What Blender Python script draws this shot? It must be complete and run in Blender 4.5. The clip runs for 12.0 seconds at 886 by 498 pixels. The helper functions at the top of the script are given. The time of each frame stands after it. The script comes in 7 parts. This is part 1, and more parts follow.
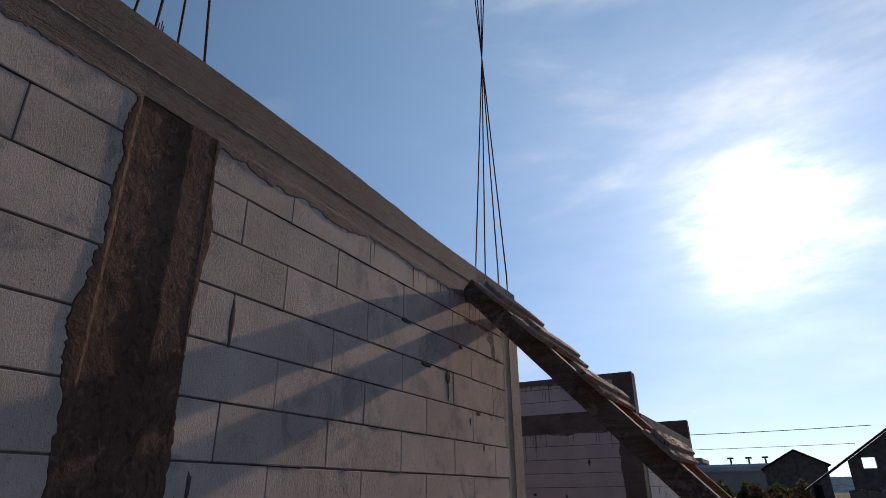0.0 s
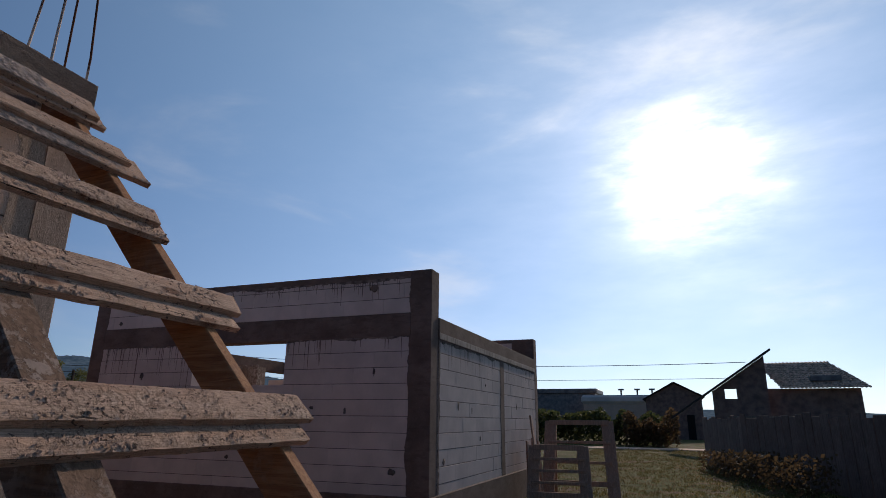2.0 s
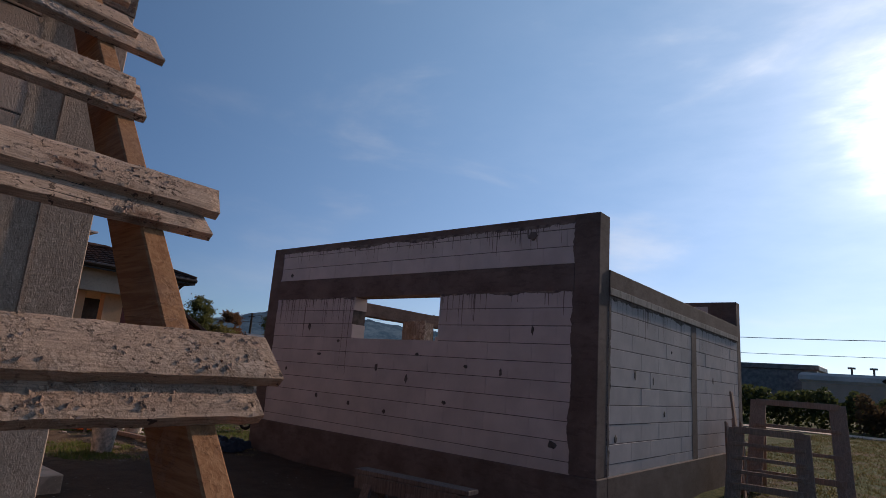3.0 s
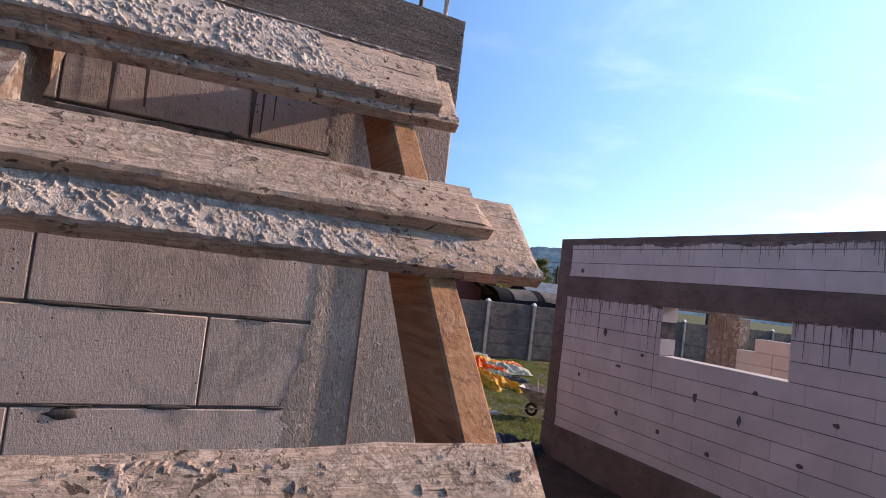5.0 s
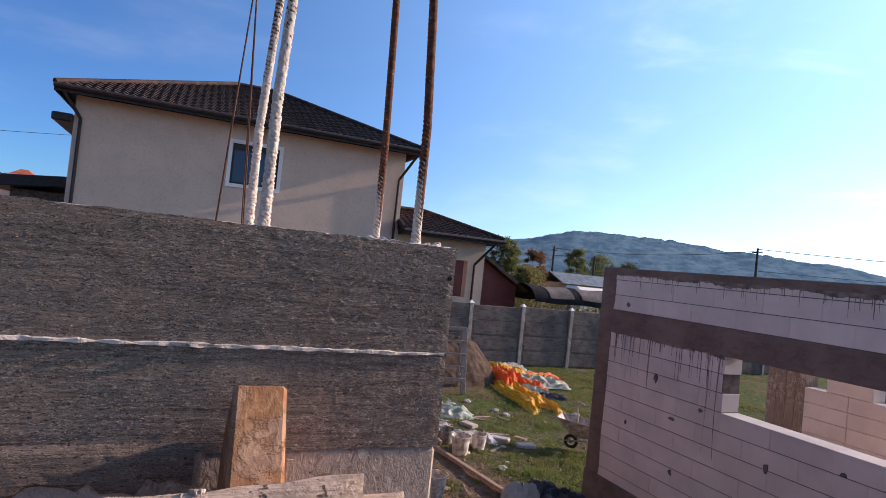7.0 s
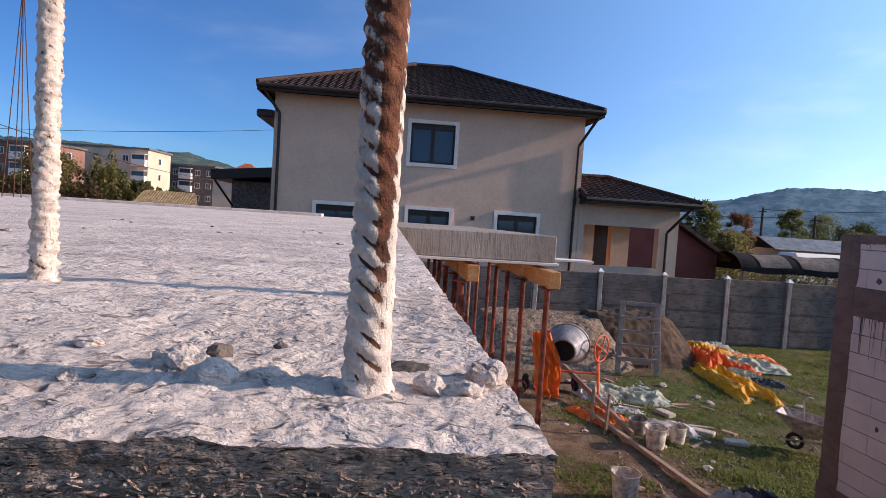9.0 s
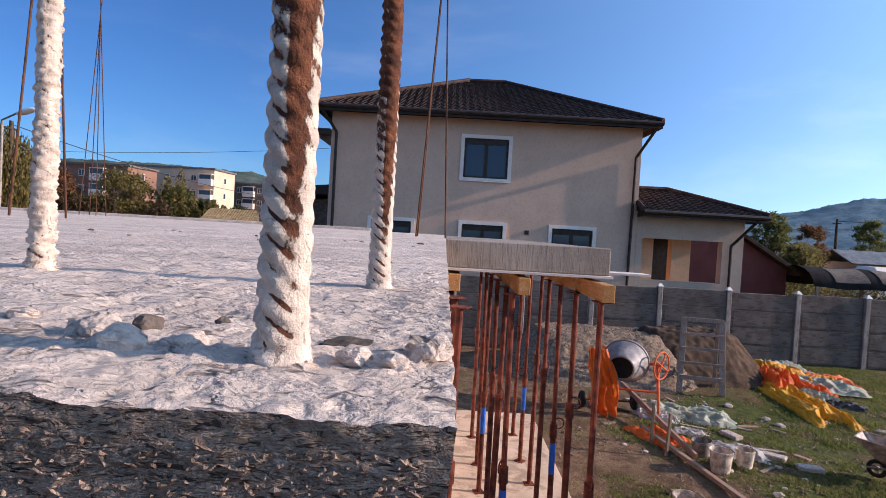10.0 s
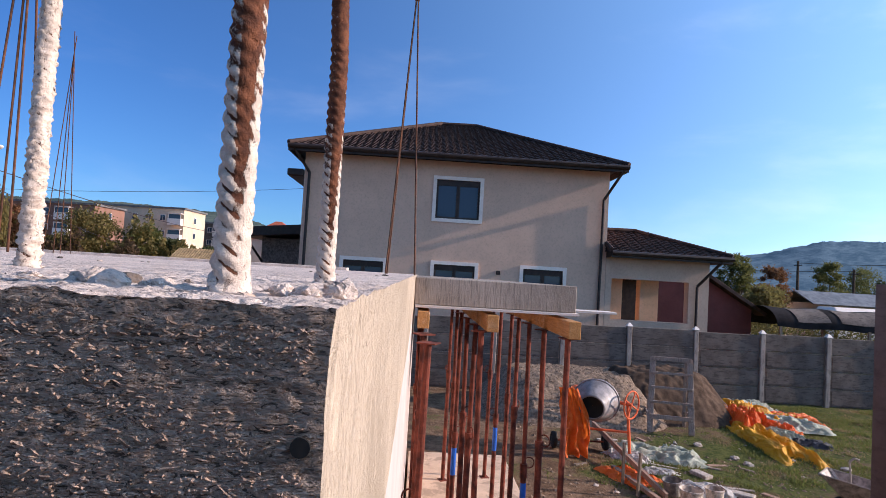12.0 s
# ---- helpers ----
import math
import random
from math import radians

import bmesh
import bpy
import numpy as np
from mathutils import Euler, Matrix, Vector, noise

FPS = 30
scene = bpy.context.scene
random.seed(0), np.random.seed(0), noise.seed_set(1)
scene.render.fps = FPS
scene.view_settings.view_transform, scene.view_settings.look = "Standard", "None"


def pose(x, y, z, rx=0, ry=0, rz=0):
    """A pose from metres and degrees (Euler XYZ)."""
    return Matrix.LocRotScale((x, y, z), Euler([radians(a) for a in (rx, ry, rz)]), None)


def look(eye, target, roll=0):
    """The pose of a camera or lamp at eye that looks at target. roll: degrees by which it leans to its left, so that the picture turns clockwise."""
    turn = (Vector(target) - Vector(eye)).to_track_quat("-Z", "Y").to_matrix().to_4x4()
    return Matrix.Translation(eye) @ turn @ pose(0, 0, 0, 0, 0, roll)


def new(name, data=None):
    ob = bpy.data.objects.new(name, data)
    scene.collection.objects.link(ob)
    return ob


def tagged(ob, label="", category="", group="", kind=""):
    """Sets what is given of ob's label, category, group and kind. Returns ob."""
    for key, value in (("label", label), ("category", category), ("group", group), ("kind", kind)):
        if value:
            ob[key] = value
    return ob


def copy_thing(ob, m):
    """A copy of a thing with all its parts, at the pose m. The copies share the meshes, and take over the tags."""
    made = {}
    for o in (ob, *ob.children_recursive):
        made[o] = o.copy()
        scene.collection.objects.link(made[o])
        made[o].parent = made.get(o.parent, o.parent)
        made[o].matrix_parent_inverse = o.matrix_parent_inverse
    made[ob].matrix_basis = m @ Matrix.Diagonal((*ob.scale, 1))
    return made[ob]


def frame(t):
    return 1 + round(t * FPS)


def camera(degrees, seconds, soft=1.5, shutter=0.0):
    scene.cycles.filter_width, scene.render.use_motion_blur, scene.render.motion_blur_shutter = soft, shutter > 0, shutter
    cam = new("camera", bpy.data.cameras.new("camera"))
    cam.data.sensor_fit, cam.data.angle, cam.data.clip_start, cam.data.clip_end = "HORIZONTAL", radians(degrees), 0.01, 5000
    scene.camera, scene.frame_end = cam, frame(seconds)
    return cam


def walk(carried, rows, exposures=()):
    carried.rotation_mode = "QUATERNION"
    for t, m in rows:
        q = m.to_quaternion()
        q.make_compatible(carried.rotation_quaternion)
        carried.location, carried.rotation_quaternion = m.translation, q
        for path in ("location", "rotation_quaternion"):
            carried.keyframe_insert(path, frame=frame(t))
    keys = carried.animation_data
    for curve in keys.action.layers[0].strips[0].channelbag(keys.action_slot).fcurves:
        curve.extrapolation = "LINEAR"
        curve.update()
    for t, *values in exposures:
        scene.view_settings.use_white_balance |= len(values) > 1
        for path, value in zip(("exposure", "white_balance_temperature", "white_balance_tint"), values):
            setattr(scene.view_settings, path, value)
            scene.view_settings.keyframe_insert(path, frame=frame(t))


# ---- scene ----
cam = camera(74.2, 12.0, soft=0.4)
PATH = [
    (0, (0.047, -0.111, 1.498), (-0.824, 1.513, 2.275), -0.6),
    (0.5, (0.304, 0.576, 1.457), (-0.479, 2.267, 2.183), -0.9),
    (1, (0.609, 1.18, 1.416), (-0.087, 2.947, 2.041), -0.3),
    (1.5, (0.895, 1.828, 1.366), (0.215, 3.614, 1.955), 0.4),
    (2, (1.071, 2.414, 1.359), (0.382, 4.206, 1.92), 0.6),
    (2.5, (1.086, 2.959, 1.369), (0.246, 4.696, 1.896), 2.1),
    (3, (0.896, 3.461, 1.392), (-0.349, 4.97, 1.808), 4.4),
    (3.5, (0.498, 3.626, 1.645), (-1.111, 4.78, 1.92), 6.1),
    (3.7, (0.348, 3.613, 1.734), (-1.362, 4.628, 1.95), 6.4),
    (5.3, (-0.348, 3.711, 2.505), (-2.15, 4.57, 2.625), 6.4),
    (5.5, (-0.4, 3.744, 2.603), (-2.209, 4.587, 2.725), 6.1),
    (6, (-0.587, 3.879, 2.728), (-2.413, 4.687, 2.839), 6.0),
    (6.5, (-0.757, 3.978, 2.88), (-2.588, 4.778, 2.967), 5.7),
    (6.7, (-0.834, 3.99, 2.948), (-2.667, 4.787, 3.024), 5.9),
    (8.3, (-1.44, 4.278, 3.182), (-3.383, 4.746, 3.117), 4.4),
    (8.5, (-1.472, 4.287, 3.144), (-3.432, 4.677, 3.067), 4.3),
    (9, (-1.535, 4.301, 3.108), (-3.524, 4.483, 3.013), 3.7),
    (9.5, (-1.57, 4.321, 3.097), (-3.568, 4.376, 3.021), 3.4),
    (10, (-1.554, 4.337, 3.093), (-3.553, 4.33, 3.038), 3.3),
    (10.5, (-1.545, 4.347, 3.088), (-3.545, 4.349, 3.057), 3.0),
    (11, (-1.503, 4.358, 3.063), (-3.5, 4.446, 3.141), 3.0),
    (11.5, (-1.483, 4.373, 3.059), (-3.477, 4.491, 3.166), 2.4),
    (12, (-1.49, 4.364, 3.069), (-3.487, 4.441, 3.159), 3.4),
]
# seconds, stops, white balance
EXPOSURES = [(0, -1.07, 7250, 21), (2.5, -1.10, 7350, 21), (3.5, -0.87, 7200, 21), (5.5, 0.48, 6850, 22), (6.5, 0.34, 6850, 22), (9, 0.17, 6800, 20), (10.5, 0.22, 6700, 20), (12, 0.28, 6600, 20)]
walk(cam, [(t, look(eye, target, roll)) for t, eye, target, roll in PATH],
     exposures=EXPOSURES)

SUN_ELEV, SUN_AZ = 22.0, 3.2

# ---- world, sun ----
def make_world():
    w = bpy.data.worlds.new("sky")
    scene.world = w
    w.use_nodes = True
    nt = w.node_tree
    nt.nodes.clear()
    N = nt.nodes.new
    L = nt.links.new
    out, bg = N("ShaderNodeOutputWorld"), N("ShaderNodeBackground")
    sky = N("ShaderNodeTexSky")
    sky.sky_type, sky.sun_disc = "NISHITA", False
    sky.sun_elevation, sky.sun_rotation = radians(SUN_ELEV), radians(SUN_AZ)
    sky.air_density, sky.dust_density, sky.ozone_density, sky.altitude = 1.0, 0.1, 3.0, 250
    tc = N("ShaderNodeTexCoord")
    s = Vector((math.sin(radians(SUN_AZ)) * math.cos(radians(SUN_ELEV)), math.cos(radians(SUN_AZ)) * math.cos(radians(SUN_ELEV)), math.sin(radians(SUN_ELEV))))
    dot = N("ShaderNodeVectorMath")
    dot.operation = "DOT_PRODUCT"
    dot.inputs[1].default_value = s
    L(tc.outputs["Generated"], dot.inputs[0])

    def math_node(op, a, b=None, c=None):
        m = N("ShaderNodeMath")
        m.operation = op
        m.use_clamp = False
        for i, v in enumerate((a, b, c)):
            if v is None:
                continue
            if isinstance(v, (int, float)):
                m.inputs[i].default_value = v
            else:
                L(v, m.inputs[i])
        return m.outputs[0]

    d = math_node("MAXIMUM", dot.outputs["Value"], 0.0)
    # thin high cloud: long wisps, denser towards the sun's side
    mp = N("ShaderNodeMapping")
    mp.inputs["Scale"].default_value = (1.2, 1.2, 4.0)
    mp.inputs["Rotation"].default_value = (0.25, -0.3, 0.5)
    L(tc.outputs["Generated"], mp.inputs["Vector"])
    n1 = N("ShaderNodeTexNoise")
    n1.inputs["Scale"].default_value, n1.inputs["Detail"].default_value, n1.inputs["Roughness"].default_value = 1.9, 9, 0.55
    n1.inputs["Distortion"].default_value = 0.35
    L(mp.outputs[0], n1.inputs["Vector"])
    ramp = N("ShaderNodeMapRange")
    ramp.interpolation_type = "SMOOTHSTEP"
    ramp.inputs["From Min"].default_value, ramp.inputs["From Max"].default_value = 0.50, 0.80
    L(n1.outputs["Fac"], ramp.inputs["Value"])
    side = math_node("POWER", d, 3.0)
    cloud = math_node("MULTIPLY", ramp.outputs[0], math_node("MULTIPLY_ADD", side, 0.75, 0.10))
    # the sun's aureole in the thin haze
    n2 = N("ShaderNodeTexNoise")
    n2.inputs["Scale"].default_value, n2.inputs["Detail"].default_value, n2.inputs["Roughness"].default_value = 5.5, 7, 0.6
    L(mp.outputs[0], n2.inputs["Vector"])
    ragged = math_node("MULTIPLY", math_node("POWER", n2.outputs["Fac"], 4.0), 16.0)
    core = math_node("MULTIPLY", math_node("MULTIPLY", math_node("POWER", d, 330.0), 22.0), ragged)
    haze = math_node("MULTIPLY", math_node("POWER", d, 9.0), math_node("MULTIPLY", n2.outputs["Fac"], 4.0))
    glow = math_node("ADD", math_node("ADD", core, haze), math_node("MULTIPLY", math_node("POWER", d, 40.0), 5.0))
    gl = math_node("MULTIPLY", glow, math_node("MULTIPLY_ADD", n1.outputs["Fac"], 1.2, 0.45))
    wide = math_node("POWER", math_node("MULTIPLY_ADD", dot.outputs["Value"], 0.5, 0.5), 3.7)
    mix = N("ShaderNodeMix")
    mix.data_type = "RGBA"
    L(cloud, mix.inputs["Factor"])
    blue = N("ShaderNodeMix")
    blue.data_type, blue.blend_type = "RGBA", "MULTIPLY"
    blue.inputs["Factor"].default_value = 1.0
    blue.inputs["B"].default_value = (0.30, 0.69, 1.13, 1)
    L(sky.outputs[0], blue.inputs["A"])
    L(blue.outputs["Result"], mix.inputs["A"])
    mix.inputs["B"].default_value = (8.2, 8.5, 9.0, 1)
    add = N("ShaderNodeMix")
    add.data_type, add.blend_type = "RGBA", "ADD"
    add.inputs["Factor"].default_value = 1.0
    tint = N("ShaderNodeCombineColor")
    # pale haze low over the horizon, warmer and denser on the sun's side
    sep = N("ShaderNodeSeparateXYZ")
    L(tc.outputs["Generated"], sep.inputs[0])
    low = math_node("POWER", math_node("SUBTRACT", 1.0, math_node("MINIMUM", math_node("ABSOLUTE", sep.outputs["Z"]), 1.0)), 7.5)
    low = math_node("MULTIPLY", low, math_node("MULTIPLY_ADD", math_node("POWER", d, 2.0), 1.0, 0.05))
    for i, (k, b, w) in enumerate(((1.0, 3.7, 10.0), (1.0, 6.7, 8.0), (0.95, 9.3, 5.8))):
        L(math_node("MULTIPLY_ADD", low, w, math_node("MULTIPLY_ADD", gl, k, math_node("MULTIPLY", wide, b))), tint.inputs[i])
    L(mix.outputs["Result"], add.inputs["A"])
    L(tint.outputs[0], add.inputs["B"])
    L(add.outputs["Result"], bg.inputs["Color"])
    bg.inputs["Strength"].default_value = 0.11
    L(bg.outputs[0], out.inputs["Surface"])
    lamp = bpy.data.lights.new("sun", "SUN")
    lamp.energy, lamp.angle, lamp.color = 5.0, radians(0.5), (1.0, 0.93, 0.82)
    ob = new("sun", lamp)
    ob.matrix_basis = look(s * 50, (0, 0, 0))


make_world()


# ---- materials ----
def rgb(c):
    return (*c, 1.0)


class Mat:
    """A small builder of node materials."""

    def __init__(self, name, rough=0.85, metal=0.0, spec=0.3):
        self.m = bpy.data.materials.new(name)
        self.m.use_nodes = True
        self.nt = self.m.node_tree
        self.b = self.nt.nodes["Principled BSDF"]
        self.b.inputs["Roughness"].default_value = rough
        self.b.inputs["Metallic"].default_value = metal
        self.b.inputs["Specular IOR Level"].default_value = spec
        self.tc = self.n("ShaderNodeTexCoord")
        self.geo = None

    def n(self, kind):
        return self.nt.nodes.new(kind)

    def link(self, a, b):
        self.nt.links.new(a, b)

    def pos(self, scale=(1, 1, 1), rot=(0, 0, 0), space="world"):
        mp = self.n("ShaderNodeMapping")
        mp.inputs["Scale"].default_value = scale
        mp.inputs["Rotation"].default_value = rot
        if space == "world":
            if self.geo is None:
                self.geo = self.n("ShaderNodeNewGeometry")
            self.link(self.geo.outputs["Position"], mp.inputs["Vector"])
        else:
            self.link(self.tc.outputs["Object"], mp.inputs["Vector"])
        return mp.outputs[0]

    def noise(self, vec, scale, detail=5, rough=0.6, dist=0.0):
        t = self.n("ShaderNodeTexNoise")
        for k, v in (("Scale", scale), ("Detail", detail), ("Roughness", rough), ("Distortion", dist)):
            t.inputs[k].default_value = v
        self.link(vec, t.inputs["Vector"])
        return t.outputs["Fac"]

    def voronoi(self, vec, scale, feature="F1"):
        t = self.n("ShaderNodeTexVoronoi")
        t.feature = feature
        t.inputs["Scale"].default_value = scale
        self.link(vec, t.inputs["Vector"])
        return t.outputs["Distance"]

    def step(self, v, a, b, lo=0.0, hi=1.0):
        r = self.n("ShaderNodeMapRange")
        r.interpolation_type = "SMOOTHSTEP"
        for k, x in (("From Min", a), ("From Max", b), ("To Min", lo), ("To Max", hi)):
            r.inputs[k].default_value = x
        self.link(v, r.inputs["Value"])
        return r.outputs[0]

    def op(self, kind, a, b):
        m = self.n("ShaderNodeMath")
        if kind == "WRAP_PI":
            a = self.op("SUBTRACT", a, 0.75)
            m.operation = "WRAP"
            self.link(a, m.inputs[0])
            m.inputs[1].default_value, m.inputs[2].default_value = math.pi, -math.pi
            return m.outputs[0]
        m.operation = kind
        for i, v in enumerate((a, b)):
            if isinstance(v, (int, float)):
                m.inputs[i].default_value = v
            else:
                self.link(v, m.inputs[i])
        return m.outputs[0]

    def mix(self, fac, a, b, blend="MIX"):
        x = self.n("ShaderNodeMix")
        x.data_type, x.blend_type = "RGBA", blend
        for key, v in (("Factor", fac), ("A", a), ("B", b)):
            if isinstance(v, (int, float)):
                x.inputs[key].default_value = v
            elif isinstance(v, tuple):
                x.inputs[key].default_value = rgb(v)
            else:
                self.link(v, x.inputs[key])
        return x.outputs["Result"]

    def random(self):
        return self.n("ShaderNodeObjectInfo").outputs["Random"]

    def vary(self, col, amount, src=None):
        """Brightness by object (or by island)."""
        h = self.n("ShaderNodeHueSaturation")
        self.link(self.step_lin(src if src is not None else self.random(), 1 - amount, 1 + amount), h.inputs["Value"])
        self.link(col, h.inputs["Color"])
        return h.outputs["Color"]

    def island(self):
        return self.n("ShaderNodeNewGeometry").outputs["Random Per Island"]

    def step_lin(self, v, lo, hi):
        r = self.n("ShaderNodeMapRange")
        r.inputs["To Min"].default_value, r.inputs["To Max"].default_value = lo, hi
        self.link(v, r.inputs["Value"])
        return r.outputs[0]

    def color(self, c, warm_tint=(1.20, 1.0, 0.87)):
        """The base colour, times a warm tint that offsets the blue of the skylight."""
        if isinstance(c, tuple):
            self.b.inputs["Base Color"].default_value = rgb(c)
        else:
            self.link(self.mix(1.0, c, warm_tint, "MULTIPLY"), self.b.inputs["Base Color"])
        return self

    def rough(self, v):
        self.link(v, self.b.inputs["Roughness"])
        return self

    def bump(self, h, strength=0.5, dist=0.01):
        b = self.n("ShaderNodeBump")
        b.inputs["Strength"].default_value, b.inputs["Distance"].default_value = strength, dist
        if self.b.inputs["Normal"].is_linked:
            self.link(self.b.inputs["Normal"].links[0].from_socket, b.inputs["Normal"])
        self.link(h, b.inputs["Height"])
        self.link(b.outputs[0], self.b.inputs["Normal"])
        return self


def mat_plain(name, c, rough=0.7, metal=0.0, var=0.15, scale=6.0, bump=0.15, spec=0.3):
    m = Mat(name, rough, metal, spec)
    p = m.pos()
    big, fine = m.noise(p, scale), m.noise(p, scale * 12, 4)
    dark = tuple(x * (1 - 2 * var) for x in c)
    light = tuple(min(1, x * (1 + var)) for x in c)
    col = m.mix(m.step(big, 0.3, 0.7), dark, light)
    col = m.mix(m.op("MULTIPLY", m.step(fine, 0.45, 0.75), 0.35), col, tuple(x * 0.6 for x in c))
    m.color(m.vary(col, 0.06))
    m.bump(fine, bump, 0.004)
    return m.m


def mat_block():
    """Aerated concrete: pale, pitted, scratched, with grey cement smears."""
    m = Mat("aerated_block", 0.95, 0, 0.15)
    p = m.pos()
    big = m.noise(p, 3.5, 6)
    col = m.mix(m.step(big, 0.3, 0.72), (0.54, 0.455, 0.40), (0.66, 0.565, 0.50))
    scratch = m.noise(m.pos((3, 9, 60), (0.6, 0, 0)), 2.0, 3)
    scratch2 = m.noise(m.pos((3, 60, 9), (0.35, 0, 0)), 2.0, 3)
    col = m.mix(m.op("MULTIPLY", m.step(scratch2, 0.62, 0.70), 0.3), col, (0.30, 0.27, 0.25))
    col = m.mix(m.op("MULTIPLY", m.step(scratch, 0.60, 0.72), 0.25), col, (0.64, 0.61, 0.58))
    pits = m.step(m.voronoi(p, 42), 0.05, 0.13, 1.0, 0.0)
    few = m.step(m.noise(p, 9, 2), 0.52, 0.6)
    pits = m.op("MULTIPLY", pits, few)
    col = m.mix(pits, col, (0.16, 0.15, 0.145))
    speck = m.step(m.noise(p, 130, 3, 0.6), 0.60, 0.68)
    col = m.mix(m.op("MULTIPLY", speck, 0.45), col, (0.20, 0.175, 0.16))
    smear = m.op("MULTIPLY", m.step(m.noise(p, 5.0, 8, 0.75, 0.6), 0.50, 0.66), 0.6)
    col = m.mix(smear, col, (0.27, 0.25, 0.24))
    m.color(m.vary(col, 0.07))
    m.bump(m.noise(p, 310, 4, 0.7), 0.5, 0.004)
    m.bump(m.noise(m.pos((1, 1, 0.6)), 95, 5, 0.75), 0.8, 0.006)
    m.bump(m.op("MULTIPLY", pits, -1.0), 0.7, 0.006)
    return m.m


def mat_block_annex():
    m = Mat("aerated_block_white", 0.95, 0, 0.15)
    p = m.pos()
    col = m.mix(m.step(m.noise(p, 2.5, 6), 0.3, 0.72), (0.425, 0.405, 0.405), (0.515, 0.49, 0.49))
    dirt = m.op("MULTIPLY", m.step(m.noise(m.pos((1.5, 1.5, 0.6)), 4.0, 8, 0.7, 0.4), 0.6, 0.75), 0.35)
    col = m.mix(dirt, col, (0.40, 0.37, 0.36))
    m.color(m.vary(col, 0.06))
    m.bump(m.noise(p, 120, 4), 0.35, 0.004)
    return m.m


def mat_cast(name, dark, light, grain=(4, 1, 60), wood=True, speck=0.0, flake=None, fs=1.0, gk=0.55):
    """Cast concrete with the grain of its formwork boards."""
    m = Mat(name, 0.93, 0, 0.2)
    p = m.pos()
    col = m.mix(m.step(m.noise(p, 2.2, 7, 0.65), 0.3, 0.7), dark, light)
    g = m.noise(m.pos(grain), 2.0, 6, 0.65, 0.5)
    col = m.mix(m.op("MULTIPLY", m.step(g, 0.50, 0.62), gk), col, tuple(x * 0.45 for x in dark))
    fine = m.noise(p, 55, 6, 0.7)
    col = m.mix(m.op("MULTIPLY", m.step(fine, 0.55, 0.75), 0.4), col, tuple(min(1, x * 1.7) for x in light))
    pits = m.step(m.voronoi(p, 60), 0.04, 0.12, 1.0, 0.0)
    col = m.mix(m.op("MULTIPLY", pits, m.step(m.noise(p, 11, 2), 0.55, 0.62)), col, tuple(x * 0.2 for x in dark))
    if speck:
        sp = m.step(m.voronoi(p, 75), 0.10, 0.22, 1.0, 0.0)
        col = m.mix(m.op("MULTIPLY", sp, m.step(m.noise(p, 25, 3), 0.56, 0.64)), col, (0.5, 0.47, 0.43))
    if flake:
        fl = m.noise(m.pos(flake), 1.0, 3, 0.6, 1.2)
        brk = m.noise(m.pos(tuple(v * 0.33 for v in flake)), 1.0, 2, 0.5, 0.4)
        col = m.mix(m.op("MULTIPLY", m.op("MULTIPLY", m.step(fl, 0.57, 0.60), m.step(brk, 0.42, 0.55)), 0.8 * fs), col, tuple(min(1, x * 1.7) for x in light))
        # low spots darkened: shade between the flakes put into the colour
        col = m.mix(m.op("MULTIPLY", m.step(fl, 0.42, 0.38), 0.85 * fs), col, tuple(x * 0.16 for x in dark))
        m.bump(fl, 1.0, 0.003)
    m.color(m.vary(col, 0.05))
    if wood:
        m.bump(g, 0.8, 0.008)
    m.bump(fine, 0.6, 0.006)
    m.bump(m.op("MULTIPLY", pits, -1.0), 0.5, 0.005)
    return m.m


def mat_slab_top():
    m = Mat("cement_white", 0.95, 0, 0.15)
    p = m.pos()
    col = m.mix(m.step(m.noise(p, 7, 8, 0.7), 0.32, 0.68), (0.46, 0.42, 0.40), (0.69, 0.645, 0.61))
    fine = m.noise(p, 190, 7, 0.72)
    col = m.mix(m.op("MULTIPLY", m.step(fine, 0.53, 0.68), 0.6), col, (0.22, 0.205, 0.20))
    pit = m.step(m.noise(m.pos((1, 0.6, 1)), 120, 3, 0.6, 0.6), 0.60, 0.68)
    col = m.mix(m.op("MULTIPLY", pit, 0.8), col, (0.17, 0.155, 0.15))
    chips = m.step(m.noise(m.pos((1, 2.2, 1)), 85, 2), 0.70, 0.75)
    col = m.mix(m.op("MULTIPLY", chips, m.step(m.noise(p, 6, 2), 0.5, 0.6)), col, (0.20, 0.11, 0.06))
    m.color(col)
    m.bump(fine, 0.8, 0.004)
    m.bump(m.noise(m.pos((1, 0.75, 1), (0, 0, 0.3)), 34, 4, 0.62, 0.7), 0.85, 0.012)
    m.bump(m.noise(m.pos((1, 0.6, 1), (0, 0, 0.2)), 85, 3, 0.6, 0.6), 0.8, 0.005)
    m.bump(m.op("MULTIPLY", pit, -1.0), 0.7, 0.004)
    m.bump(m.noise(p, 520, 3), 0.4, 0.0015)
    return m.m


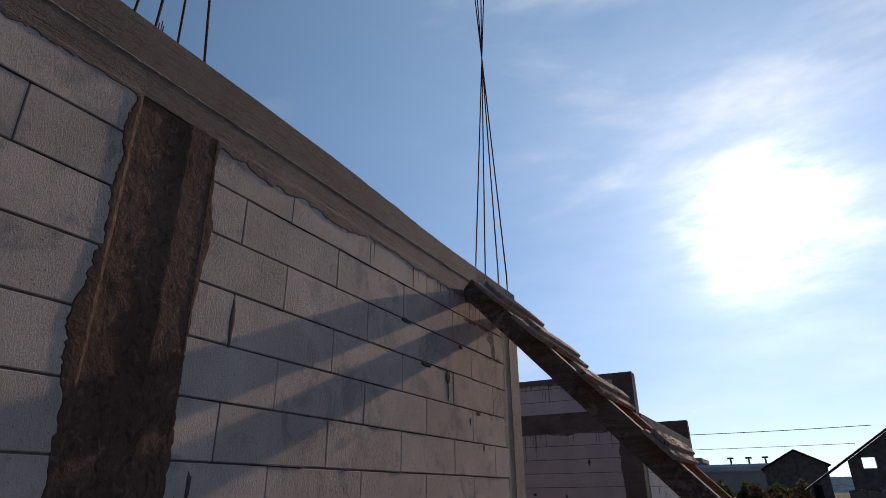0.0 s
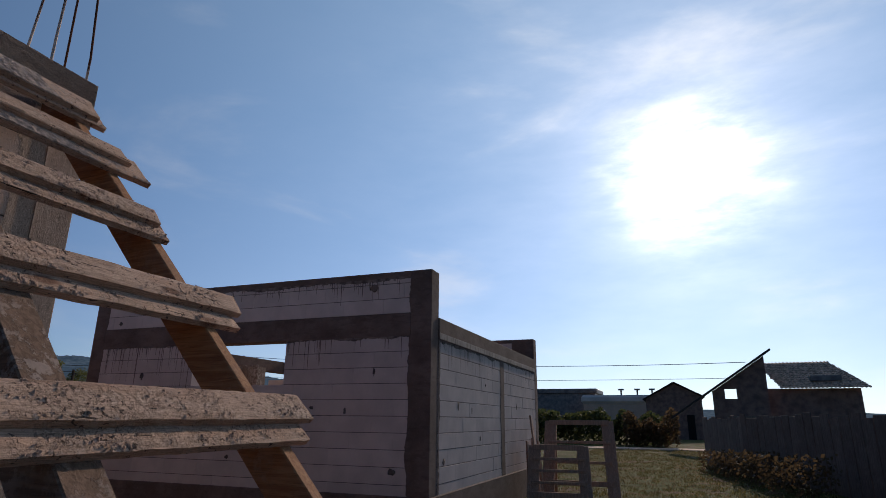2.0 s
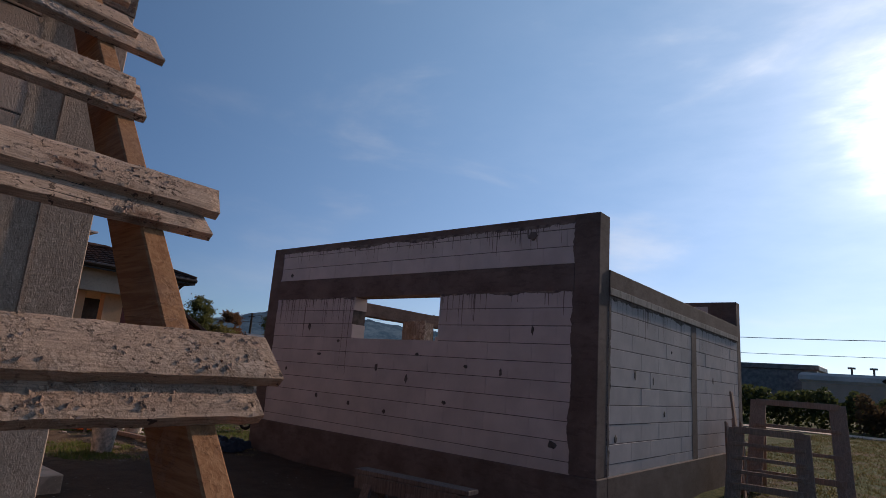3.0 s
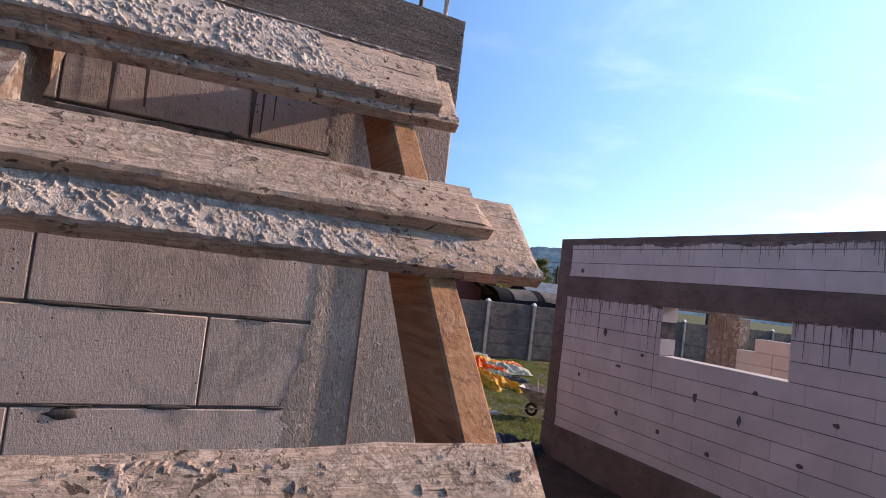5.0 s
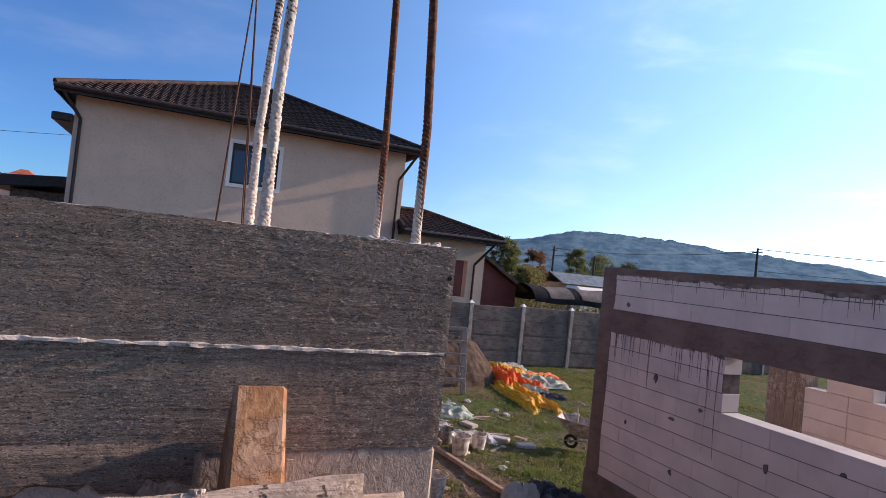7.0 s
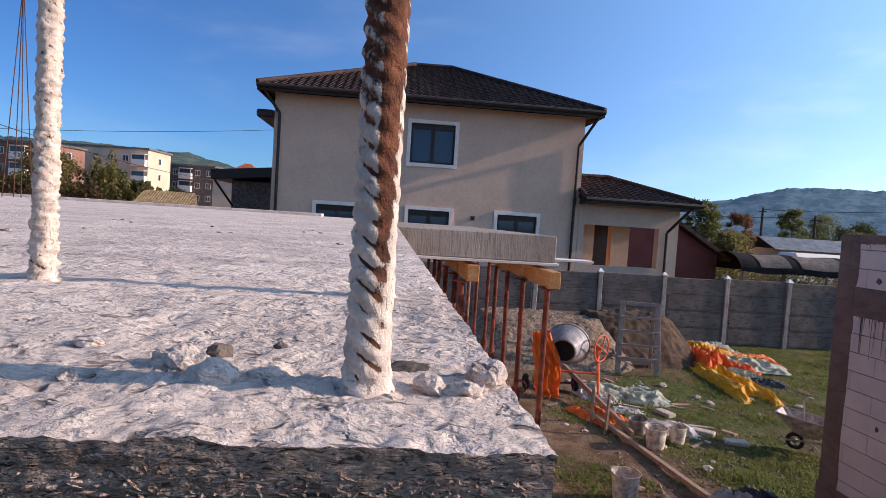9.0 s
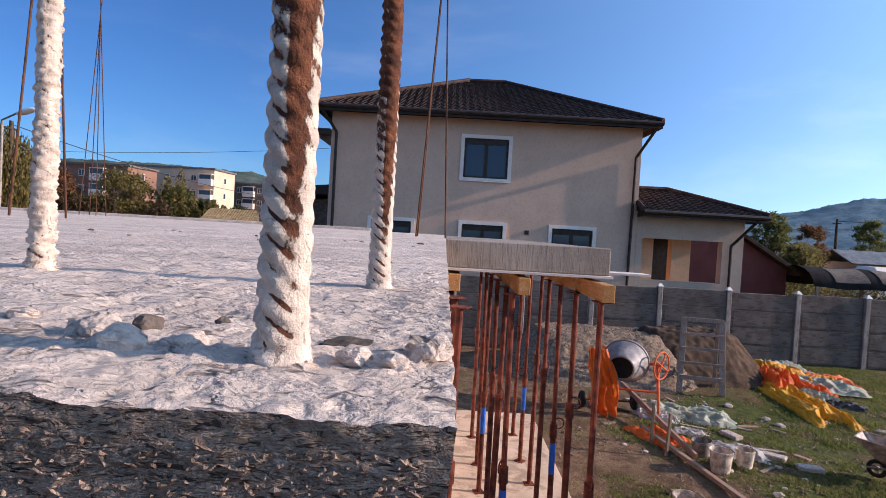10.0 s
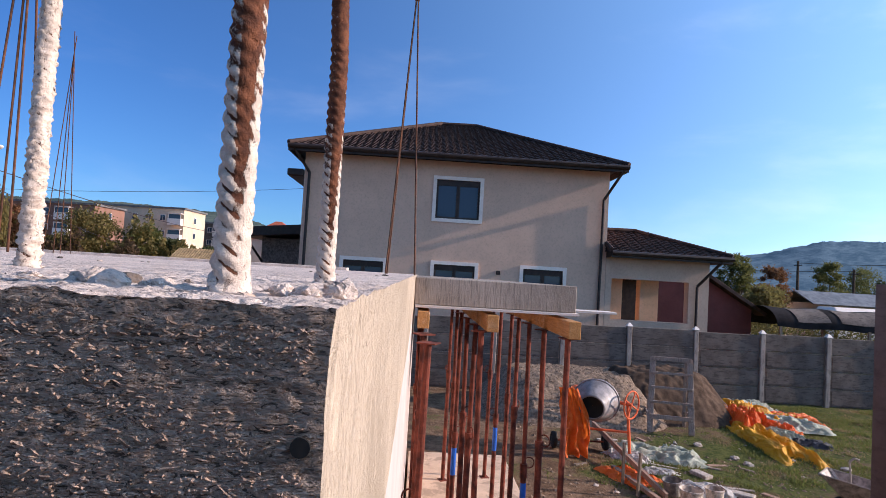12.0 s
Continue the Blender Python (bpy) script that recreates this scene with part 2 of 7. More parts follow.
def mat_wood(name, pale, brown, splash=0.5, along="y", grime=0.3):
    """Site timber: grain, knots' dark streaks and spattered cement."""
    m = Mat(name, 0.85, 0, 0.25)
    sc = {"y": (26, 1.6, 26), "x": (1.6, 26, 26), "z": (26, 26, 1.6)}[along]
    p = m.pos((1, 1, 1), space="object")
    g = m.noise(m.pos(sc, space="object"), 2.2, 6, 0.6, 1.2)
    col = m.mix(m.step(g, 0.35, 0.68), brown, pale)
    thin = m.noise(m.pos(tuple(v * 2.4 for v in sc), space="object"), 3.0, 4, 0.6, 0.6)
    col = m.mix(m.op("MULTIPLY", m.step(thin, 0.55, 0.7), 0.5), col, tuple(v * 0.4 for v in brown))
    wear = m.noise(p, 2.4, 6, 0.65)
    col = m.mix(m.op("MULTIPLY", m.step(wear, 0.45, 0.7), grime), col, (0.22, 0.2, 0.185))
    if splash:
        sp = m.noise(p, 16, 8, 0.75, 0.3)
        where = m.step(m.noise(p, 1.6, 4), 0.44, 0.60)
        f = m.op("MULTIPLY", m.step(sp, 0.50, 0.56), where)
        col = m.mix(m.op("MULTIPLY", f, splash), col, (0.60, 0.575, 0.55))
        m.bump(f, 0.6, 0.008)
    m.color(m.vary(col, 0.10))
    m.bump(thin, 0.35, 0.004)
    m.bump(g, 0.3, 0.004)
    return m.m


def mat_board(name):
    """Weathered ladder board: grain along y, knots, long cracks, orange and grey patches, cement film."""
    m = Mat(name, 0.88, 0, 0.2)
    p = m.pos(space="object")
    warp = m.noise(m.pos((6, 1.1, 6), space="object"), 1.6, 3, 0.5, 0.8)
    rings = m.n("ShaderNodeTexWave")
    rings.wave_type, rings.bands_direction = "BANDS", "X"
    for k, v in (("Scale", 24.0), ("Distortion", 14.0), ("Detail", 4.0), ("Detail Scale", 1.2), ("Detail Roughness", 0.6)):
        rings.inputs[k].default_value = v
    m.link(m.pos((2.2, 0.28, 2.2), space="object"), rings.inputs["Vector"])
    g = rings.outputs["Fac"]
    col = m.mix(m.step(g, 0.1, 0.9), (0.43, 0.325, 0.25), (0.53, 0.41, 0.325))
    col = m.mix(m.op("MULTIPLY", m.step(warp, 0.48, 0.68), 0.5), col, (0.43, 0.285, 0.20))
    thin = m.noise(m.pos((150, 11.0, 150), space="object"), 2.0, 6, 0.7, 0.7)
    col = m.mix(m.op("MULTIPLY", m.step(thin, 0.53, 0.63), 0.5), col, (0.18, 0.115, 0.08))
    crack = m.step(m.noise(m.pos((60, 3.0, 60), space="object"), 1.0, 3, 0.5, 0.5), 0.70, 0.715)
    knot = m.step(m.voronoi(m.pos((9, 3.2, 9), space="object"), 1.0), 0.10, 0.20, 1.0, 0.0)
    col = m.mix(m.op("MULTIPLY", knot, 0.8), col, (0.13, 0.055, 0.03))
    col = m.mix(m.op("MULTIPLY", m.step(m.noise(p, 5, 6, 0.65), 0.50, 0.74), 0.5), col, (0.21, 0.175, 0.15))
    film = m.op("MULTIPLY", m.step(m.noise(p, 34, 8, 0.78, 0.4), 0.47, 0.56), m.step(m.noise(p, 2.3, 4), 0.36, 0.54))
    col = m.mix(m.op("MULTIPLY", film, 0.38), col, (0.52, 0.44, 0.375))
    pock = m.op("MULTIPLY", m.step(m.noise(m.pos((1, 0.7, 1), space="object"), 75, 3, 0.6, 0.5), 0.60, 0.65), m.step(m.noise(p, 6, 3), 0.40, 0.52))
    # dark pocks: the shade inside small holes is painted on
    col = m.mix(m.op("MULTIPLY", pock, 0.85), col, (0.075, 0.052, 0.042))
    col = m.mix(m.op("MULTIPLY", crack, 0.9), col, (0.035, 0.025, 0.02))
    m.color(m.vary(col, 0.10))
    m.bump(thin, 0.6, 0.004)
    m.bump(film, 0.8, 0.006)
    m.bump(m.op("MULTIPLY", pock, -1.0), 0.9, 0.006)
    m.bump(m.op("MULTIPLY", crack, -1.0), 0.8, 0.008)
    m.bump(m.noise(p, 200, 5, 0.75), 0.8, 0.003)
    return m.m


def mat_bar(name, reach, lean, top=0.27):
    """Reinforcing steel: rust, coated with white cement that thins out upwards over reach metres."""
    m = Mat(name, 0.9, 0, 0.25)
    p = m.pos(space="object")
    rust = m.mix(m.step(m.noise(p, 120, 6, 0.7), 0.35, 0.7), (0.055, 0.022, 0.013), (0.17, 0.068, 0.034))
    white = m.mix(m.step(m.noise(p, 150, 5), 0.35, 0.7), (0.42, 0.38, 0.345), (0.62, 0.575, 0.52))
    sep = m.n("ShaderNodeSeparateXYZ")
    m.link(p, sep.inputs[0])
    turn = m.op("MULTIPLY", m.op("WRAP_PI", m.op("ARCTAN2", sep.outputs["Y"], sep.outputs["X"]), 0), -2.1 / math.pi)
    ph = m.op("FRACT", m.op("SUBTRACT", m.op("DIVIDE", sep.outputs["Z"], 0.0064), turn), 0)
    groove = m.op("MULTIPLY", m.op("SUBTRACT", 0.5, m.op("ABSOLUTE", m.op("SUBTRACT", ph, 0.5), 0)), 1.0)
    up = m.step(sep.outputs["Z"], reach * 0.5, reach * 2.2, top, -0.16)
    # a bare rusty streak down one side, wider upwards
    streak = m.step(m.op("ABSOLUTE", m.op("SUBTRACT", sep.outputs["Y"], 0.0022), 0), 0.0006, 0.0036, 1.0, 0.0)
    side = m.op("MULTIPLY", m.op("MULTIPLY", streak, m.step(sep.outputs["Z"], -0.01, 0.06)), -lean)
    f = m.op("ADD", m.op("ADD", m.noise(m.pos((1, 1, 0.6), space="object"), 190, 8, 0.75), up), m.op("ADD", side, m.op("MULTIPLY", m.op("SUBTRACT", groove, 0.25), 0.3)))
    # rust in the hollows between the ribs beside the streak, also painting their shade
    mid = m.step(m.op("ABSOLUTE", m.op("ADD", sep.outputs["Y"], 0.0008), 0), 0.0015, 0.0050, 1.0, 0.0)
    hollow = m.op("MULTIPLY", m.op("MULTIPLY", m.op("MULTIPLY", m.step(groove, 0.17, 0.03), m.step(m.noise(p, 75, 3), 0.40, 0.58)), mid), -lean * 0.75)
    f = m.op("ADD", f, hollow)
    f = m.step(f, 0.46, 0.56)
    crease = m.step(m.noise(m.pos((1, 1, 0.7), space="object"), 240, 4, 0.6, 0.8), 0.60, 0.68)
    # brownish creases in the cement: their shade is put into the colour
    white = m.mix(m.op("MULTIPLY", crease, 0.6), white, (0.20, 0.165, 0.145))
    m.color(m.mix(f, rust, white))
    m.bump(f, 0.7, 0.0012)
    m.bump(m.op("MULTIPLY", crease, -1.0), 0.6, 0.0012)
    m.bump(m.noise(p, 330, 4, 0.7), 0.8, 0.0012)
    m.bump(m.noise(p, 900, 3), 0.6, 0.0005)
    return m.m


def mat_bare_bar():
    m = Mat("rebar_dark", 0.8, 0.2, 0.3)
    p = m.pos()
    m.color(m.mix(m.step(m.noise(p, 14, 5), 0.35, 0.7), (0.05, 0.025, 0.016), (0.14, 0.06, 0.03)))
    m.bump(m.noise(m.pos((1, 1, 6)), 40, 2), 0.5, 0.003)
    return m.m


def mat_ground():
    m = Mat("yard_ground", 1.0, 0, 0.1)
    p = m.pos()
    soil = m.mix(m.step(m.noise(p, 3, 8, 0.7), 0.35, 0.68), (0.10, 0.068, 0.047), (0.24, 0.172, 0.122))
    soil = m.mix(m.op("MULTIPLY", m.step(m.noise(p, 28, 6, 0.75), 0.48, 0.66), 0.65), soil, (0.055, 0.042, 0.030))
    grass = m.mix(m.step(m.noise(p, 9, 6, 0.7), 0.35, 0.65), (0.035, 0.055, 0.014), (0.10, 0.115, 0.035))
    sep = m.n("ShaderNodeSeparateXYZ")
    m.link(p, sep.inputs[0])
    trodden = m.step(sep.outputs["Y"], 5.5, 10.5, -0.14, 0.05)
    bare = m.op("MULTIPLY", m.step(sep.outputs["X"], -8.6, -6.6), m.step(sep.outputs["Y"], 10.6, 9.0))
    trodden = m.op("SUBTRACT", trodden, m.op("MULTIPLY", bare, 0.35))
    f = m.step(m.op("ADD", m.noise(p, 0.75, 8, 0.72), trodden), 0.42, 0.55)
    # the bare soil is darkened too: the annex's shade put into its colour
    soil = m.mix(m.op("MULTIPLY", bare, 0.75), soil, (0.075, 0.052, 0.04))
    col = m.mix(f, soil, grass)
    stones = m.step(m.voronoi(p, 14), 0.12, 0.2, 1.0, 0.0)
    col = m.mix(m.op("MULTIPLY", stones, m.step(m.noise(p, 2.3, 3), 0.56, 0.64)), col, (0.36, 0.33, 0.30))
    m.color(col)
    m.bump(m.noise(p, 18, 8, 0.7), 0.9, 0.05)
    return m.m


def mat_leaf(name, a, b):
    m = Mat(name, 0.75, 0, 0.25)
    r = m.island()
    m.color(m.mix(r, a, b))
    m.b.inputs["Subsurface Weight"].default_value = 0.0
    t = m.n("ShaderNodeBsdfTranslucent")
    t.inputs["Color"].default_value = rgb(tuple(min(1, v * 1.6) for v in b))
    mixs = m.n("ShaderNodeMixShader")
    mixs.inputs[0].default_value = 0.35
    out = m.nt.nodes["Material Output"]
    m.link(m.b.outputs[0], mixs.inputs[1])
    m.link(t.outputs[0], mixs.inputs[2])
    m.link(mixs.outputs[0], out.inputs["Surface"])
    return m.m


def mat_glass(name="window_glass"):
    m = Mat(name, 0.06, 0, 0.5)
    # the bluish base paints some of the sky's reflection into the panes
    m.color((0.035, 0.05, 0.075))
    return m.m


def mat_tarp(name, a, b, rough=0.45):
    m = Mat(name, rough, 0, 0.4)
    p = m.pos()
    m.color(m.mix(m.step(m.noise(p, 4, 6, 0.7), 0.35, 0.7), a, b))
    weave = m.noise(p, 70, 3)
    m.bump(m.noise(p, 16, 7, 0.75), 0.8, 0.05)
    m.bump(weave, 0.2, 0.003)
    t = m.n("ShaderNodeBsdfTranslucent")
    t.inputs["Color"].default_value = rgb(b)
    mixs = m.n("ShaderNodeMixShader")
    mixs.inputs[0].default_value = 0.25
    out = m.nt.nodes["Material Output"]
    m.link(m.b.outputs[0], mixs.inputs[1])
    m.link(t.outputs[0], mixs.inputs[2])
    m.link(mixs.outputs[0], out.inputs["Surface"])
    return m.m


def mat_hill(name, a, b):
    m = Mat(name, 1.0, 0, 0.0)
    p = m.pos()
    # the colour also glows, painting the air's haze over the far hills
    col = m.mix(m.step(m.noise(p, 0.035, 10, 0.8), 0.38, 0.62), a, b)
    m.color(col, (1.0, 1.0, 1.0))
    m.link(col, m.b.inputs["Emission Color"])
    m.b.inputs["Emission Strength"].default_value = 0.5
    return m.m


M = dict(
    block=mat_block(), annex=mat_block_annex(),
    mortar=mat_plain("mortar_joint", (0.125, 0.112, 0.105), 0.95, 0, 0.2, 9, 0.5, 0.1),
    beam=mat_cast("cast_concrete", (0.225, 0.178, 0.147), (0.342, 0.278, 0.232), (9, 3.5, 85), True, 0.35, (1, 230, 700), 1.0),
    column=mat_cast("rough_column_concrete", (0.110, 0.064, 0.046), (0.165, 0.105, 0.077), (9, 9, 5), False, 0.0, (28, 28, 20), 0.45, 0.35),
    annexcast=mat_cast("annex_concrete", (0.108, 0.083, 0.075), (0.165, 0.132, 0.120), (3, 3, 9), False, 0.0, None, 1.0, 0.25),
    # lighter than cast_concrete: the sunlight on the beam's side is in the colour
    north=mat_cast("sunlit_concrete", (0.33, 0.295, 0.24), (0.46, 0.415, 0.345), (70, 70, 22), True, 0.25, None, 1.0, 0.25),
    top=mat_slab_top(),
    smear=mat_plain("mortar_smear", (0.30, 0.25, 0.22), 0.95, 0, 0.3, 30, 0.7, 0.1),
    drip=mat_plain("cement_drip", (0.18, 0.155, 0.145), 0.95, 0, 0.25, 12, 0.5, 0.1),
    tread=mat_board("weathered_board"),
    stringer=mat_wood("orange_timber", (0.40, 0.215, 0.105), (0.27, 0.125, 0.055), 0.12, "x", 0.25),
    # left rail browner and darker: its shaded side is put into the colour
    rail=mat_wood("shaded_rail", (0.20, 0.135, 0.095), (0.115, 0.075, 0.05), 0.3, "x", 0.3),
    crust=mat_plain("cement_crust", (0.485, 0.425, 0.375), 0.95, 0, 0.22, 40, 0.8, 0.1),
    crustdull=mat_plain("dull_cement_crust", (0.43, 0.33, 0.265), 0.95, 0, 0.25, 40, 0.8, 0.1),
    oldwood=mat_wood("grey_timber", (0.25, 0.215, 0.185), (0.155, 0.125, 0.10), 0.4, "z", 0.4),
    form=mat_wood("formwork_timber", (0.45, 0.25, 0.10), (0.33, 0.17, 0.06), 0.2, "x", 0.2),
    bar=mat_bar("rebar_rust_cement", 0.064, 0.42, 0.25), barwhite=mat_bar("rebar_white_cement", 0.26, 0.03, 0.17), barebar=mat_bare_bar(),
    ground=mat_ground(),
    prop=mat_plain("prop_red_rust", (0.155, 0.040, 0.024), 0.7, 0.2, 0.35, 10, 0.25),
    blue=mat_plain("blue_paint", (0.02, 0.12, 0.55), 0.5),
    plaster=mat_plain("beige_render", (0.58, 0.44, 0.355), 0.9, 0, 0.04, 1.2, 0.2),
    plaster2=mat_plain("pale_render", (0.52, 0.42, 0.35), 0.9, 0, 0.05, 1.2, 0.2),
    # sunlight on the porch pillars is put into this brighter ochre
    ochre=mat_plain("sunlit_ochre_render", (0.66, 0.46, 0.30), 0.9, 0, 0.05, 1.2, 0.2),
    white=mat_plain("white_trim", (0.75, 0.74, 0.72), 0.6, 0, 0.04),
    tile=mat_plain("dark_roof_tile", (0.058, 0.038, 0.034), 0.8, 0, 0.25, 3, 0.2, 0.2),
    brown=mat_plain("dark_brown_metal", (0.035, 0.024, 0.02), 0.45, 0, 0.2),
    glass=mat_glass(),
    fence=mat_cast("precast_concrete", (0.098, 0.088, 0.083), (0.165, 0.152, 0.143), (2, 2, 10), False),
    post=mat_cast("precast_post", (0.24, 0.23, 0.22), (0.36, 0.35, 0.33), (8, 8, 2), False),
    soil=mat_plain("dark_soil", (0.088, 0.064, 0.049), 1.0, 0, 0.25, 5, 0.8, 0.1),
    gravel=mat_plain("gravel", (0.235, 0.192, 0.155), 1.0, 0, 0.3, 16, 1.0, 0.1),
    flake=mat_plain("cement_flake", (0.31, 0.245, 0.205), 0.95, 0, 0.3, 60, 0.5, 0.1),
    terrace=mat_cast("terrace_concrete", (0.215, 0.20, 0.18), (0.33, 0.31, 0.285), (6, 60, 3), True),
    strip=mat_cast("floor_concrete", (0.40, 0.33, 0.27), (0.56, 0.47, 0.39), (2, 2, 2), False),
    drum=mat_plain("mixer_grey_paint", (0.25, 0.25, 0.27), 0.5, 0.1, 0.2, 8),
    # near-black that stands for shade inside the tie hole and the drum
    dark=mat_plain("dark_void", (0.012, 0.012, 0.012), 0.9),
    orange=mat_tarp("orange_cloth", (0.75, 0.13, 0.015), (0.95, 0.24, 0.04)),
    orangep=mat_plain("orange_paint", (0.75, 0.16, 0.06), 0.5),
    yellow=mat_tarp("yellow_sheet", (0.70, 0.33, 0.005), (0.88, 0.48, 0.015)),
    green=mat_tarp("pale_green_sheet", (0.30, 0.38, 0.32), (0.55, 0.60, 0.52)),
    sack=mat_tarp("white_sacking", (0.45, 0.46, 0.48), (0.70, 0.71, 0.72)),
    blacktarp=mat_tarp("dark_sheet", (0.02, 0.022, 0.03), (0.07, 0.075, 0.10)),
    bucket=mat_plain("bucket_white_plastic", (0.55, 0.52, 0.48), 0.5, 0, 0.3, 12),
    bucketg=mat_plain("bucket_grey_plastic", (0.28, 0.28, 0.28), 0.5, 0, 0.3, 12),
    barrow=mat_plain("barrow_tray", (0.33, 0.31, 0.295), 0.55, 0.2, 0.3, 10),
    rubber=mat_plain("rubber", (0.02, 0.02, 0.02), 0.8),
    leaf=mat_leaf("leaf_green", (0.035, 0.05, 0.015), (0.125, 0.125, 0.04)),
    leafy=mat_leaf("leaf_olive", (0.075, 0.065, 0.022), (0.175, 0.145, 0.05)),
    leafr=mat_leaf("leaf_autumn", (0.075, 0.035, 0.018), (0.17, 0.085, 0.04)),
    # leaf greens darkened: foliage shade put into the colour
    leafd=mat_leaf("leaf_shadow", (0.018, 0.028, 0.010), (0.06, 0.07, 0.025)),
    grass=mat_leaf("grass_blade", (0.045, 0.068, 0.016), (0.15, 0.16, 0.045)),
    lawn=mat_leaf("lawn_blade", (0.040, 0.040, 0.012), (0.115, 0.098, 0.036)),
    straw=mat_leaf("dry_grass", (0.10, 0.075, 0.035), (0.24, 0.185, 0.10)),
    leafb=mat_leaf("leaf_brown", (0.040, 0.028, 0.016), (0.095, 0.062, 0.032)),
    yellowtile=mat_plain("yellow_brown_tile", (0.29, 0.22, 0.12), 0.8, 0, 0.2, 3),
    bark=mat_plain("bark", (0.09, 0.065, 0.045), 0.95, 0, 0.3, 6, 0.6),
    # hill colours shifted towards blue hold the haze of distance
    hill=mat_hill("hazy_far_wood", (0.050, 0.088, 0.120), (0.115, 0.165, 0.195)),
    hill2=mat_hill("hazy_far_field", (0.030, 0.046, 0.045), (0.075, 0.090, 0.078)),
    # red render darkened: the shade on the wall is in its colour
    redwall=mat_plain("red_render", (0.165, 0.058, 0.055), 0.9, 0, 0.08, 1.5),
    grey=mat_plain("grey_sheet_metal", (0.17, 0.18, 0.19), 0.5, 0.3, 0.2, 2),
    pale=mat_plain("pale_roof", (0.62, 0.62, 0.62), 0.7, 0, 0.1, 0.5),
    # brick and old tile lightened: haze towards the sun is in their colour
    brick=mat_plain("dark_brick", (0.22, 0.155, 0.135), 0.9, 0, 0.2, 3),
    tileold=mat_plain("old_roof_tile", (0.52, 0.42, 0.35), 0.8, 0, 0.3, 6, 0.6),
    apt=mat_plain("flat_pale_wall", (0.56, 0.48, 0.385), 0.9, 0, 0.06, 0.4),
    aptr=mat_plain("flat_brick_wall", (0.21, 0.125, 0.10), 0.9, 0, 0.1, 0.4),
    redroof=mat_plain("red_roof", (0.36, 0.10, 0.06), 0.8, 0, 0.2, 2),
    rubble=mat_plain("rubble", (0.45, 0.42, 0.39), 0.95, 0, 0.2, 30, 0.6),
)


# ---- building helpers ----
def rest(ob):
    """A thing's pose in the world, through its parents."""
    m = ob.matrix_basis.copy()
    while ob.parent:
        ob = ob.parent
        m = ob.matrix_basis @ m
    return m


def thing(name, label, category, loc=(0, 0, 0), rz=0.0, group="", kind=""):
    ob = new(name)
    ob.empty_display_size = 0.1
    ob.matrix_basis = pose(*loc, 0, 0, rz)
    return tagged(ob, label, category, group, kind)


def part(name, bm, material, parent=None, label="", kind="", world=False, smooth=False):
    me = bpy.data.meshes.new(name)
    if world and parent is not None:
        bm.transform(rest(parent).inverted())
    bm.normal_update()
    bm.to_mesh(me)
    bm.free()
    me.materials.append(M[material] if isinstance(material, str) else material)
    if smooth:
        me.shade_smooth()
    ob = new(name, me)
    ob.parent = parent
    return tagged(ob, label, "", "", kind)


def box(bm, x0, x1, y0, y1, z0, z1, bev=0.0, m=None):
    r = bmesh.ops.create_cube(bm, size=1.0)
    vs = r["verts"]
    bmesh.ops.scale(bm, vec=(abs(x1 - x0), abs(y1 - y0), abs(z1 - z0)), verts=vs)
    bmesh.ops.translate(bm, vec=((x0 + x1) / 2, (y0 + y1) / 2, (z0 + z1) / 2), verts=vs)
    if bev:
        es = list({e for v in vs for e in v.link_edges})
        out = bmesh.ops.bevel(bm, geom=es, offset=bev, segments=1, affect="EDGES", profile=0.5)
        vs = list({v for f in out["faces"] for v in f.verts} | {v for v in vs if v.is_valid})
    if m is not None:
        bmesh.ops.transform(bm, matrix=m, verts=vs)
    return vs


def boxes(*dims, bev=0.0):
    bm = bmesh.new()
    for d in dims:
        box(bm, *d, bev=bev)
    return bm


def tube(bm, a, b, r, r2=None, seg=10):
    a, b = Vector(a), Vector(b)
    d = b - a
    res = bmesh.ops.create_cone(bm, cap_ends=True, segments=seg, radius1=r, radius2=r if r2 is None else r2, depth=d.length)
    bmesh.ops.transform(bm, matrix=Matrix.Translation((a + b) / 2) @ d.to_track_quat("Z", "Y").to_matrix().to_4x4(), verts=res["verts"])
    return res["verts"]


def tubes(*rows, seg=10):
    bm = bmesh.new()
    for r in rows:
        tube(bm, *r, seg=seg)
    return bm


def beam_between(bm, a, b, w, h, up=(0, 0, 1), bev=0.004):
    """A timber of width w and depth h from a to b."""
    a, b = Vector(a), Vector(b)
    d = (b - a).normalized()
    side = d.cross(Vector(up)).normalized()
    u = side.cross(d)
    m = Matrix((side, d, u)).transposed().to_4x4()
    box(bm, -w / 2, w / 2, -(b - a).length / 2, (b - a).length / 2, -h / 2, h / 2, bev, Matrix.Translation((a + b) / 2) @ m)


def lathe(bm, prof, seg=24, m=None):
    """Turns (radius, height) pairs round z."""
    rings = []
    for r, z in prof:
        rings.append([bm.verts.new((r * math.cos(2 * math.pi * i / seg), r * math.sin(2 * math.pi * i / seg), z)) for i in range(seg)])
    for a, b in zip(rings, rings[1:]):
        for i in range(seg):
            j = (i + 1) % seg
            bm.faces.new((a[i], a[j], b[j], b[i]))
    if m is not None:
        bmesh.ops.transform(bm, matrix=m, verts=[v for r in rings for v in r])
    return rings


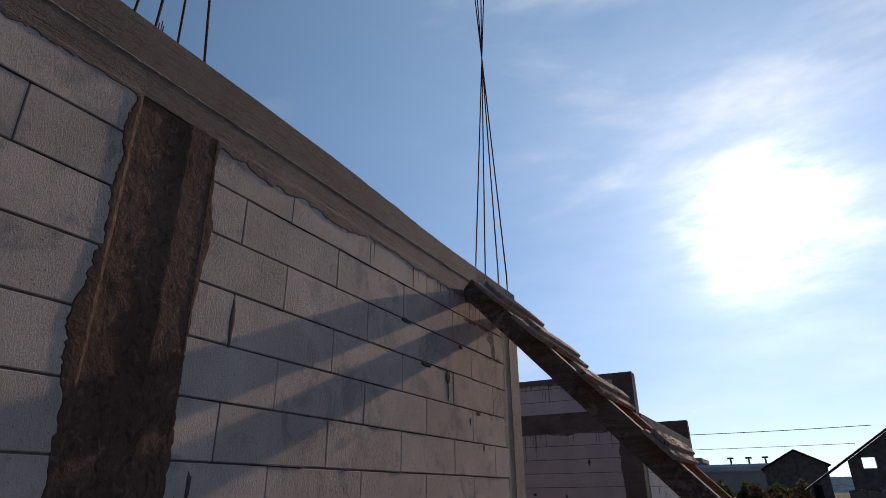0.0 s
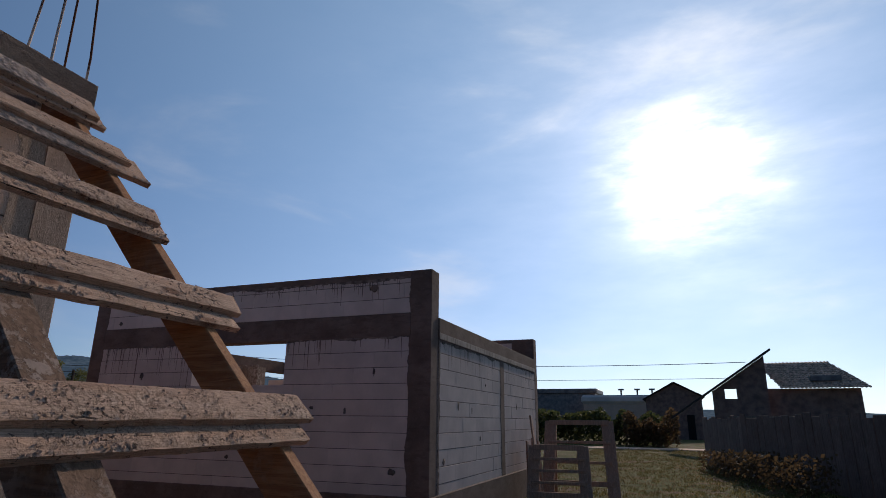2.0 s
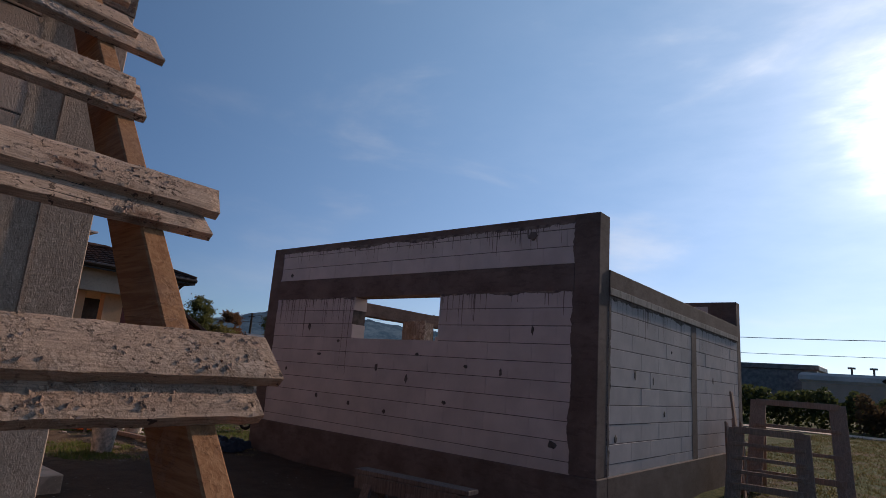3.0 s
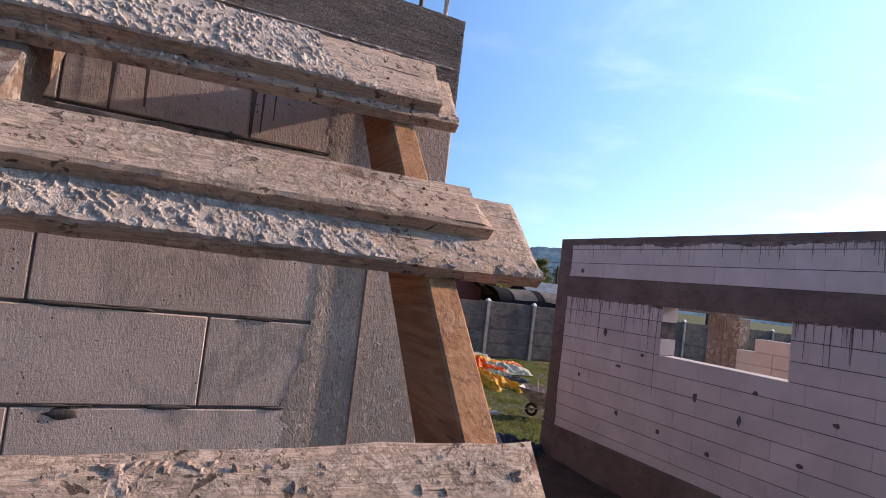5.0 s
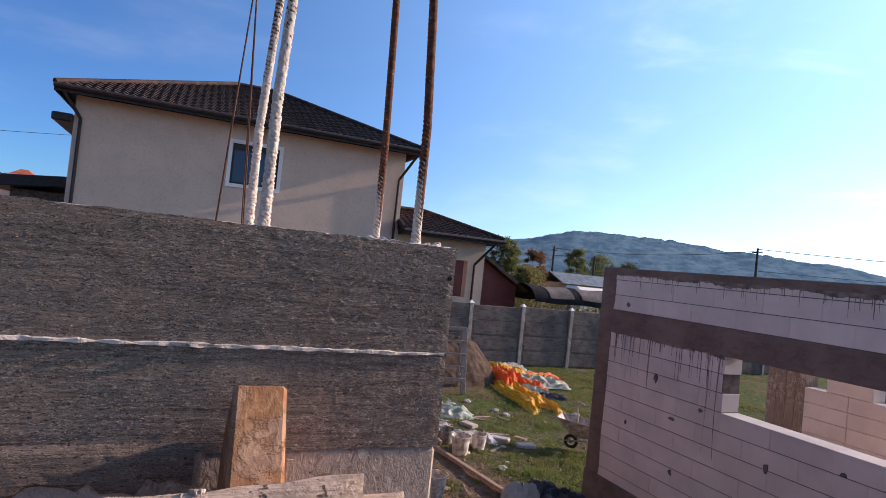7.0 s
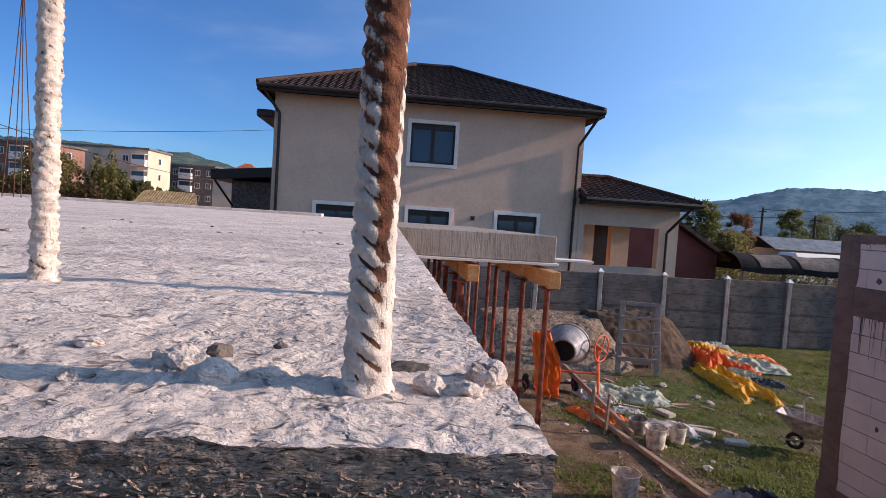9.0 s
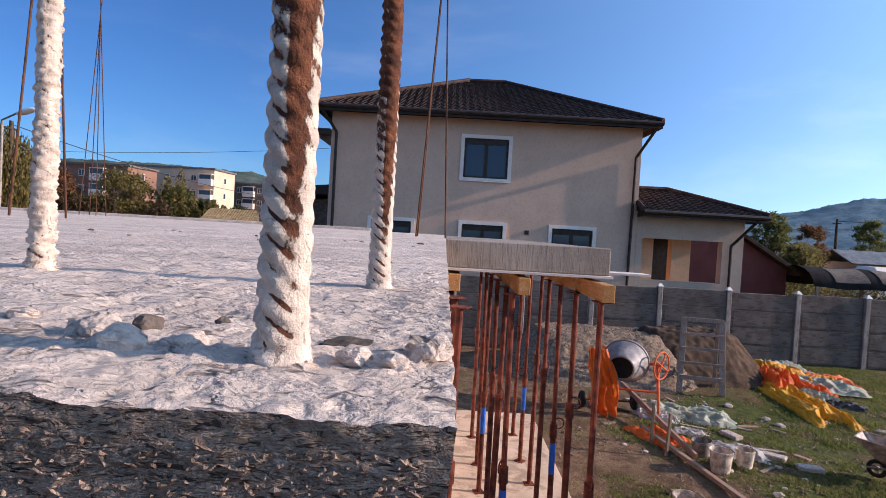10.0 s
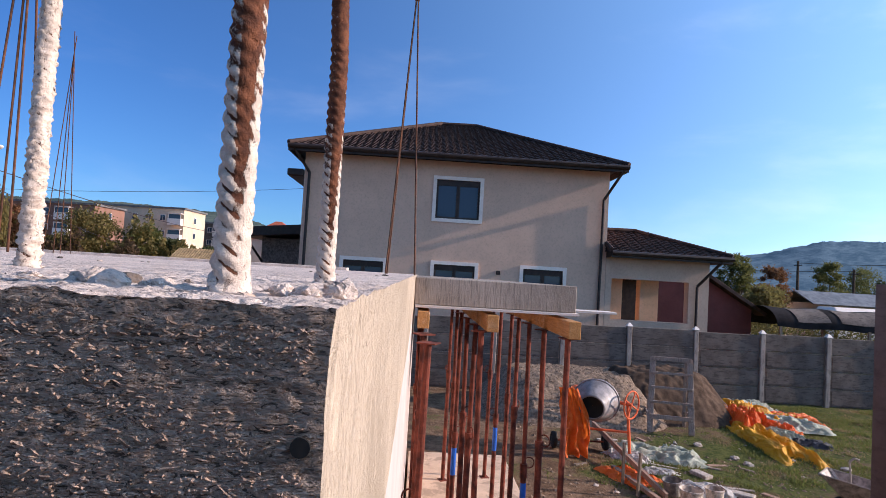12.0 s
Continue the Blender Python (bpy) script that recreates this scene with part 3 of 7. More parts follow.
def ring(bm, c, normal, R, r, seg=24, sub=8):
    q = Vector(normal).to_track_quat("Z", "Y").to_matrix().to_4x4()
    rows = []
    for i in range(seg):
        a = 2 * math.pi * i / seg
        rows.append([bm.verts.new(Vector(c) + (q @ Vector(((R + r * math.cos(b)) * math.cos(a), (R + r * math.cos(b)) * math.sin(a), r * math.sin(b)))))
                     for b in (2 * math.pi * k / sub for k in range(sub))])
    for i in range(seg):
        for k in range(sub):
            bm.faces.new((rows[i][k], rows[(i + 1) % seg][k], rows[(i + 1) % seg][(k + 1) % sub], rows[i][(k + 1) % sub]))


def nz(x, y, z, s):
    return noise.noise(Vector((x * s, y * s, z * s)))


BLOCKS = {}


def block_mesh(lx, ly, lz, material, bev=0.0028):
    key = (round(lx, 2), round(ly, 2), round(lz, 3), material)
    if key not in BLOCKS:
        bm = bmesh.new()
        box(bm, -key[0] / 2, key[0] / 2, -key[1] / 2, key[1] / 2, -key[2] / 2, key[2] / 2, bev)
        me = bpy.data.meshes.new("block")
        bm.normal_update()
        bm.to_mesh(me)
        bm.free()
        me.materials.append(M[material])
        BLOCKS[key] = me
    return BLOCKS[key]


def lay_blocks(wall, axis, lo, hi, plane0, plane1, z0, z1, course, length, phases, material, skip=(), joint=0.0055, jit=0.002):
    """Courses of blocks along axis from lo to hi, one object a block; skip: openings (lo, hi, z0, z1)."""
    inv = rest(wall).inverted()
    rng = random.Random(int(lo * 100) + 7)
    k, z = 0, z0
    while z < z1 - 0.02:
        h = min(course, z1 - z)
        cuts = [lo]
        c = phases[k % len(phases)]
        c -= length * math.ceil((c - lo) / length)
        while c < hi:
            if c > lo + 0.04 and c < hi - 0.04:
                cuts.append(c)
            c += length
        cuts.append(hi)
        for a, b in zip(cuts, cuts[1:]):
            spans = [(a, b)]
            for s0, s1, sz0, sz1 in skip:
                if sz0 < z + h / 2 < sz1:
                    nxt = []
                    for p, q in spans:
                        if q <= s0 or p >= s1:
                            nxt.append((p, q))
                        else:
                            if p < s0:
                                nxt.append((p, s0))
                            if q > s1:
                                nxt.append((s1, q))
                    spans = nxt
            for p, q in spans:
                ln = q - p - joint * 0.45
                if ln < 0.03:
                    continue
                t = plane1 - plane0
                mid, pm = (p + q) / 2, (plane0 + plane1) / 2 + rng.uniform(-jit, jit)
                if axis == "y":
                    me, at = block_mesh(t, ln, h - joint, material), (pm, mid, z + h / 2)
                else:
                    me, at = block_mesh(ln, t, h - joint, material), (mid, pm, z + h / 2)
                ob = new("block", me)
                ob.parent = wall
                ob.matrix_basis = inv @ pose(*at, 0, 0, 0)
        z += course
        k += 1


def grid_mesh(name, us, vs, fn, material, parent=None, world=True, smooth=True, label="", kind=""):
    """A sheet over the parameters us, vs."""
    bm = bmesh.new()
    rows = [[bm.verts.new(fn(u, v)) for v in vs] for u in us]
    for a, b in zip(rows, rows[1:]):
        for i in range(len(vs) - 1):
            bm.faces.new((a[i], b[i], b[i + 1], a[i + 1]))
    return part(name, bm, material, parent, label, kind, world=world, smooth=smooth)


def span(a, b, n):
    return [a + (b - a) * i / n for i in range(n + 1)]


# ---- ground ----
def axis_steps(near0, near1, step, far):
    mid = span(near0, near1, int((near1 - near0) / step))
    out, d = [], step
    while d < far:
        out.append(d)
        d *= 1.6
    return [near0 - d for d in reversed(out)] + mid + [near1 + d for d in out]


def ground_z(x, y):
    inside = (-34 < x < 18) and (-12 < y < 40)
    if not inside:
        return 0.0
    flat = 0.25 if (-12 < x < 1.5 and -8 < y < 6.3) else 1.0
    return flat * (0.05 * nz(x, y, 0, 0.5) + 0.025 * nz(x, y, 3, 2.1)) - 0.02


grid_mesh("ground", axis_steps(-26, 8, 0.25, 2600), axis_steps(2, 30, 0.25, 2600),
          lambda x, y: (x, y, ground_z(x, y)), "ground")
tagged(bpy.data.objects["ground"], "bare soil and patchy grass of the yard", "ground", kind="structure")


def scatter_blades(name, label, zone, count, hgt, material, seed, keep):
    rng = random.Random(seed)
    bm = bmesh.new()
    made = 0
    while made < count:
        x, y = rng.uniform(zone[0], zone[1]), rng.uniform(zone[2], zone[3])
        if not keep(x, y):
            continue
        made += 1
        h = hgt * rng.uniform(0.4, 1.3) * (0.75 + 0.9 * max(-0.3, nz(x, y, 15, 1.6)))
        z = ground_z(x, y) - 0.01
        for _ in range(3):
            a = rng.uniform(0, 6.28)
            w = rng.uniform(0.008, 0.02)
            bx, by = x + rng.uniform(-0.05, 0.05), y + rng.uniform(-0.05, 0.05)
            dx, dy = math.cos(a), math.sin(a)
            ln = rng.uniform(0.2, 0.9) * h
            v = [bm.verts.new((bx - dy * w, by + dx * w, z)), bm.verts.new((bx + dy * w, by - dx * w, z)),
                 bm.verts.new((bx + dx * ln, by + dy * ln, z + h * rng.uniform(0.6, 1.0)))]
            bm.faces.new(v)
    ob = part(name, bm, material)
    return tagged(ob, label, "grass", kind="stuff")


def grassy(x, y):
    if -12 < x < -1.2 and y < 6.6:
        return False
    if -7.8 < x < -1.5 and 9 < y < 15.8:
        return False
    if x > -7.4 and y < 9.4:
        return False
    if (x + 14.5) ** 2 + (y - 7.2) ** 2 < 8:
        return False
    return noise.noise(Vector((x * 0.55, y * 0.55, 5))) + 0.35 * nz(x, y, 1, 2.2) > 0.02 + max(0.0, 0.03 * (9.5 - y))


def drips(bm, rng, axis, lo, hi, plane, z, count, longest, sign):
    for _ in range(count):
        u = rng.uniform(lo, hi)
        ln = longest * rng.random() ** 2.5 + 0.02
        w = rng.uniform(0.002, 0.0075)
        segs = 4
        bend = rng.uniform(-0.02, 0.02) * ln
        rows = []
        for i in range(segs + 1):
            t = i / segs
            ww = w * (1 - 0.6 * t)
            c = u + bend * math.sin(t * 3)
            for s in (-1, 1):
                p = (c + s * ww, plane + sign * 0.003, z - ln * t) if axis == "x" else (plane + sign * 0.003, c + s * ww, z - ln * t)
                rows.append(bm.verts.new(p))
        for i in range(segs):
            a = rows[2 * i:2 * i + 4]
            bm.faces.new((a[0], a[1], a[3], a[2]))


def ragged(bm, face, plane, sign, along, lo, hi, edge, way, depth, seed, step=0.011, lift=1.0):
    """A thin skin of concrete that runs unevenly past an edge onto the blocks beside it."""
    n = int((hi - lo) / step)
    rows = []
    for i in range(n + 1):
        u = lo + (hi - lo) * i / n
        big = max(0.0, 0.3 + 1.5 * noise.noise(Vector((u * 2.3, seed, 0))) + 0.5 * noise.noise(Vector((u * 7.7, seed, 2))))
        d = depth * (0.30 + 0.75 * big + 0.30 * noise.noise(Vector((u * 19, seed, 4))) + 0.22 * noise.noise(Vector((u * 71, seed, 9))))
        d = max(0.003, d)
        row = []
        for off, out in ((-0.012, 0.0008), (0.0, 0.0035), (d * 0.55, 0.0036), (d * 0.9, 0.0030), (d, 0.0002)):
            e, o = edge + way * off, plane + sign * (out * lift + 0.0006 * noise.noise(Vector((u * 60, off * 60, seed))))
            p = {"y": (o, u, e), "x": (u, o, e), "z": (o, e, u) if face == "x" else (e, o, u)}[along]
            row.append(bm.verts.new(p))
        rows.append(row)
    for a, b in zip(rows, rows[1:]):
        for k in range(4):
            bm.faces.new((a[k], a[k + 1], b[k + 1], b[k]))


def smear(bm, x, y, z, sy, sz, rings=7, seg=72):
    """A thin rough patch of mortar with a torn outline, on a wall that faces +x."""
    rows = []
    for i in range(rings + 1):
        t = i / rings
        row = []
        for k in range(seg):
            a = 2 * math.pi * k / seg
            q = 1 + 0.6 * noise.noise(Vector((math.cos(a) * 1.2 + y * 9, math.sin(a) * 1.2, z))) + 0.3 * noise.noise(Vector((math.cos(a) * 3 + y * 9, math.sin(a) * 3, z + 3)))
            u, v = y + sy * t * q * math.cos(a), z + sz * t * q * math.sin(a)
            out = 0.0002 if i == rings else 0.0005 + 0.0005 * nz(u, v, 3, 150)
            row.append(bm.verts.new((x + max(-0.0004, out), u, v)))
        rows.append(row)
    for a, b in zip(rows, rows[1:]):
        for k in range(seg):
            bm.faces.new((a[k], b[k], b[(k + 1) % seg], a[(k + 1) % seg]))


def dabs(bm, rng, axis, spots, plane, sign):
    """Dark mortar pressed into chipped corners of blocks."""
    for u, z, su, sz in spots:
        r = bmesh.ops.create_icosphere(bm, subdivisions=2, radius=1.0)
        k = rng.uniform(0, 9)
        for v in r["verts"]:
            n = 1 + 0.6 * noise.noise(v.co * 1.6 + Vector((k, 0, 0)))
            p = v.co
            v.co = Vector((u + p.x * su * n, plane + sign * 0.001 + p.y * 0.002, z + p.z * sz * n)) if axis == "x" else Vector((plane + sign * 0.001 + p.x * 0.002, u + p.y * su * n, z + p.z * sz * n))


# ---- the house under construction ----
HOLE = (4.3335, 3.018)
X0, Y1, ZB, ZT = -1.66, 4.34, 2.80, 3.058


def rough(x, y, z):
    """Uneven cast surface, strongest by the corner."""
    d = math.hypot(x - X0, y - Y1)
    k = max(0.0, min(1.0, 1.6 - d * 1.5))
    kf = max(0.0, min(1.0, 1.5 - d * 3.2))
    ex = k * (nz(x * 2, y * 45, z * 110, 1) * 0.0002 + nz(x, y, z, 9) * 0.0007)
    ey = k * (nz(x * 40, y * 2, z * 25, 1) * 0.0008)
    ez = k * (nz(x, y, 1, 9) * 0.0009 + nz(x, y, 4, 60) * 0.0014 + 0.0028 * max(0.0, nz(x, y, 0, 48) - 0.3))
    if kf > 0:
        ex += kf * (nz(x * 2, y * 150, z * 420, 1) * 0.0006 + nz(x * 2, y * 420, z * 800, 1) * 0.0004)
        ey += kf * (nz(x * 180, y * 2, z * 60, 1) * 0.0005)
        ez += kf * (nz(x, y, 2, 200) * 0.0010 + nz(x, y, 6, 430) * 0.0007)
    # the slab's lip stands a little out at the corner and higher along the long wall
    if z > ZT - 0.014 and d < 0.6 and y > Y1 - 0.02:
        ey += 0.0013 * (1 - (ZT - z) / 0.014) * (0.6 + 0.8 * nz(x, 0, 3, 60))
    if x > -2.2 and z > 3.0 and y < 3.2:
        s = min(1.0, (3.2 - y) / 1.4)
        ez += (0.040 * s * s * (3 - 2 * s) + 0.012 * s * nz(0, y, 2, 7)) * min(1.0, (x + 2.2) / 0.3)
    return Vector((x + ex, y + ey, z + ez))


def shard(bm, rng, c, along, across, out, ln, wd, ht, tilt):
    """A small chip that lies on a face: eight triangles round a crooked spindle."""
    a, b, n = Vector(along), Vector(across), Vector(out)
    g = rng.gauss(0, tilt)
    a, b = a * math.cos(g) + b * math.sin(g), b * math.cos(g) - a * math.sin(g)
    pts = [c + a * ln * rng.uniform(0.7, 1.2), c - a * ln * rng.uniform(0.7, 1.2), c + b * wd * rng.uniform(0.6, 1.4) + a * ln * rng.uniform(-0.4, 0.4),
           c - b * wd * rng.uniform(0.6, 1.4) + a * ln * rng.uniform(-0.4, 0.4), c + n * ht + a * ln * rng.uniform(-0.3, 0.3), c - n * ht * 0.6]
    v = [bm.verts.new(p) for p in pts]
    for i, j, k in ((0, 2, 4), (2, 1, 4), (1, 3, 4), (3, 0, 4), (2, 0, 5), (1, 2, 5), (3, 1, 5), (0, 3, 5)):
        bm.faces.new((v[i], v[j], v[k]))


def near_steps(edge, far):
    """Coordinates from the corner's edge outwards, fine first."""
    sg = 1 if far > edge else -1
    out, d = [], 0.0
    while d < abs(far - edge):
        out.append(edge + sg * d)
        d += 0.0015 if d < 0.15 else 0.003 if d < 0.36 else (0.008 if d < 0.8 else (0.03 if d < 2.2 else 0.25))
    return out + [far]


def build_slab():
    th = thing("roof_slab", "rough pale concrete slab on dark board-marked ring beams", "concrete slab", (-6.4, 0, ZB), kind="structure")
    xs, ys, zs = near_steps(X0, -11.3), near_steps(Y1, -6.0), span(ZB, ZT - 0.12, 28)[:-1] + span(ZT - 0.12, ZT, 80)
    grid_mesh("slab_top", xs, list(reversed(ys)), lambda x, y: rough(x, y, ZT), "top", th, label="whitish rough trowelled cement surface")
    # one cast beam in two colours: dark on its shaded face, cream on the sunny one
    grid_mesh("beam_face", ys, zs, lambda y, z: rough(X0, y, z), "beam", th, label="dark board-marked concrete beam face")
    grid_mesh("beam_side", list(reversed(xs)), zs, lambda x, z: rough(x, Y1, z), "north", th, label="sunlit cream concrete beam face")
    part("slab_body", boxes((-11.3, X0 - 0.03, -6.0, Y1 - 0.03, ZB + 0.01, ZT - 0.03)), "beam", th, world=True)
    part("edge_curb", boxes((-11.29, -11.0, -5.9, 3.2, ZT - 0.01, ZT + 0.045), bev=0.006), "top", th, "low pale curb at the slab edge", world=True)
    bm = bmesh.new()
    rows = []
    for i in range(1501):
        y = -2.0 + (Y1 - 0.004 + 2.0) * i / 1500
        c = 2.9185 + 0.0012 * nz(0, y, 1, 20) + 0.003 * nz(0, y, 5, 1.3)
        w = max(0.0002, 0.0016 + 0.0022 * nz(0, y, 3, 60) + 0.0018 * nz(0, y, 8, 11))
        o = max(0.0006, 0.003 + 0.004 * nz(0, y, 6, 45))
        rows.append([bm.verts.new(p) for p in ((X0 - 0.002, y, c + w + 0.001), (X0 + o, y, c + w), (X0 + o, y, c - w), (X0 - 0.002, y, c - w - 0.001))])
    for a, b in zip(rows, rows[1:]):
        for k in range(3):
            bm.faces.new((a[k], b[k], b[k + 1], a[k + 1]))
    part("formwork_fin", bm, "top", th, "thin pale seam left between form boards", world=True)
    bm = bmesh.new()
    rng = random.Random(61)
    for _ in range(17000):
        y, z = Y1 - 0.006 - 0.75 * rng.random() ** 1.5, rng.uniform(ZB + 0.004, ZT - 0.006)
        if math.hypot(y - HOLE[0], z - HOLE[1]) < 0.005 or nz(0, y * 0.4, z * 2.2, 26) + 0.5 * nz(0, y, z, 90) < -0.18:
            continue
        shard(bm, rng, rough(X0, y, z) + Vector((0.0002, 0, 0)), (0, 1, 0), (0, 0, 1), (1, 0, 0), 0.0006 + 0.0019 * rng.random() ** 1.8, rng.uniform(0.0003, 0.0008), rng.uniform(0.0003, 0.0008), 0.35)
    part("cement_flakes", bm, "flake", th, "small pale flakes of cement on the beam", kind="stuff", world=True)
    bm = bmesh.new()
    # a dark plug in the beam face stands for the hole's shade
    tube(bm, (X0 - 0.02, HOLE[0], HOLE[1]), (X0 + 0.0012, HOLE[0], HOLE[1]), 0.0029, seg=16)
    part("tie_hole", bm, "dark", th, "dark plug for the shade of a formwork tie hole", world=True)


build_slab()


def build_house_walls():
    w = thing("wall_east", "pale aerated concrete block wall with dark smeared joints", "wall", (-1.78, 0, 0), kind="structure")
    part("mortar_core", boxes((-1.905, X0 - 0.003, -6.0, 0.86, 0.1, ZB), (-1.905, X0 - 0.003, 1.2, 4.043, 0.1, ZB)), "mortar", w, world=True)
    lay_blocks(w, "y", -1.9, 0.86, -1.91, X0, 0.3942, ZB, 0.2027, 0.605, (0.54, 0.24), "block", joint=0.0065)
    lay_blocks(w, "y", 1.2, 4.042, -1.91, X0, 0.3942, ZB, 0.2027, 0.603, (1.99, 1.65), "block", joint=0.0065, jit=0.001)
    # rough cast columns
    grid_mesh("column_face", span(0.855, 1.205, 26), span(0.1, ZB, 190),
              lambda y, z: (X0 - 0.004 + 0.0015 * nz(y, z, 0, 11) + 0.002 * nz(y, z, 2, 45) + (0.006 if y > 1.06 else 0.0), y + 0.012 * nz(z, 0, 7, 9), z), "column", w, label="dark brown rough concrete column")
    part("column_body", boxes((-1.9, X0 - 0.025, 0.85, 1.21, 0.1, ZB)), "column", w, world=True)
    part("corner_column", boxes((-1.96, X0 - 0.001, 4.0425, Y1 - 0.001, 0.1, ZB - 0.001), bev=0.004), "northeast", w, "grey board-marked concrete corner column", world=True)
    rng2 = random.Random(44)
    bm = bmesh.new()
    dabs(bm, rng2, "y", [(3.12, 2.175, 0.032, 0.040), (3.125, 2.09, 0.011, 0.055), (1.388, 2.105, 0.013, 0.092), (3.42, 1.945, 0.012, 0.03), (1.30, 1.535, 0.010, 0.05),
                         (3.30, 2.40, 0.03, 0.012), (3.55, 2.00, 0.03, 0.012), (2.62, 2.415, 0.05, 0.014), (2.85, 2.205, 0.06, 0.013), (3.62, 1.79, 0.015, 0.025)], X0 - 0.001, 1)
    part("mortar_dabs", bm, "mortar", w, "dark mortar dabs and runs", kind="stuff", world=True, smooth=True)
    bm = bmesh.new()
    for y, z, sy, sz in ((3.80, 2.575, 0.050, 0.040), (3.845, 2.50, 0.020, 0.085), (3.70, 2.615, 0.08, 0.012), (3.45, 2.61, 0.10, 0.014), (3.93, 2.43, 0.05, 0.010)):
        smear(bm, X0 + 0.0006, y, z, sy, sz)
    part("mortar_smears", bm, "smear", w, "rough grey mortar smears", kind="stuff", world=True)
    part("column_ridge", boxes((X0 - 0.004, X0 + 0.0035, 4.150, 4.158, 0.1, ZB - 0.01)), "northeast", w, world=True)
    part("wall_footing", boxes((-1.98, X0 + 0.02, -6.0, Y1 + 0.02, -0.2, 0.394)), "beam", w, world=True)
    # cement squeezed from the joints
    rng = random.Random(3)
    bm = bmesh.new()
    for _ in range(190):
        y, k = 3.98 - 4.2 * rng.random() ** 1.6, rng.randrange(1, 13)
        if 0.8 < y < 1.25:
            continue
        z = 2.624 - 0.2027 * (k - 1) + 0.003
        r = bmesh.ops.create_icosphere(bm, subdivisions=3, radius=1.0)
        sy, sz = rng.choice((0.02, 0.04, 0.08, 0.16)) * rng.uniform(0.6, 1.2), rng.uniform(0.0025, 0.0065)
        for v in r["verts"]:
            q = v.co
            n = 1 + 0.4 * nz(q.x + y * 9, q.y, q.z, 2.0)
            v.co = Vector((X0 - 0.001 + q.x * 0.003, y + q.y * sy * n, z - abs(sz) * 0.5 + q.z * sz * n * (0.7 + 1.1 * nz(y + q.y * sy, z, 3, 60))))
    drips(bm, rng, "y", 2.0, 3.95, X0, ZB, 46, 0.16, 1)
    # concrete that ran over the blocks from the beam and the columns
    ob = part("mortar_squeeze", bm, "mortar", w, "dark mortar squeezed out of the joints", kind="stuff", world=True, smooth=True)
    bm = bmesh.new()
    ragged(bm, "x", X0, 1, "y", 1.2, 4.05, ZB, -1, 0.062, 3)
    ragged(bm, "x", X0, 1, "y", -1.9, 0.87, ZB, -1, 0.045, 4)
    part("beam_overrun", bm, "beam", w, "ragged concrete skin below the beam", kind="stuff", world=True)
    bm = bmesh.new()
    ragged(bm, "x", X0, 1, "z", 0.4, ZB, 0.862, -1, 0.05, 5)
    ragged(bm, "x", X0, 1, "z", 0.4, ZB, 1.198, 1, 0.03, 6)
    part("column_overrun", bm, "column", w, "ragged concrete skin beside the column", kind="stuff", world=True)
    bm = bmesh.new()
    ragged(bm, "x", X0, 1, "z", 0.4, ZB, 4.045, -1, 0.055, 7, 0.005, 0.10)
    part("column_overrun", bm, "northeast", w, "ragged grey concrete skin beside the column", kind="stuff", world=True)
    # the other walls close the house
    n = thing("wall_north", "white aerated concrete wall under the slab edge", "wall", (-6.6, 4.2, 0), kind="structure")
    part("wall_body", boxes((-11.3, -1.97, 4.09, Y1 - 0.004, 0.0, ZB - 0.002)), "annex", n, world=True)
    s = thing("wall_south", "plain block wall", "wall", (-6.6, -5.9, 0), kind="structure")
    part("wall_body", boxes((-11.3, -1.92, -6.0, -5.75, 0.0, ZB - 0.002)), "block", s, world=True)
    e = thing("wall_west", "plain block wall", "wall", (-11.2, 0, 0), kind="structure")
    part("wall_body", boxes((-11.3, -11.05, -5.74, 4.08, 0.0, ZB - 0.002)), "block", e, world=True)


M["northeast"] = mat_cast("corner_concrete", (0.33, 0.275, 0.23), (0.45, 0.385, 0.325), (40, 40, 4.0), False, 0.3, (95, 95, 60), 0.40, 0.22)
build_house_walls()


# ---- starter bars ----
def bar_profile(r, coat, reach, z, a, seedv, ribs):
    """Ribbed steel: two rows of slanting ribs, lumpy where coated."""
    ph = (z / 0.0064 + a / math.pi * 2.1) % 1.0
    side = min(1.0, max(0.0, abs(math.sin(a)) * 1.7 - 0.18))
    rib = min(1.0, max(0.0, 1 - abs(ph - 0.5) * 2.6) * 1.7) * side * (1.0 if a < 0 else 0.3)
    seam = max(0.0, 1 - abs(math.sin(a)) * 4)
    c = coat * (0.55 if reach < 0.1 else 2.1) * max(0.0, 1 - z / (reach * 2)) * (0.35 + 1.0 * nz(math.cos(a), math.sin(a), z * 210 + seedv, 1.7) + 0.7 * nz(math.cos(a) * 2, math.sin(a) * 2, z * 420 + seedv, 1.7))
    return r + 0.0013 * ribs * rib + 0.0006 * seam + max(0, c)


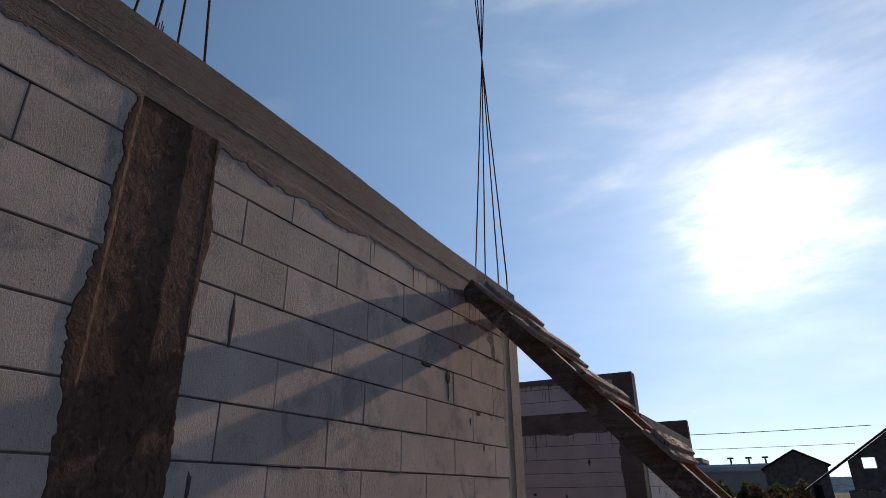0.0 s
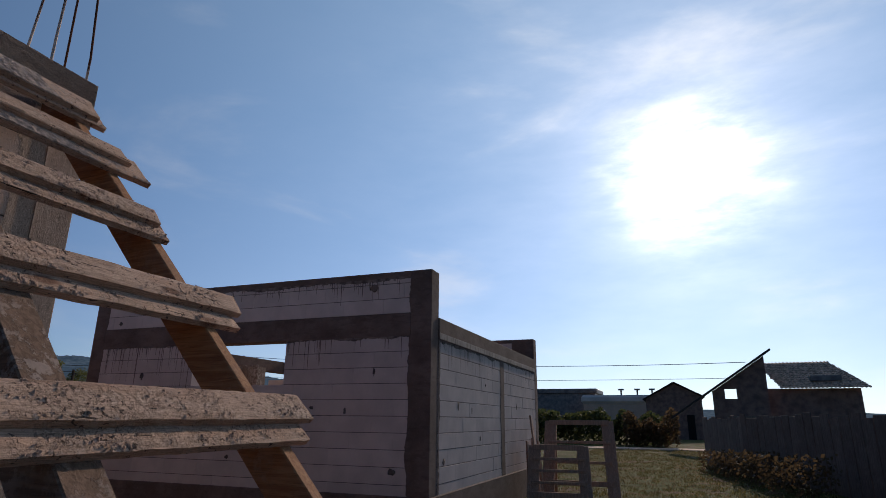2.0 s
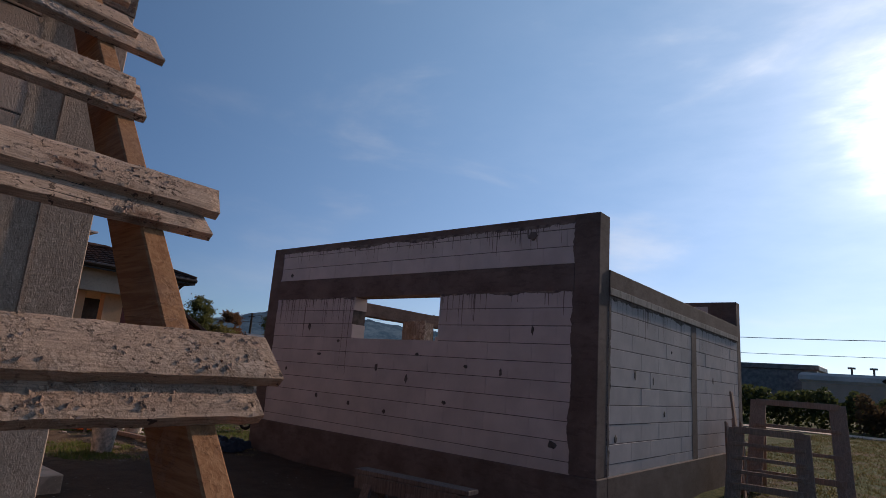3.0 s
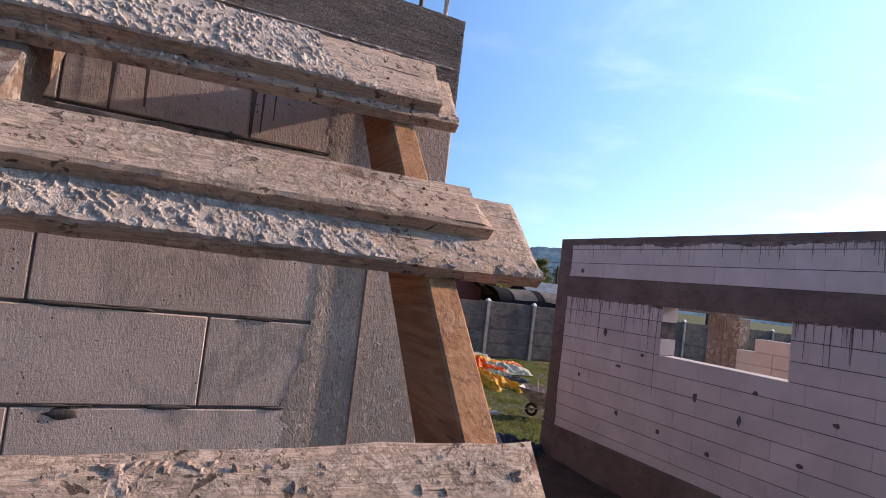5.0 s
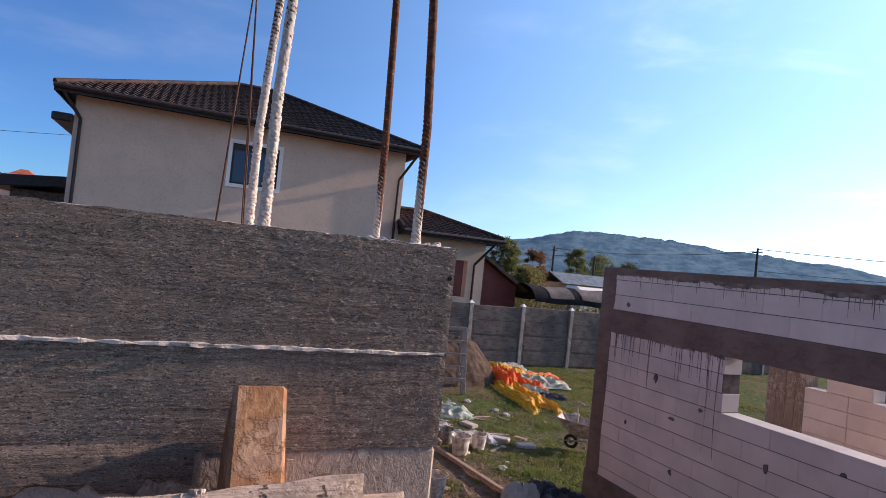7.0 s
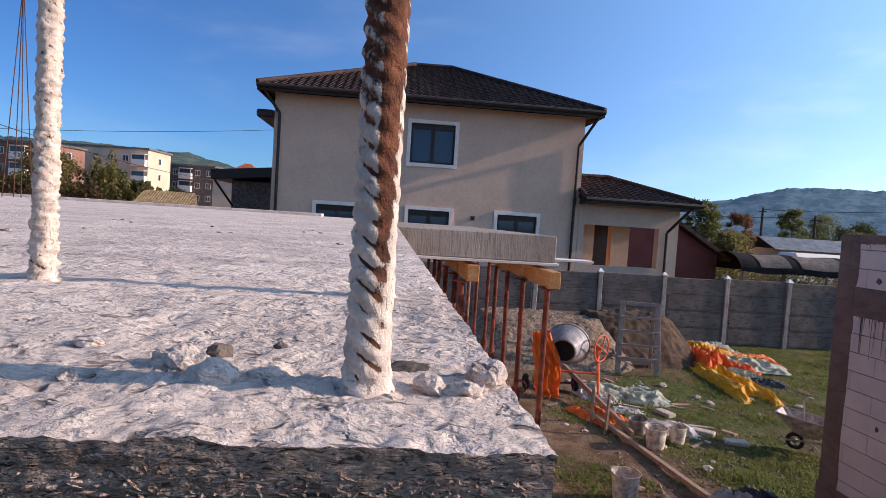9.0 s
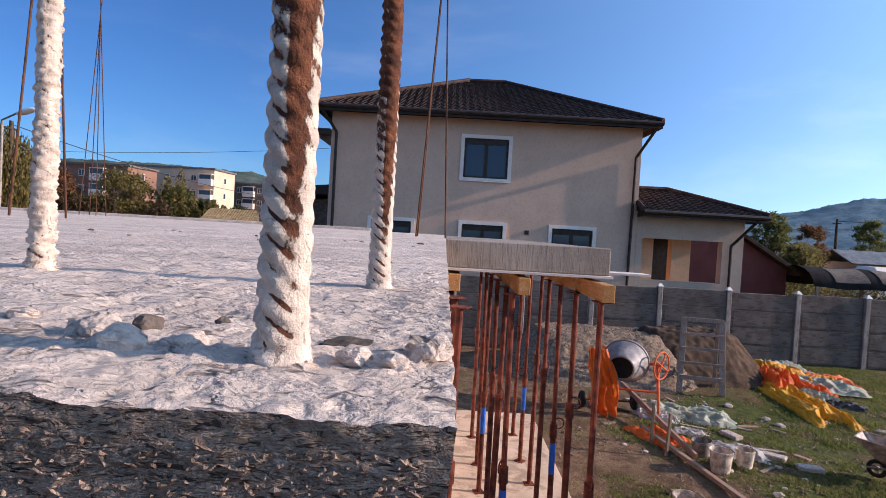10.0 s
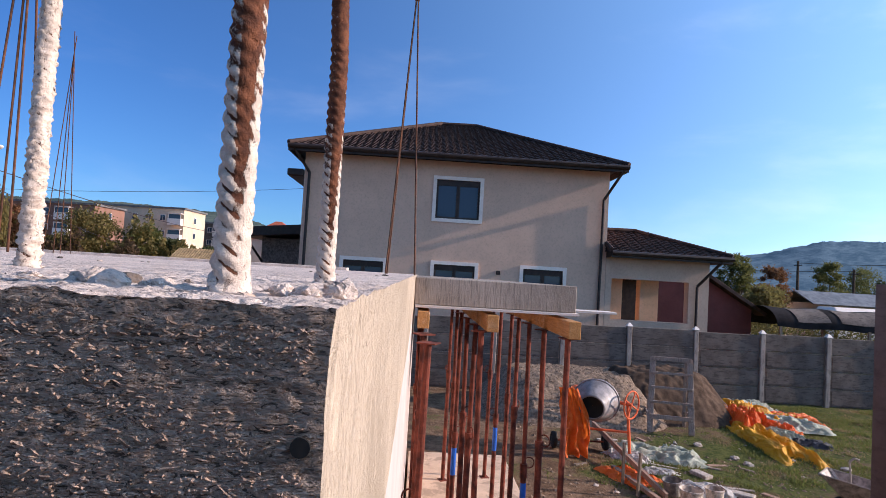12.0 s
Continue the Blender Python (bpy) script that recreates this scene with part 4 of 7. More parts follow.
def near_bar(x, y, lean, length, seedv, material, reach, coat=0.0011, r=0.0056):
    th = thing("rebar", "rusty ribbed steel bar coated with white cement near its foot", "rebar", (x, y, ZT), group="corner starter bars")
    bm = bmesh.new()
    zs, z = [], -0.015
    while z < 0.42:
        zs.append(z)
        z += 0.0011 if z < 0.17 else 0.0022
    while z < length:
        zs.append(z)
        z += 0.03
    rows = []
    seg = 22
    for z in zs:
        t = max(0.0, z - 0.16) / 2.2
        foot = 0.0022 * math.exp(-max(0, z) / 0.005)
        row = []
        for i in range(seg):
            a = 2 * math.pi * i / seg
            rr = bar_profile(r, coat, reach, z, (a - 0.75 + math.pi) % (2 * math.pi) - math.pi, seedv, 1.0 if reach < 0.1 else 0.45) + foot
            row.append(bm.verts.new((lean[0] * t + rr * math.cos(a), lean[1] * t + rr * math.sin(a), z)))
        rows.append(row)
    for p, q in zip(rows, rows[1:]):
        for i in range(seg):
            j = (i + 1) % seg
            bm.faces.new((p[i], p[j], q[j], q[i]))
    bm.faces.new(rows[-1])
    part("bar", bm, material, th, smooth=True)
    bm = bmesh.new()
    bmesh.ops.create_icosphere(bm, subdivisions=3, radius=1.0)
    for v in bm.verts:
        n = 1 + 0.5 * noise.noise(v.co * 2.2 + Vector((seedv, 0, 0)))
        v.co = Vector((v.co.x * 0.0075 * n, v.co.y * 0.0085 * n, v.co.z * 0.0022 * n))
    part("cement_collar", bm, "top", th, "lumpy cement collar at the foot", smooth=True)


CX, CY = -1.80, 4.198
for x, y, sv, mt, rc in ((-1.703, 4.297, 1.0, "bar", 0.065), (-1.903, 4.299, 5.0, "bar", 0.065), (-1.902, 4.097, 9.0, "barwhite", 0.22), (-1.698, 4.099, 14.0, "barwhite", 0.22)):
    near_bar(x, y, ((CX - x) * 0.95, (CY - y) * 0.95), 3.4, sv, mt, rc)


def far_bars(cx, cy, w, d, group, tops, r=0.0055, tie=2.0):
    """Four starter bars of a column, drawn together at the top."""
    for (sx, sy), top in zip(((1, 1), (-1, 1), (-1, -1), (1, -1)), tops):
        x, y = cx + sx * w / 2, cy + sy * d / 2
        th = thing("rebar", "dark rusty steel starter bar leaning to its neighbours", "rebar", (x, y, ZT), group=group)
        bm = bmesh.new()
        k = top / tie * 0.95
        tube(bm, (0, 0, -0.02), (-sx * w / 2 * k, -sy * d / 2 * k, top), r, seg=8)
        part("bar", bm, "barebar", th)
        bm = bmesh.new()
        q = tie * 0.98
        ring(bm, (-sx * w / 2 * 0.93, -sy * d / 2 * 0.93, q), (0.1, 0, 1), r * 1.5, 0.002, 10, 5)
        part("tie_wire", bm, "barebar", th, "thin tie wire")


far_bars(-1.81, 1.0, 0.21, 0.24, "mid-wall starter bars", (2.6, 2.5, 2.6, 2.4))
far_bars(-5.6, 4.235, 0.2, 0.2, "terrace column starter bars", (2.6, 2.1, 2.6, 2.6))
far_bars(-9.2, -0.29, 0.22, 0.22, "far wall starter bars", (2.75, 2.9, 2.7, 2.85), tie=2.5)
far_bars(-4.3, 2.42, 0.16, 0.16, "inner starter bars", (2.6, 2.6, 2.3, 2.6), tie=1.9)


def chunk(name, label, cat, loc, size, material, seed, group=""):
    bm = bmesh.new()
    bmesh.ops.create_icosphere(bm, subdivisions=3, radius=1.0)
    for v in bm.verts:
        n = 1 + 0.45 * noise.noise(v.co * 1.3 + Vector((seed * 3.7, 0, 0))) + 0.2 * noise.noise(v.co * 3.1 + Vector((seed, 4, 0)))
        v.co = Vector((v.co.x * size[0], v.co.y * size[1], max(v.co.z, -0.5) * size[2])) * n
    lo = min(v.co.z for v in bm.verts)
    for v in bm.verts:
        v.co.z -= lo
    ob = part(name, bm, material)
    ob.matrix_basis = pose(*loc, 0, 0, seed * 57)
    return tagged(ob, label, cat, group)


def slab_debris():
    rng = random.Random(8)
    row = [(-1.712, 4.268, 0.006, 0.003, "top"), (-1.708, 4.252, 0.007, 0.004, "top"), (-1.722, 4.238, 0.008, 0.004, "top"), (-1.733, 4.247, 0.004, 0.0035, "mortar"),
           (-1.706, 4.315, 0.006, 0.003, "top"), (-1.700, 4.325, 0.005, 0.003, "top"), (-1.716, 4.334, 0.006, 0.005, "top"), (-1.75, 4.264, 0.003, 0.002, "mortar"),
           (-1.702, 4.215, 0.003, 0.002, "top"), (-1.73, 4.31, 0.007, 0.0015, "mortar"), (-1.71, 4.17, 0.004, 0.003, "top"), (-1.745, 4.20, 0.005, 0.002, "top")]
    for i, (x, y, s, h, m) in enumerate(row):
        chunk("mortar_lump", "small hardened mortar lump lying on the slab", "rubble", (x, y, ZT - 0.0006), (s * 0.85, s * 1.15, h * 0.95), m, i + 1, "mortar lumps on the slab")
    for i in range(26):
        x, y = rng.uniform(-3.2, -1.75), rng.uniform(3.4, 4.3)
        s = rng.uniform(0.003, 0.008)
        chunk("mortar_lump", "small hardened mortar lump lying on the slab", "rubble", (x, y, ZT), (s, s * rng.uniform(0.6, 1.4), s * 0.4), rng.choice(("rubble", "rubble", "mortar")), i + 20, "mortar lumps on the slab")


slab_debris()


# ---- terrace slab with its props ----
TX0, TX1, TY = -6.05, -11.3, 5.61


def build_terrace():
    th = thing("terrace_slab", "grey cast concrete terrace slab beside the house", "concrete slab", (-8.6, 5.0, 2.83), kind="structure")
    bm = boxes((TX1, TX0, Y1 + 0.002, TY, 2.835, 3.045), bev=0.006)
    part("slab_body", bm, "terrace", th, "grey board-marked slab edge", world=True)
    fw = thing("formwork_deck", "pale formwork sheets and orange timber joists under the terrace slab", "formwork", (-8.6, 5.0, 2.6))
    part("deck", boxes((TX1, TX0 + 0.03, Y1 + 0.01, TY + 0.02, 2.812, 2.832), bev=0.002), "pale", fw, "thin pale form sheet", world=True)
    part("deck_board", boxes((-7.3, -7.05, 5.2, 6.28, 2.79, 2.811), bev=0.002), "pale", fw, "form board standing out beyond the slab", world=True)
    for y in (4.42, 4.95, 5.52):
        part("joist", boxes((-10.9, -5.72 if y > 5 else -5.95, y - 0.045, y + 0.045, 2.66, 2.788), bev=0.004), "form", fw, "orange timber joist", world=True)
    st = thing("floor_strip", "pale concrete floor strip along the house", "pavement", (-6.6, 5.2, 0), kind="structure")
    part("strip_body", boxes((-11.3, -5.75, Y1 + 0.03, 5.95, -0.1, 0.15), bev=0.01), "strip", st, world=True)


def build_prop(cut, banded, top=2.66, base=0.15):
    """A telescopic steel prop; its foot at the origin."""
    h = top - base
    th = thing("steel_prop", "rust-red telescopic steel prop under the formwork", "steel prop", (0, 0, base), group="props under the terrace")
    part("outer_tube", tubes(((0, 0, 0.008), (0, 0, h * cut), 0.028), seg=12), "prop", th, smooth=False)
    part("inner_tube", tubes(((0, 0, h * cut - 0.02), (0, 0, h - 0.008), 0.0225), seg=12), "prop", th)
    part("collar", tubes(((0, 0, h * cut - 0.07), (0, 0, h * cut + 0.06), 0.037), seg=12), "prop", th)
    bm = bmesh.new()
    ring(bm, (0.05, 0, h * cut + 0.07), (0, 1, 0), 0.05, 0.006, 16, 6)
    part("pin", bm, "prop", th)
    if banded:
        part("paint_band", tubes(((0, 0, h * cut - 0.42), (0, 0, h * cut - 0.12), 0.0295), seg=12), "blue", th, "blue painted band")
    part("base_plate", boxes((-0.06, 0.06, -0.06, 0.06, 0, 0.008)), "prop", th)
    part("head_plate", boxes((-0.06, 0.06, -0.06, 0.06, h - 0.008, h)), "prop", th)
    return th


PROPS = [(-5.85, 5.50, 1), (-6.5, 5.48, 0), (-7.15, 5.49, 1), (-7.8, 5.47, 0), (-8.5, 5.50, 0), (-9.2, 5.48, 1), (-10.2, 5.50, 0),
         (-6.05, 4.90, 1), (-6.65, 4.87, 0), (-7.4, 4.90, 0), (-8.2, 4.88, 1), (-9.0, 4.90, 0), (-10.0, 4.88, 0), (-5.05, 4.42, 0), (-5.6, 4.42, 1), (-7.2, 4.43, 0), (-8.8, 4.43, 0)]


def place_props():
    kinds = {0: build_prop(0.60, False), 1: build_prop(0.44, True)}
    used = set()
    for i, (x, y, k) in enumerate(PROPS):
        m = pose(x, y, 0.15, 0.5 * math.sin(i * 2.1), 0.5 * math.cos(i * 1.7), i * 47)
        if k in used:
            copy_thing(kinds[k], m)
        else:
            kinds[k].matrix_basis = m
            used.add(k)


build_terrace()
place_props()


# ---- the site ladder ----
SL = math.sqrt(1 + 1.05 ** 2)
UP, OUT = Vector((-1, 0, 1.05)) / SL, Vector((1.05, 0, 1)) / SL


def on_ladder(x, y, off):
    return Vector((x, y, 1.296 - 1.05 * x)) + OUT * off


def board(bm, x_low, width, y0, y1, off, thick, seed, fine=False):
    """A worn board across the ladder; off: its outer face's height over the tread plane."""
    rng = random.Random(seed)
    n = 90 if fine else 34
    k = 16 if fine else 6
    tilt0, tilt1 = rng.uniform(-0.03, 0.03), rng.uniform(-0.03, 0.03)
    top, bot = [], []
    for i in range(n + 1):
        y = y0 + (y1 - y0) * i / n
        rt, rb = [], []
        for j in range(k + 1):
            s = j / k
            edge = 0.004 * nz(y, s * 3, seed, 7) + (0.003 * nz(y, 0, seed, 30))
            along = width * s + (edge if j in (0, k) else 0) + (0.06 if seed < 3 else 0.012) * (y - 3.95)
            yy = y + (tilt0 * (s - 0.5) if i == 0 else tilt1 * (s - 0.5) if i == n else 0)
            rnd = -0.005 if j in (0, k) or i in (0, n) else 0
            rel = 0.0016 * nz(y, s, seed + 3, 16) + (0.0012 * nz(y * 1.0, s * 6, seed, 26))
            base = on_ladder(x_low, yy, 0) + UP * along
            rt.append(bm.verts.new(base + OUT * (off + rnd + rel)))
            rb.append(bm.verts.new(base + OUT * (off - thick)))
        top.append(rt)
        bot.append(rb)
    for i in range(n):
        for j in range(k):
            bm.faces.new((top[i][j], top[i][j + 1], top[i + 1][j + 1], top[i + 1][j]))
            bm.faces.new((bot[i][j], bot[i + 1][j], bot[i + 1][j + 1], bot[i][j + 1]))
        bm.faces.new((top[i][0], top[i + 1][0], bot[i + 1][0], bot[i][0]))
        bm.faces.new((top[i][k], bot[i][k], bot[i + 1][k], top[i + 1][k]))
    for j in range(k):
        bm.faces.new((top[0][j], bot[0][j], bot[0][j + 1], top[0][j + 1]))
        bm.faces.new((top[n][j], top[n][j + 1], bot[n][j + 1], bot[n][j]))


def crust(bm, x_low, width, y0, y1, off, amount, seed, n=260, k=44):
    """Hardened cement spatter: a ragged crust that stands out of the board's face."""
    rows = []
    for i in range(n + 1):
        y = y0 + (y1 - y0) * i / n
        row = []
        for j in range(k + 1):
            s = j / k
            u = s * width
            frac = (y - y0) / (y1 - y0)
            where = nz(y, u * 0.7, seed, 3.2) * 0.8 + nz(y, u, seed + 2, 11) * 0.5 - (3.2 * max(0.0, frac - 0.56) if seed == 5 else 0.55 * frac) + amount
            clot = nz(y + 0.5 * u, u * 0.6, seed + 5, 42) * 0.9 + nz(y + 0.4 * u, u * 0.7, seed + 7, 125) * 0.95 + nz(y, u, seed + 8, 260) * 0.5
            thin = min(1.0, max(-1.0, (where + 0.35 * clot - 0.10) * 5)) * 0.0011
            h = thin + 0.0062 * max(0.0, min(1.0, clot * 0.9 + min(0.5, where) * 0.45 - 0.16)) * min(1.0, max(0.0, where * 2.5 + 0.1)) if thin > -0.0009 else -0.004
            if i in (0, n) or j in (0, k):
                h = -0.004
            row.append(bm.verts.new(on_ladder(x_low, y, off + h) + UP * (u + (0.06 if width > 0.15 else 0.012) * (y - 3.95) + 0.0015 * nz(y, u, seed + 9, 60))))
        rows.append(row)
    for a, b in zip(rows, rows[1:]):
        for j in range(k):
            if max(v.co.dot(OUT) for v in (a[j], a[j + 1], b[j], b[j + 1])) - (1.296 * OUT.z + off) > -0.0010:
                bm.faces.new((a[j], b[j], b[j + 1], a[j + 1]))


# lower edge and width of the lower and the upper board, their ends, along the ladder
TREADS = [
    ((-1.333, 0.18, 3.126, 4.224), (-1.344, 0.172, 3.236, 4.174)),
    ((-1.044, 0.19, 3.09, 4.258), (-1.094, 0.103, 3.24, 4.156)),
    ((-0.718, 0.19, 3.194, 4.112), (-0.759, 0.106, 2.964, 4.081)),
    ((-0.381, 0.19, 3.113, 4.16), (-0.42, 0.106, 3.123, 4.203)),
    ((-0.017, 0.17, 3.092, 4.122), (-0.06, 0.108, 3.072, 4.173)),
    ((0.322, 0.175, 3.112, 4.132), (0.284, 0.11, 3.142, 4.162)),
    ((0.657, 0.175, 3.082, 4.112), (0.62, 0.11, 3.112, 4.162)),
    ((0.99, 0.175, 3.112, 4.132), (0.952, 0.11, 3.142, 4.112)),
]


def build_ladder():
    th = thing("site_ladder", "home-made timber ladder of spattered boards leaning on the wall", "ladder", (1.15, 3.65, 0))
    for side, (a, b) in (("l", (3.259, 3.369)), ("r", (3.987, 4.040))):
        bm = bmesh.new()
        skew = 0.058 if side == "r" else 0.07
        lo, hi = on_ladder(1.21, 0, -0.055), on_ladder(-1.556, 0, -0.055)
        ln = (hi - lo).length
        m = Matrix.Translation(lo) @ Matrix((UP + Vector((0, skew / SL, 0)), Vector((0, 1, 0)), OUT)).transposed().to_4x4()
        box(bm, 0, ln, a - skew * 1.19, b - skew * 1.19, -0.13, 0.0, 0.004, m)
        # cut where it meets the wall
        bmesh.ops.bisect_plane(bm, geom=bm.verts[:] + bm.edges[:] + bm.faces[:], plane_co=(X0 + 0.004, 0, 0), plane_no=(-1, 0, 0), clear_outer=True)
        bmesh.ops.holes_fill(bm, edges=[e for e in bm.edges if e.is_boundary])
        part("stringer", bm, "stringer" if side == "r" else "rail", th, "orange-brown timber side rail" if side == "r" else "grey spattered timber side rail", world=True)
    for i, (low, upp) in enumerate(TREADS):
        bm = bmesh.new()
        board(bm, *low, -0.026, 0.027, i * 2 + 1, i < 2)
        lo_ob = part("tread_board", bm, "tread", th, world=True)
        bm = bmesh.new()
        board(bm, *upp, 0.003, 0.028, i * 2 + 2, i < 2)
        up_ob = part("tread_board", bm, "tread", th, world=True)
        big = i < 2
        bm = bmesh.new()
        crust(bm, upp[0], upp[1], upp[2], upp[3], 0.0035, (0.85, -0.75, -0.38, -0.30, -0.42, -0.45, -0.45, -0.45)[i], i + 5, 520 if big else 300, 92 if i == 0 else 50 if big else 34)
        part("cement_spatter", bm, "crust" if big else "crustdull", th, "hardened cement spatter", kind="stuff", world=True)
        bm = bmesh.new()
        gap = max(0.03, (low[0] - upp[0]) * SL)
        crust(bm, low[0], gap, low[2], low[3], -0.0255, (-0.3, 0.50, -0.1, -0.05, -0.25, -0.35, -0.4, -0.4)[i], i + 25, 520 if big else 280, 50 if big else 16)
        part("cement_spatter", bm, "crust" if big else "crustdull", th, "hardened cement spatter", kind="stuff", world=True)
    rng = random.Random(53)
    for i, (low, upp) in enumerate(TREADS[:6]):
        for brd, off, wide in ((upp, 0.0035, upp[1]), (low, -0.0255, max(0.03, (low[0] - upp[0]) * SL))):
            bm = bmesh.new()
            top = i < 2 and brd is upp
            for _ in range(420 if i < 5 else 200):
                y, u = rng.uniform(brd[2] + 0.005, brd[3] - 0.005), rng.uniform(0.004, wide - 0.004)
                # the near boards are bare wood but for their far half
                if top and (i == 1 or y > brd[2] + 0.45 * (brd[3] - brd[2])) and rng.random() < 0.88:
                    continue
                if nz(y, u, i * 3 + off * 90, 9) + 0.4 * nz(y, u, i, 30) < 0.02:
                    continue
                c = on_ladder(brd[0], y, off) + UP * (u + (0.06 if brd[1] > 0.15 and i == 0 else 0.012) * (y - 3.95))
                ln = 0.0015 + 0.006 * rng.random() ** 2.5
                shard(bm, rng, c, UP, (0, 1, 0), OUT, ln, ln * rng.uniform(0.4, 0.9), ln * rng.uniform(0.3, 0.7), 0.7)
            part("cement_grit", bm, "crust" if i < 2 else "crustdull", th, "crumbs of hardened cement", kind="stuff", world=True)
    bm = bmesh.new()
    for i, (low, upp) in enumerate(TREADS):
        for y in (3.34, 4.05):
            for s in (0.3, 0.7):
                c = on_ladder(upp[0], y + 0.012 * (s - 0.5), 0.004) + UP * upp[1] * s
                tube(bm, c - OUT * 0.01, c + OUT * 0.0006, 0.0026, seg=8)
    part("nails", bm, "barebar", th, "rusty nail heads", kind="stuff", world=True)


build_ladder()


# ---- the annex ----
AX0, AX1, AY0, AY1 = -7.60, -1.71, 9.27, 15.5


def build_annex():
    rng = random.Random(21)
    f = thing("annex_wall_south", "white aerated block wall in a dark concrete frame with a window opening", "wall", (-4.6, AY0 + 0.1, 0), kind="structure")
    y0, y1 = AY0, AY0 + 0.25
    part("plinth", boxes((AX0 - 0.02, AX1 + 0.02, y0 - 0.02, y1, -0.3, 0.48), bev=0.01), "annexcast", f, "dark concrete plinth", world=True)
    part("column", boxes((AX0, -7.355, y0 - 0.004, y1, 0.481, 3.25), bev=0.006), "annexcast", f, "dark concrete corner column", world=True)
    part("column", boxes((-2.0, AX1, y0 - 0.004, y1, 0.481, 3.25), bev=0.006), "annexcast", f, "dark concrete corner column", world=True)
    part("ring_beam", boxes((-7.354, -2.001, y0 - 0.006, y1, 2.39, 2.69), bev=0.006), "annexcast", f, "dark concrete ring beam", world=True)
    part("coping", boxes((-7.354, -2.001, y0 - 0.004, y1, 3.165, 3.25), bev=0.006), "annexcast", f, "dark concrete coping", world=True)
    part("mortar_core", boxes((-7.355, -5.49, y0 + 0.006, y1 - 0.006, 0.5, 2.39), (-3.87, -2.0, y0 + 0.006, y1 - 0.006, 0.5, 2.39), (-5.495, -3.865, y0 + 0.006, y1 - 0.006, 0.4, 1.795),
                              (-7.355, -2.0, y0 + 0.006, y1 - 0.006, 2.69, 3.165)), "mortar", f, world=True)
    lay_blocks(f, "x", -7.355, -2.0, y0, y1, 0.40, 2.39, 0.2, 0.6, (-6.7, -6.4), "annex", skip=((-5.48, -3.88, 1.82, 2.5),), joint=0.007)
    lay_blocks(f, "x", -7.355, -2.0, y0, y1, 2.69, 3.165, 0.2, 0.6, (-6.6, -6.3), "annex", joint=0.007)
    bm = bmesh.new()
    drips(bm, rng, "x", -7.34, -5.5, y0, 2.39, 60, 0.6, -1)
    drips(bm, rng, "x", -5.75, -5.5, y0, 2.39, 11, 1.2, -1)
    drips(bm, rng, "x", -3.86, -3.2, y0, 2.39, 22, 0.5, -1)
    drips(bm, rng, "x", -3.2, -2.05, y0, 2.39, 16, 0.3, -1)
    drips(bm, rng, "x", -7.3, -2.05, y0, 3.165, 130, 0.20, -1)
    drips(bm, rng, "x", -3.4, -2.1, y0, 3.165, 30, 0.32, -1)
    for lo, hi, z, deep in ((-7.34, -2.01, 3.167, 0.045), (-7.34, -5.49, 2.392, 0.03), (-3.87, -2.01, 2.392, 0.035)):
        ragged(bm, "y", y0, -1, "x", lo, hi, z, -1, deep, 11 + lo, 0.013)
    part("cement_drips", bm, "drip", f, "dark cement runs below the beams", kind="stuff", world=True)
    bm = bmesh.new()
    for edge, way, deep, z0, z1 in ((-2.0, -1, 0.034, 0.49, 2.39), (-2.0, -1, 0.045, 2.70, 3.16), (-7.355, 1, 0.03, 0.49, 2.39), (-7.355, 1, 0.03, 2.70, 3.16)):
        ragged(bm, "y", y0, -1, "z", z0, z1, edge, way, deep, 31 + z0 + edge, 0.013)
    part("column_overrun", bm, "annexcast", f, "ragged concrete skin beside the columns", kind="stuff", world=True)
    bm = bmesh.new()
    dabs(bm, rng, "x", [(-4.916, 1.413, 0.03, 0.045), (-4.354, 1.297, 0.025, 0.055), (-6.45, 1.96, 0.03, 0.055), (-6.15, 1.55, 0.05, 0.018), (-5.75, 1.75, 0.03, 0.02), (-4.2, 1.62, 0.04, 0.02),
                        (-3.4, 1.5, 0.03, 0.02), (-2.9, 1.46, 0.02, 0.04), (-2.21, 0.75, 0.05, 0.04), (-6.1, 0.95, 0.03, 0.03), (-2.5, 1.95, 0.015, 0.05), (-5.4, 0.9, 0.03, 0.03), (-7.05, 2.78, 0.03, 0.03),
                        (-2.55, 3.05, 0.05, 0.05), (-3.7, 1.05, 0.03, 0.02), (-6.9, 1.3, 0.02, 0.03), (-4.7, 0.85, 0.025, 0.025)], y0, -1)
    part("mortar_dabs", bm, "mortar", f, "dark mortar dabs", kind="stuff", world=True, smooth=True)

    e = thing("annex_wall_east", "white aerated block side wall with slim concrete columns", "wall", (AX1 - 0.1, 12.5, 0), kind="structure")
    x0, x1 = AX1 - 0.25, AX1
    part("plinth", boxes((x0, x1 + 0.02, y1 + 0.001, AY1, -0.3, 0.48), bev=0.01), "annexcast", e, "dark concrete plinth", world=True)
    part("column", boxes((x0, x1 + 0.004, 12.48, 12.72, 0.481, 2.37), bev=0.005), "annexcast", e, "slim concrete column", world=True)
    part("column", boxes((x0, x1 + 0.004, 15.25, AY1, 0.481, 3.10), bev=0.005), "annexcast", e, "slim concrete column", world=True)
    part("ring_beam", boxes((x0, x1 + 0.012, y1 + 0.001, 15.249, 2.37, 2.65), bev=0.006), "annexcast", e, "dark concrete ring beam", world=True)
    part("mortar_core", boxes((x0 + 0.006, x1 - 0.006, y1, 15.25, 0.5, 2.37)), "mortar", e, world=True)
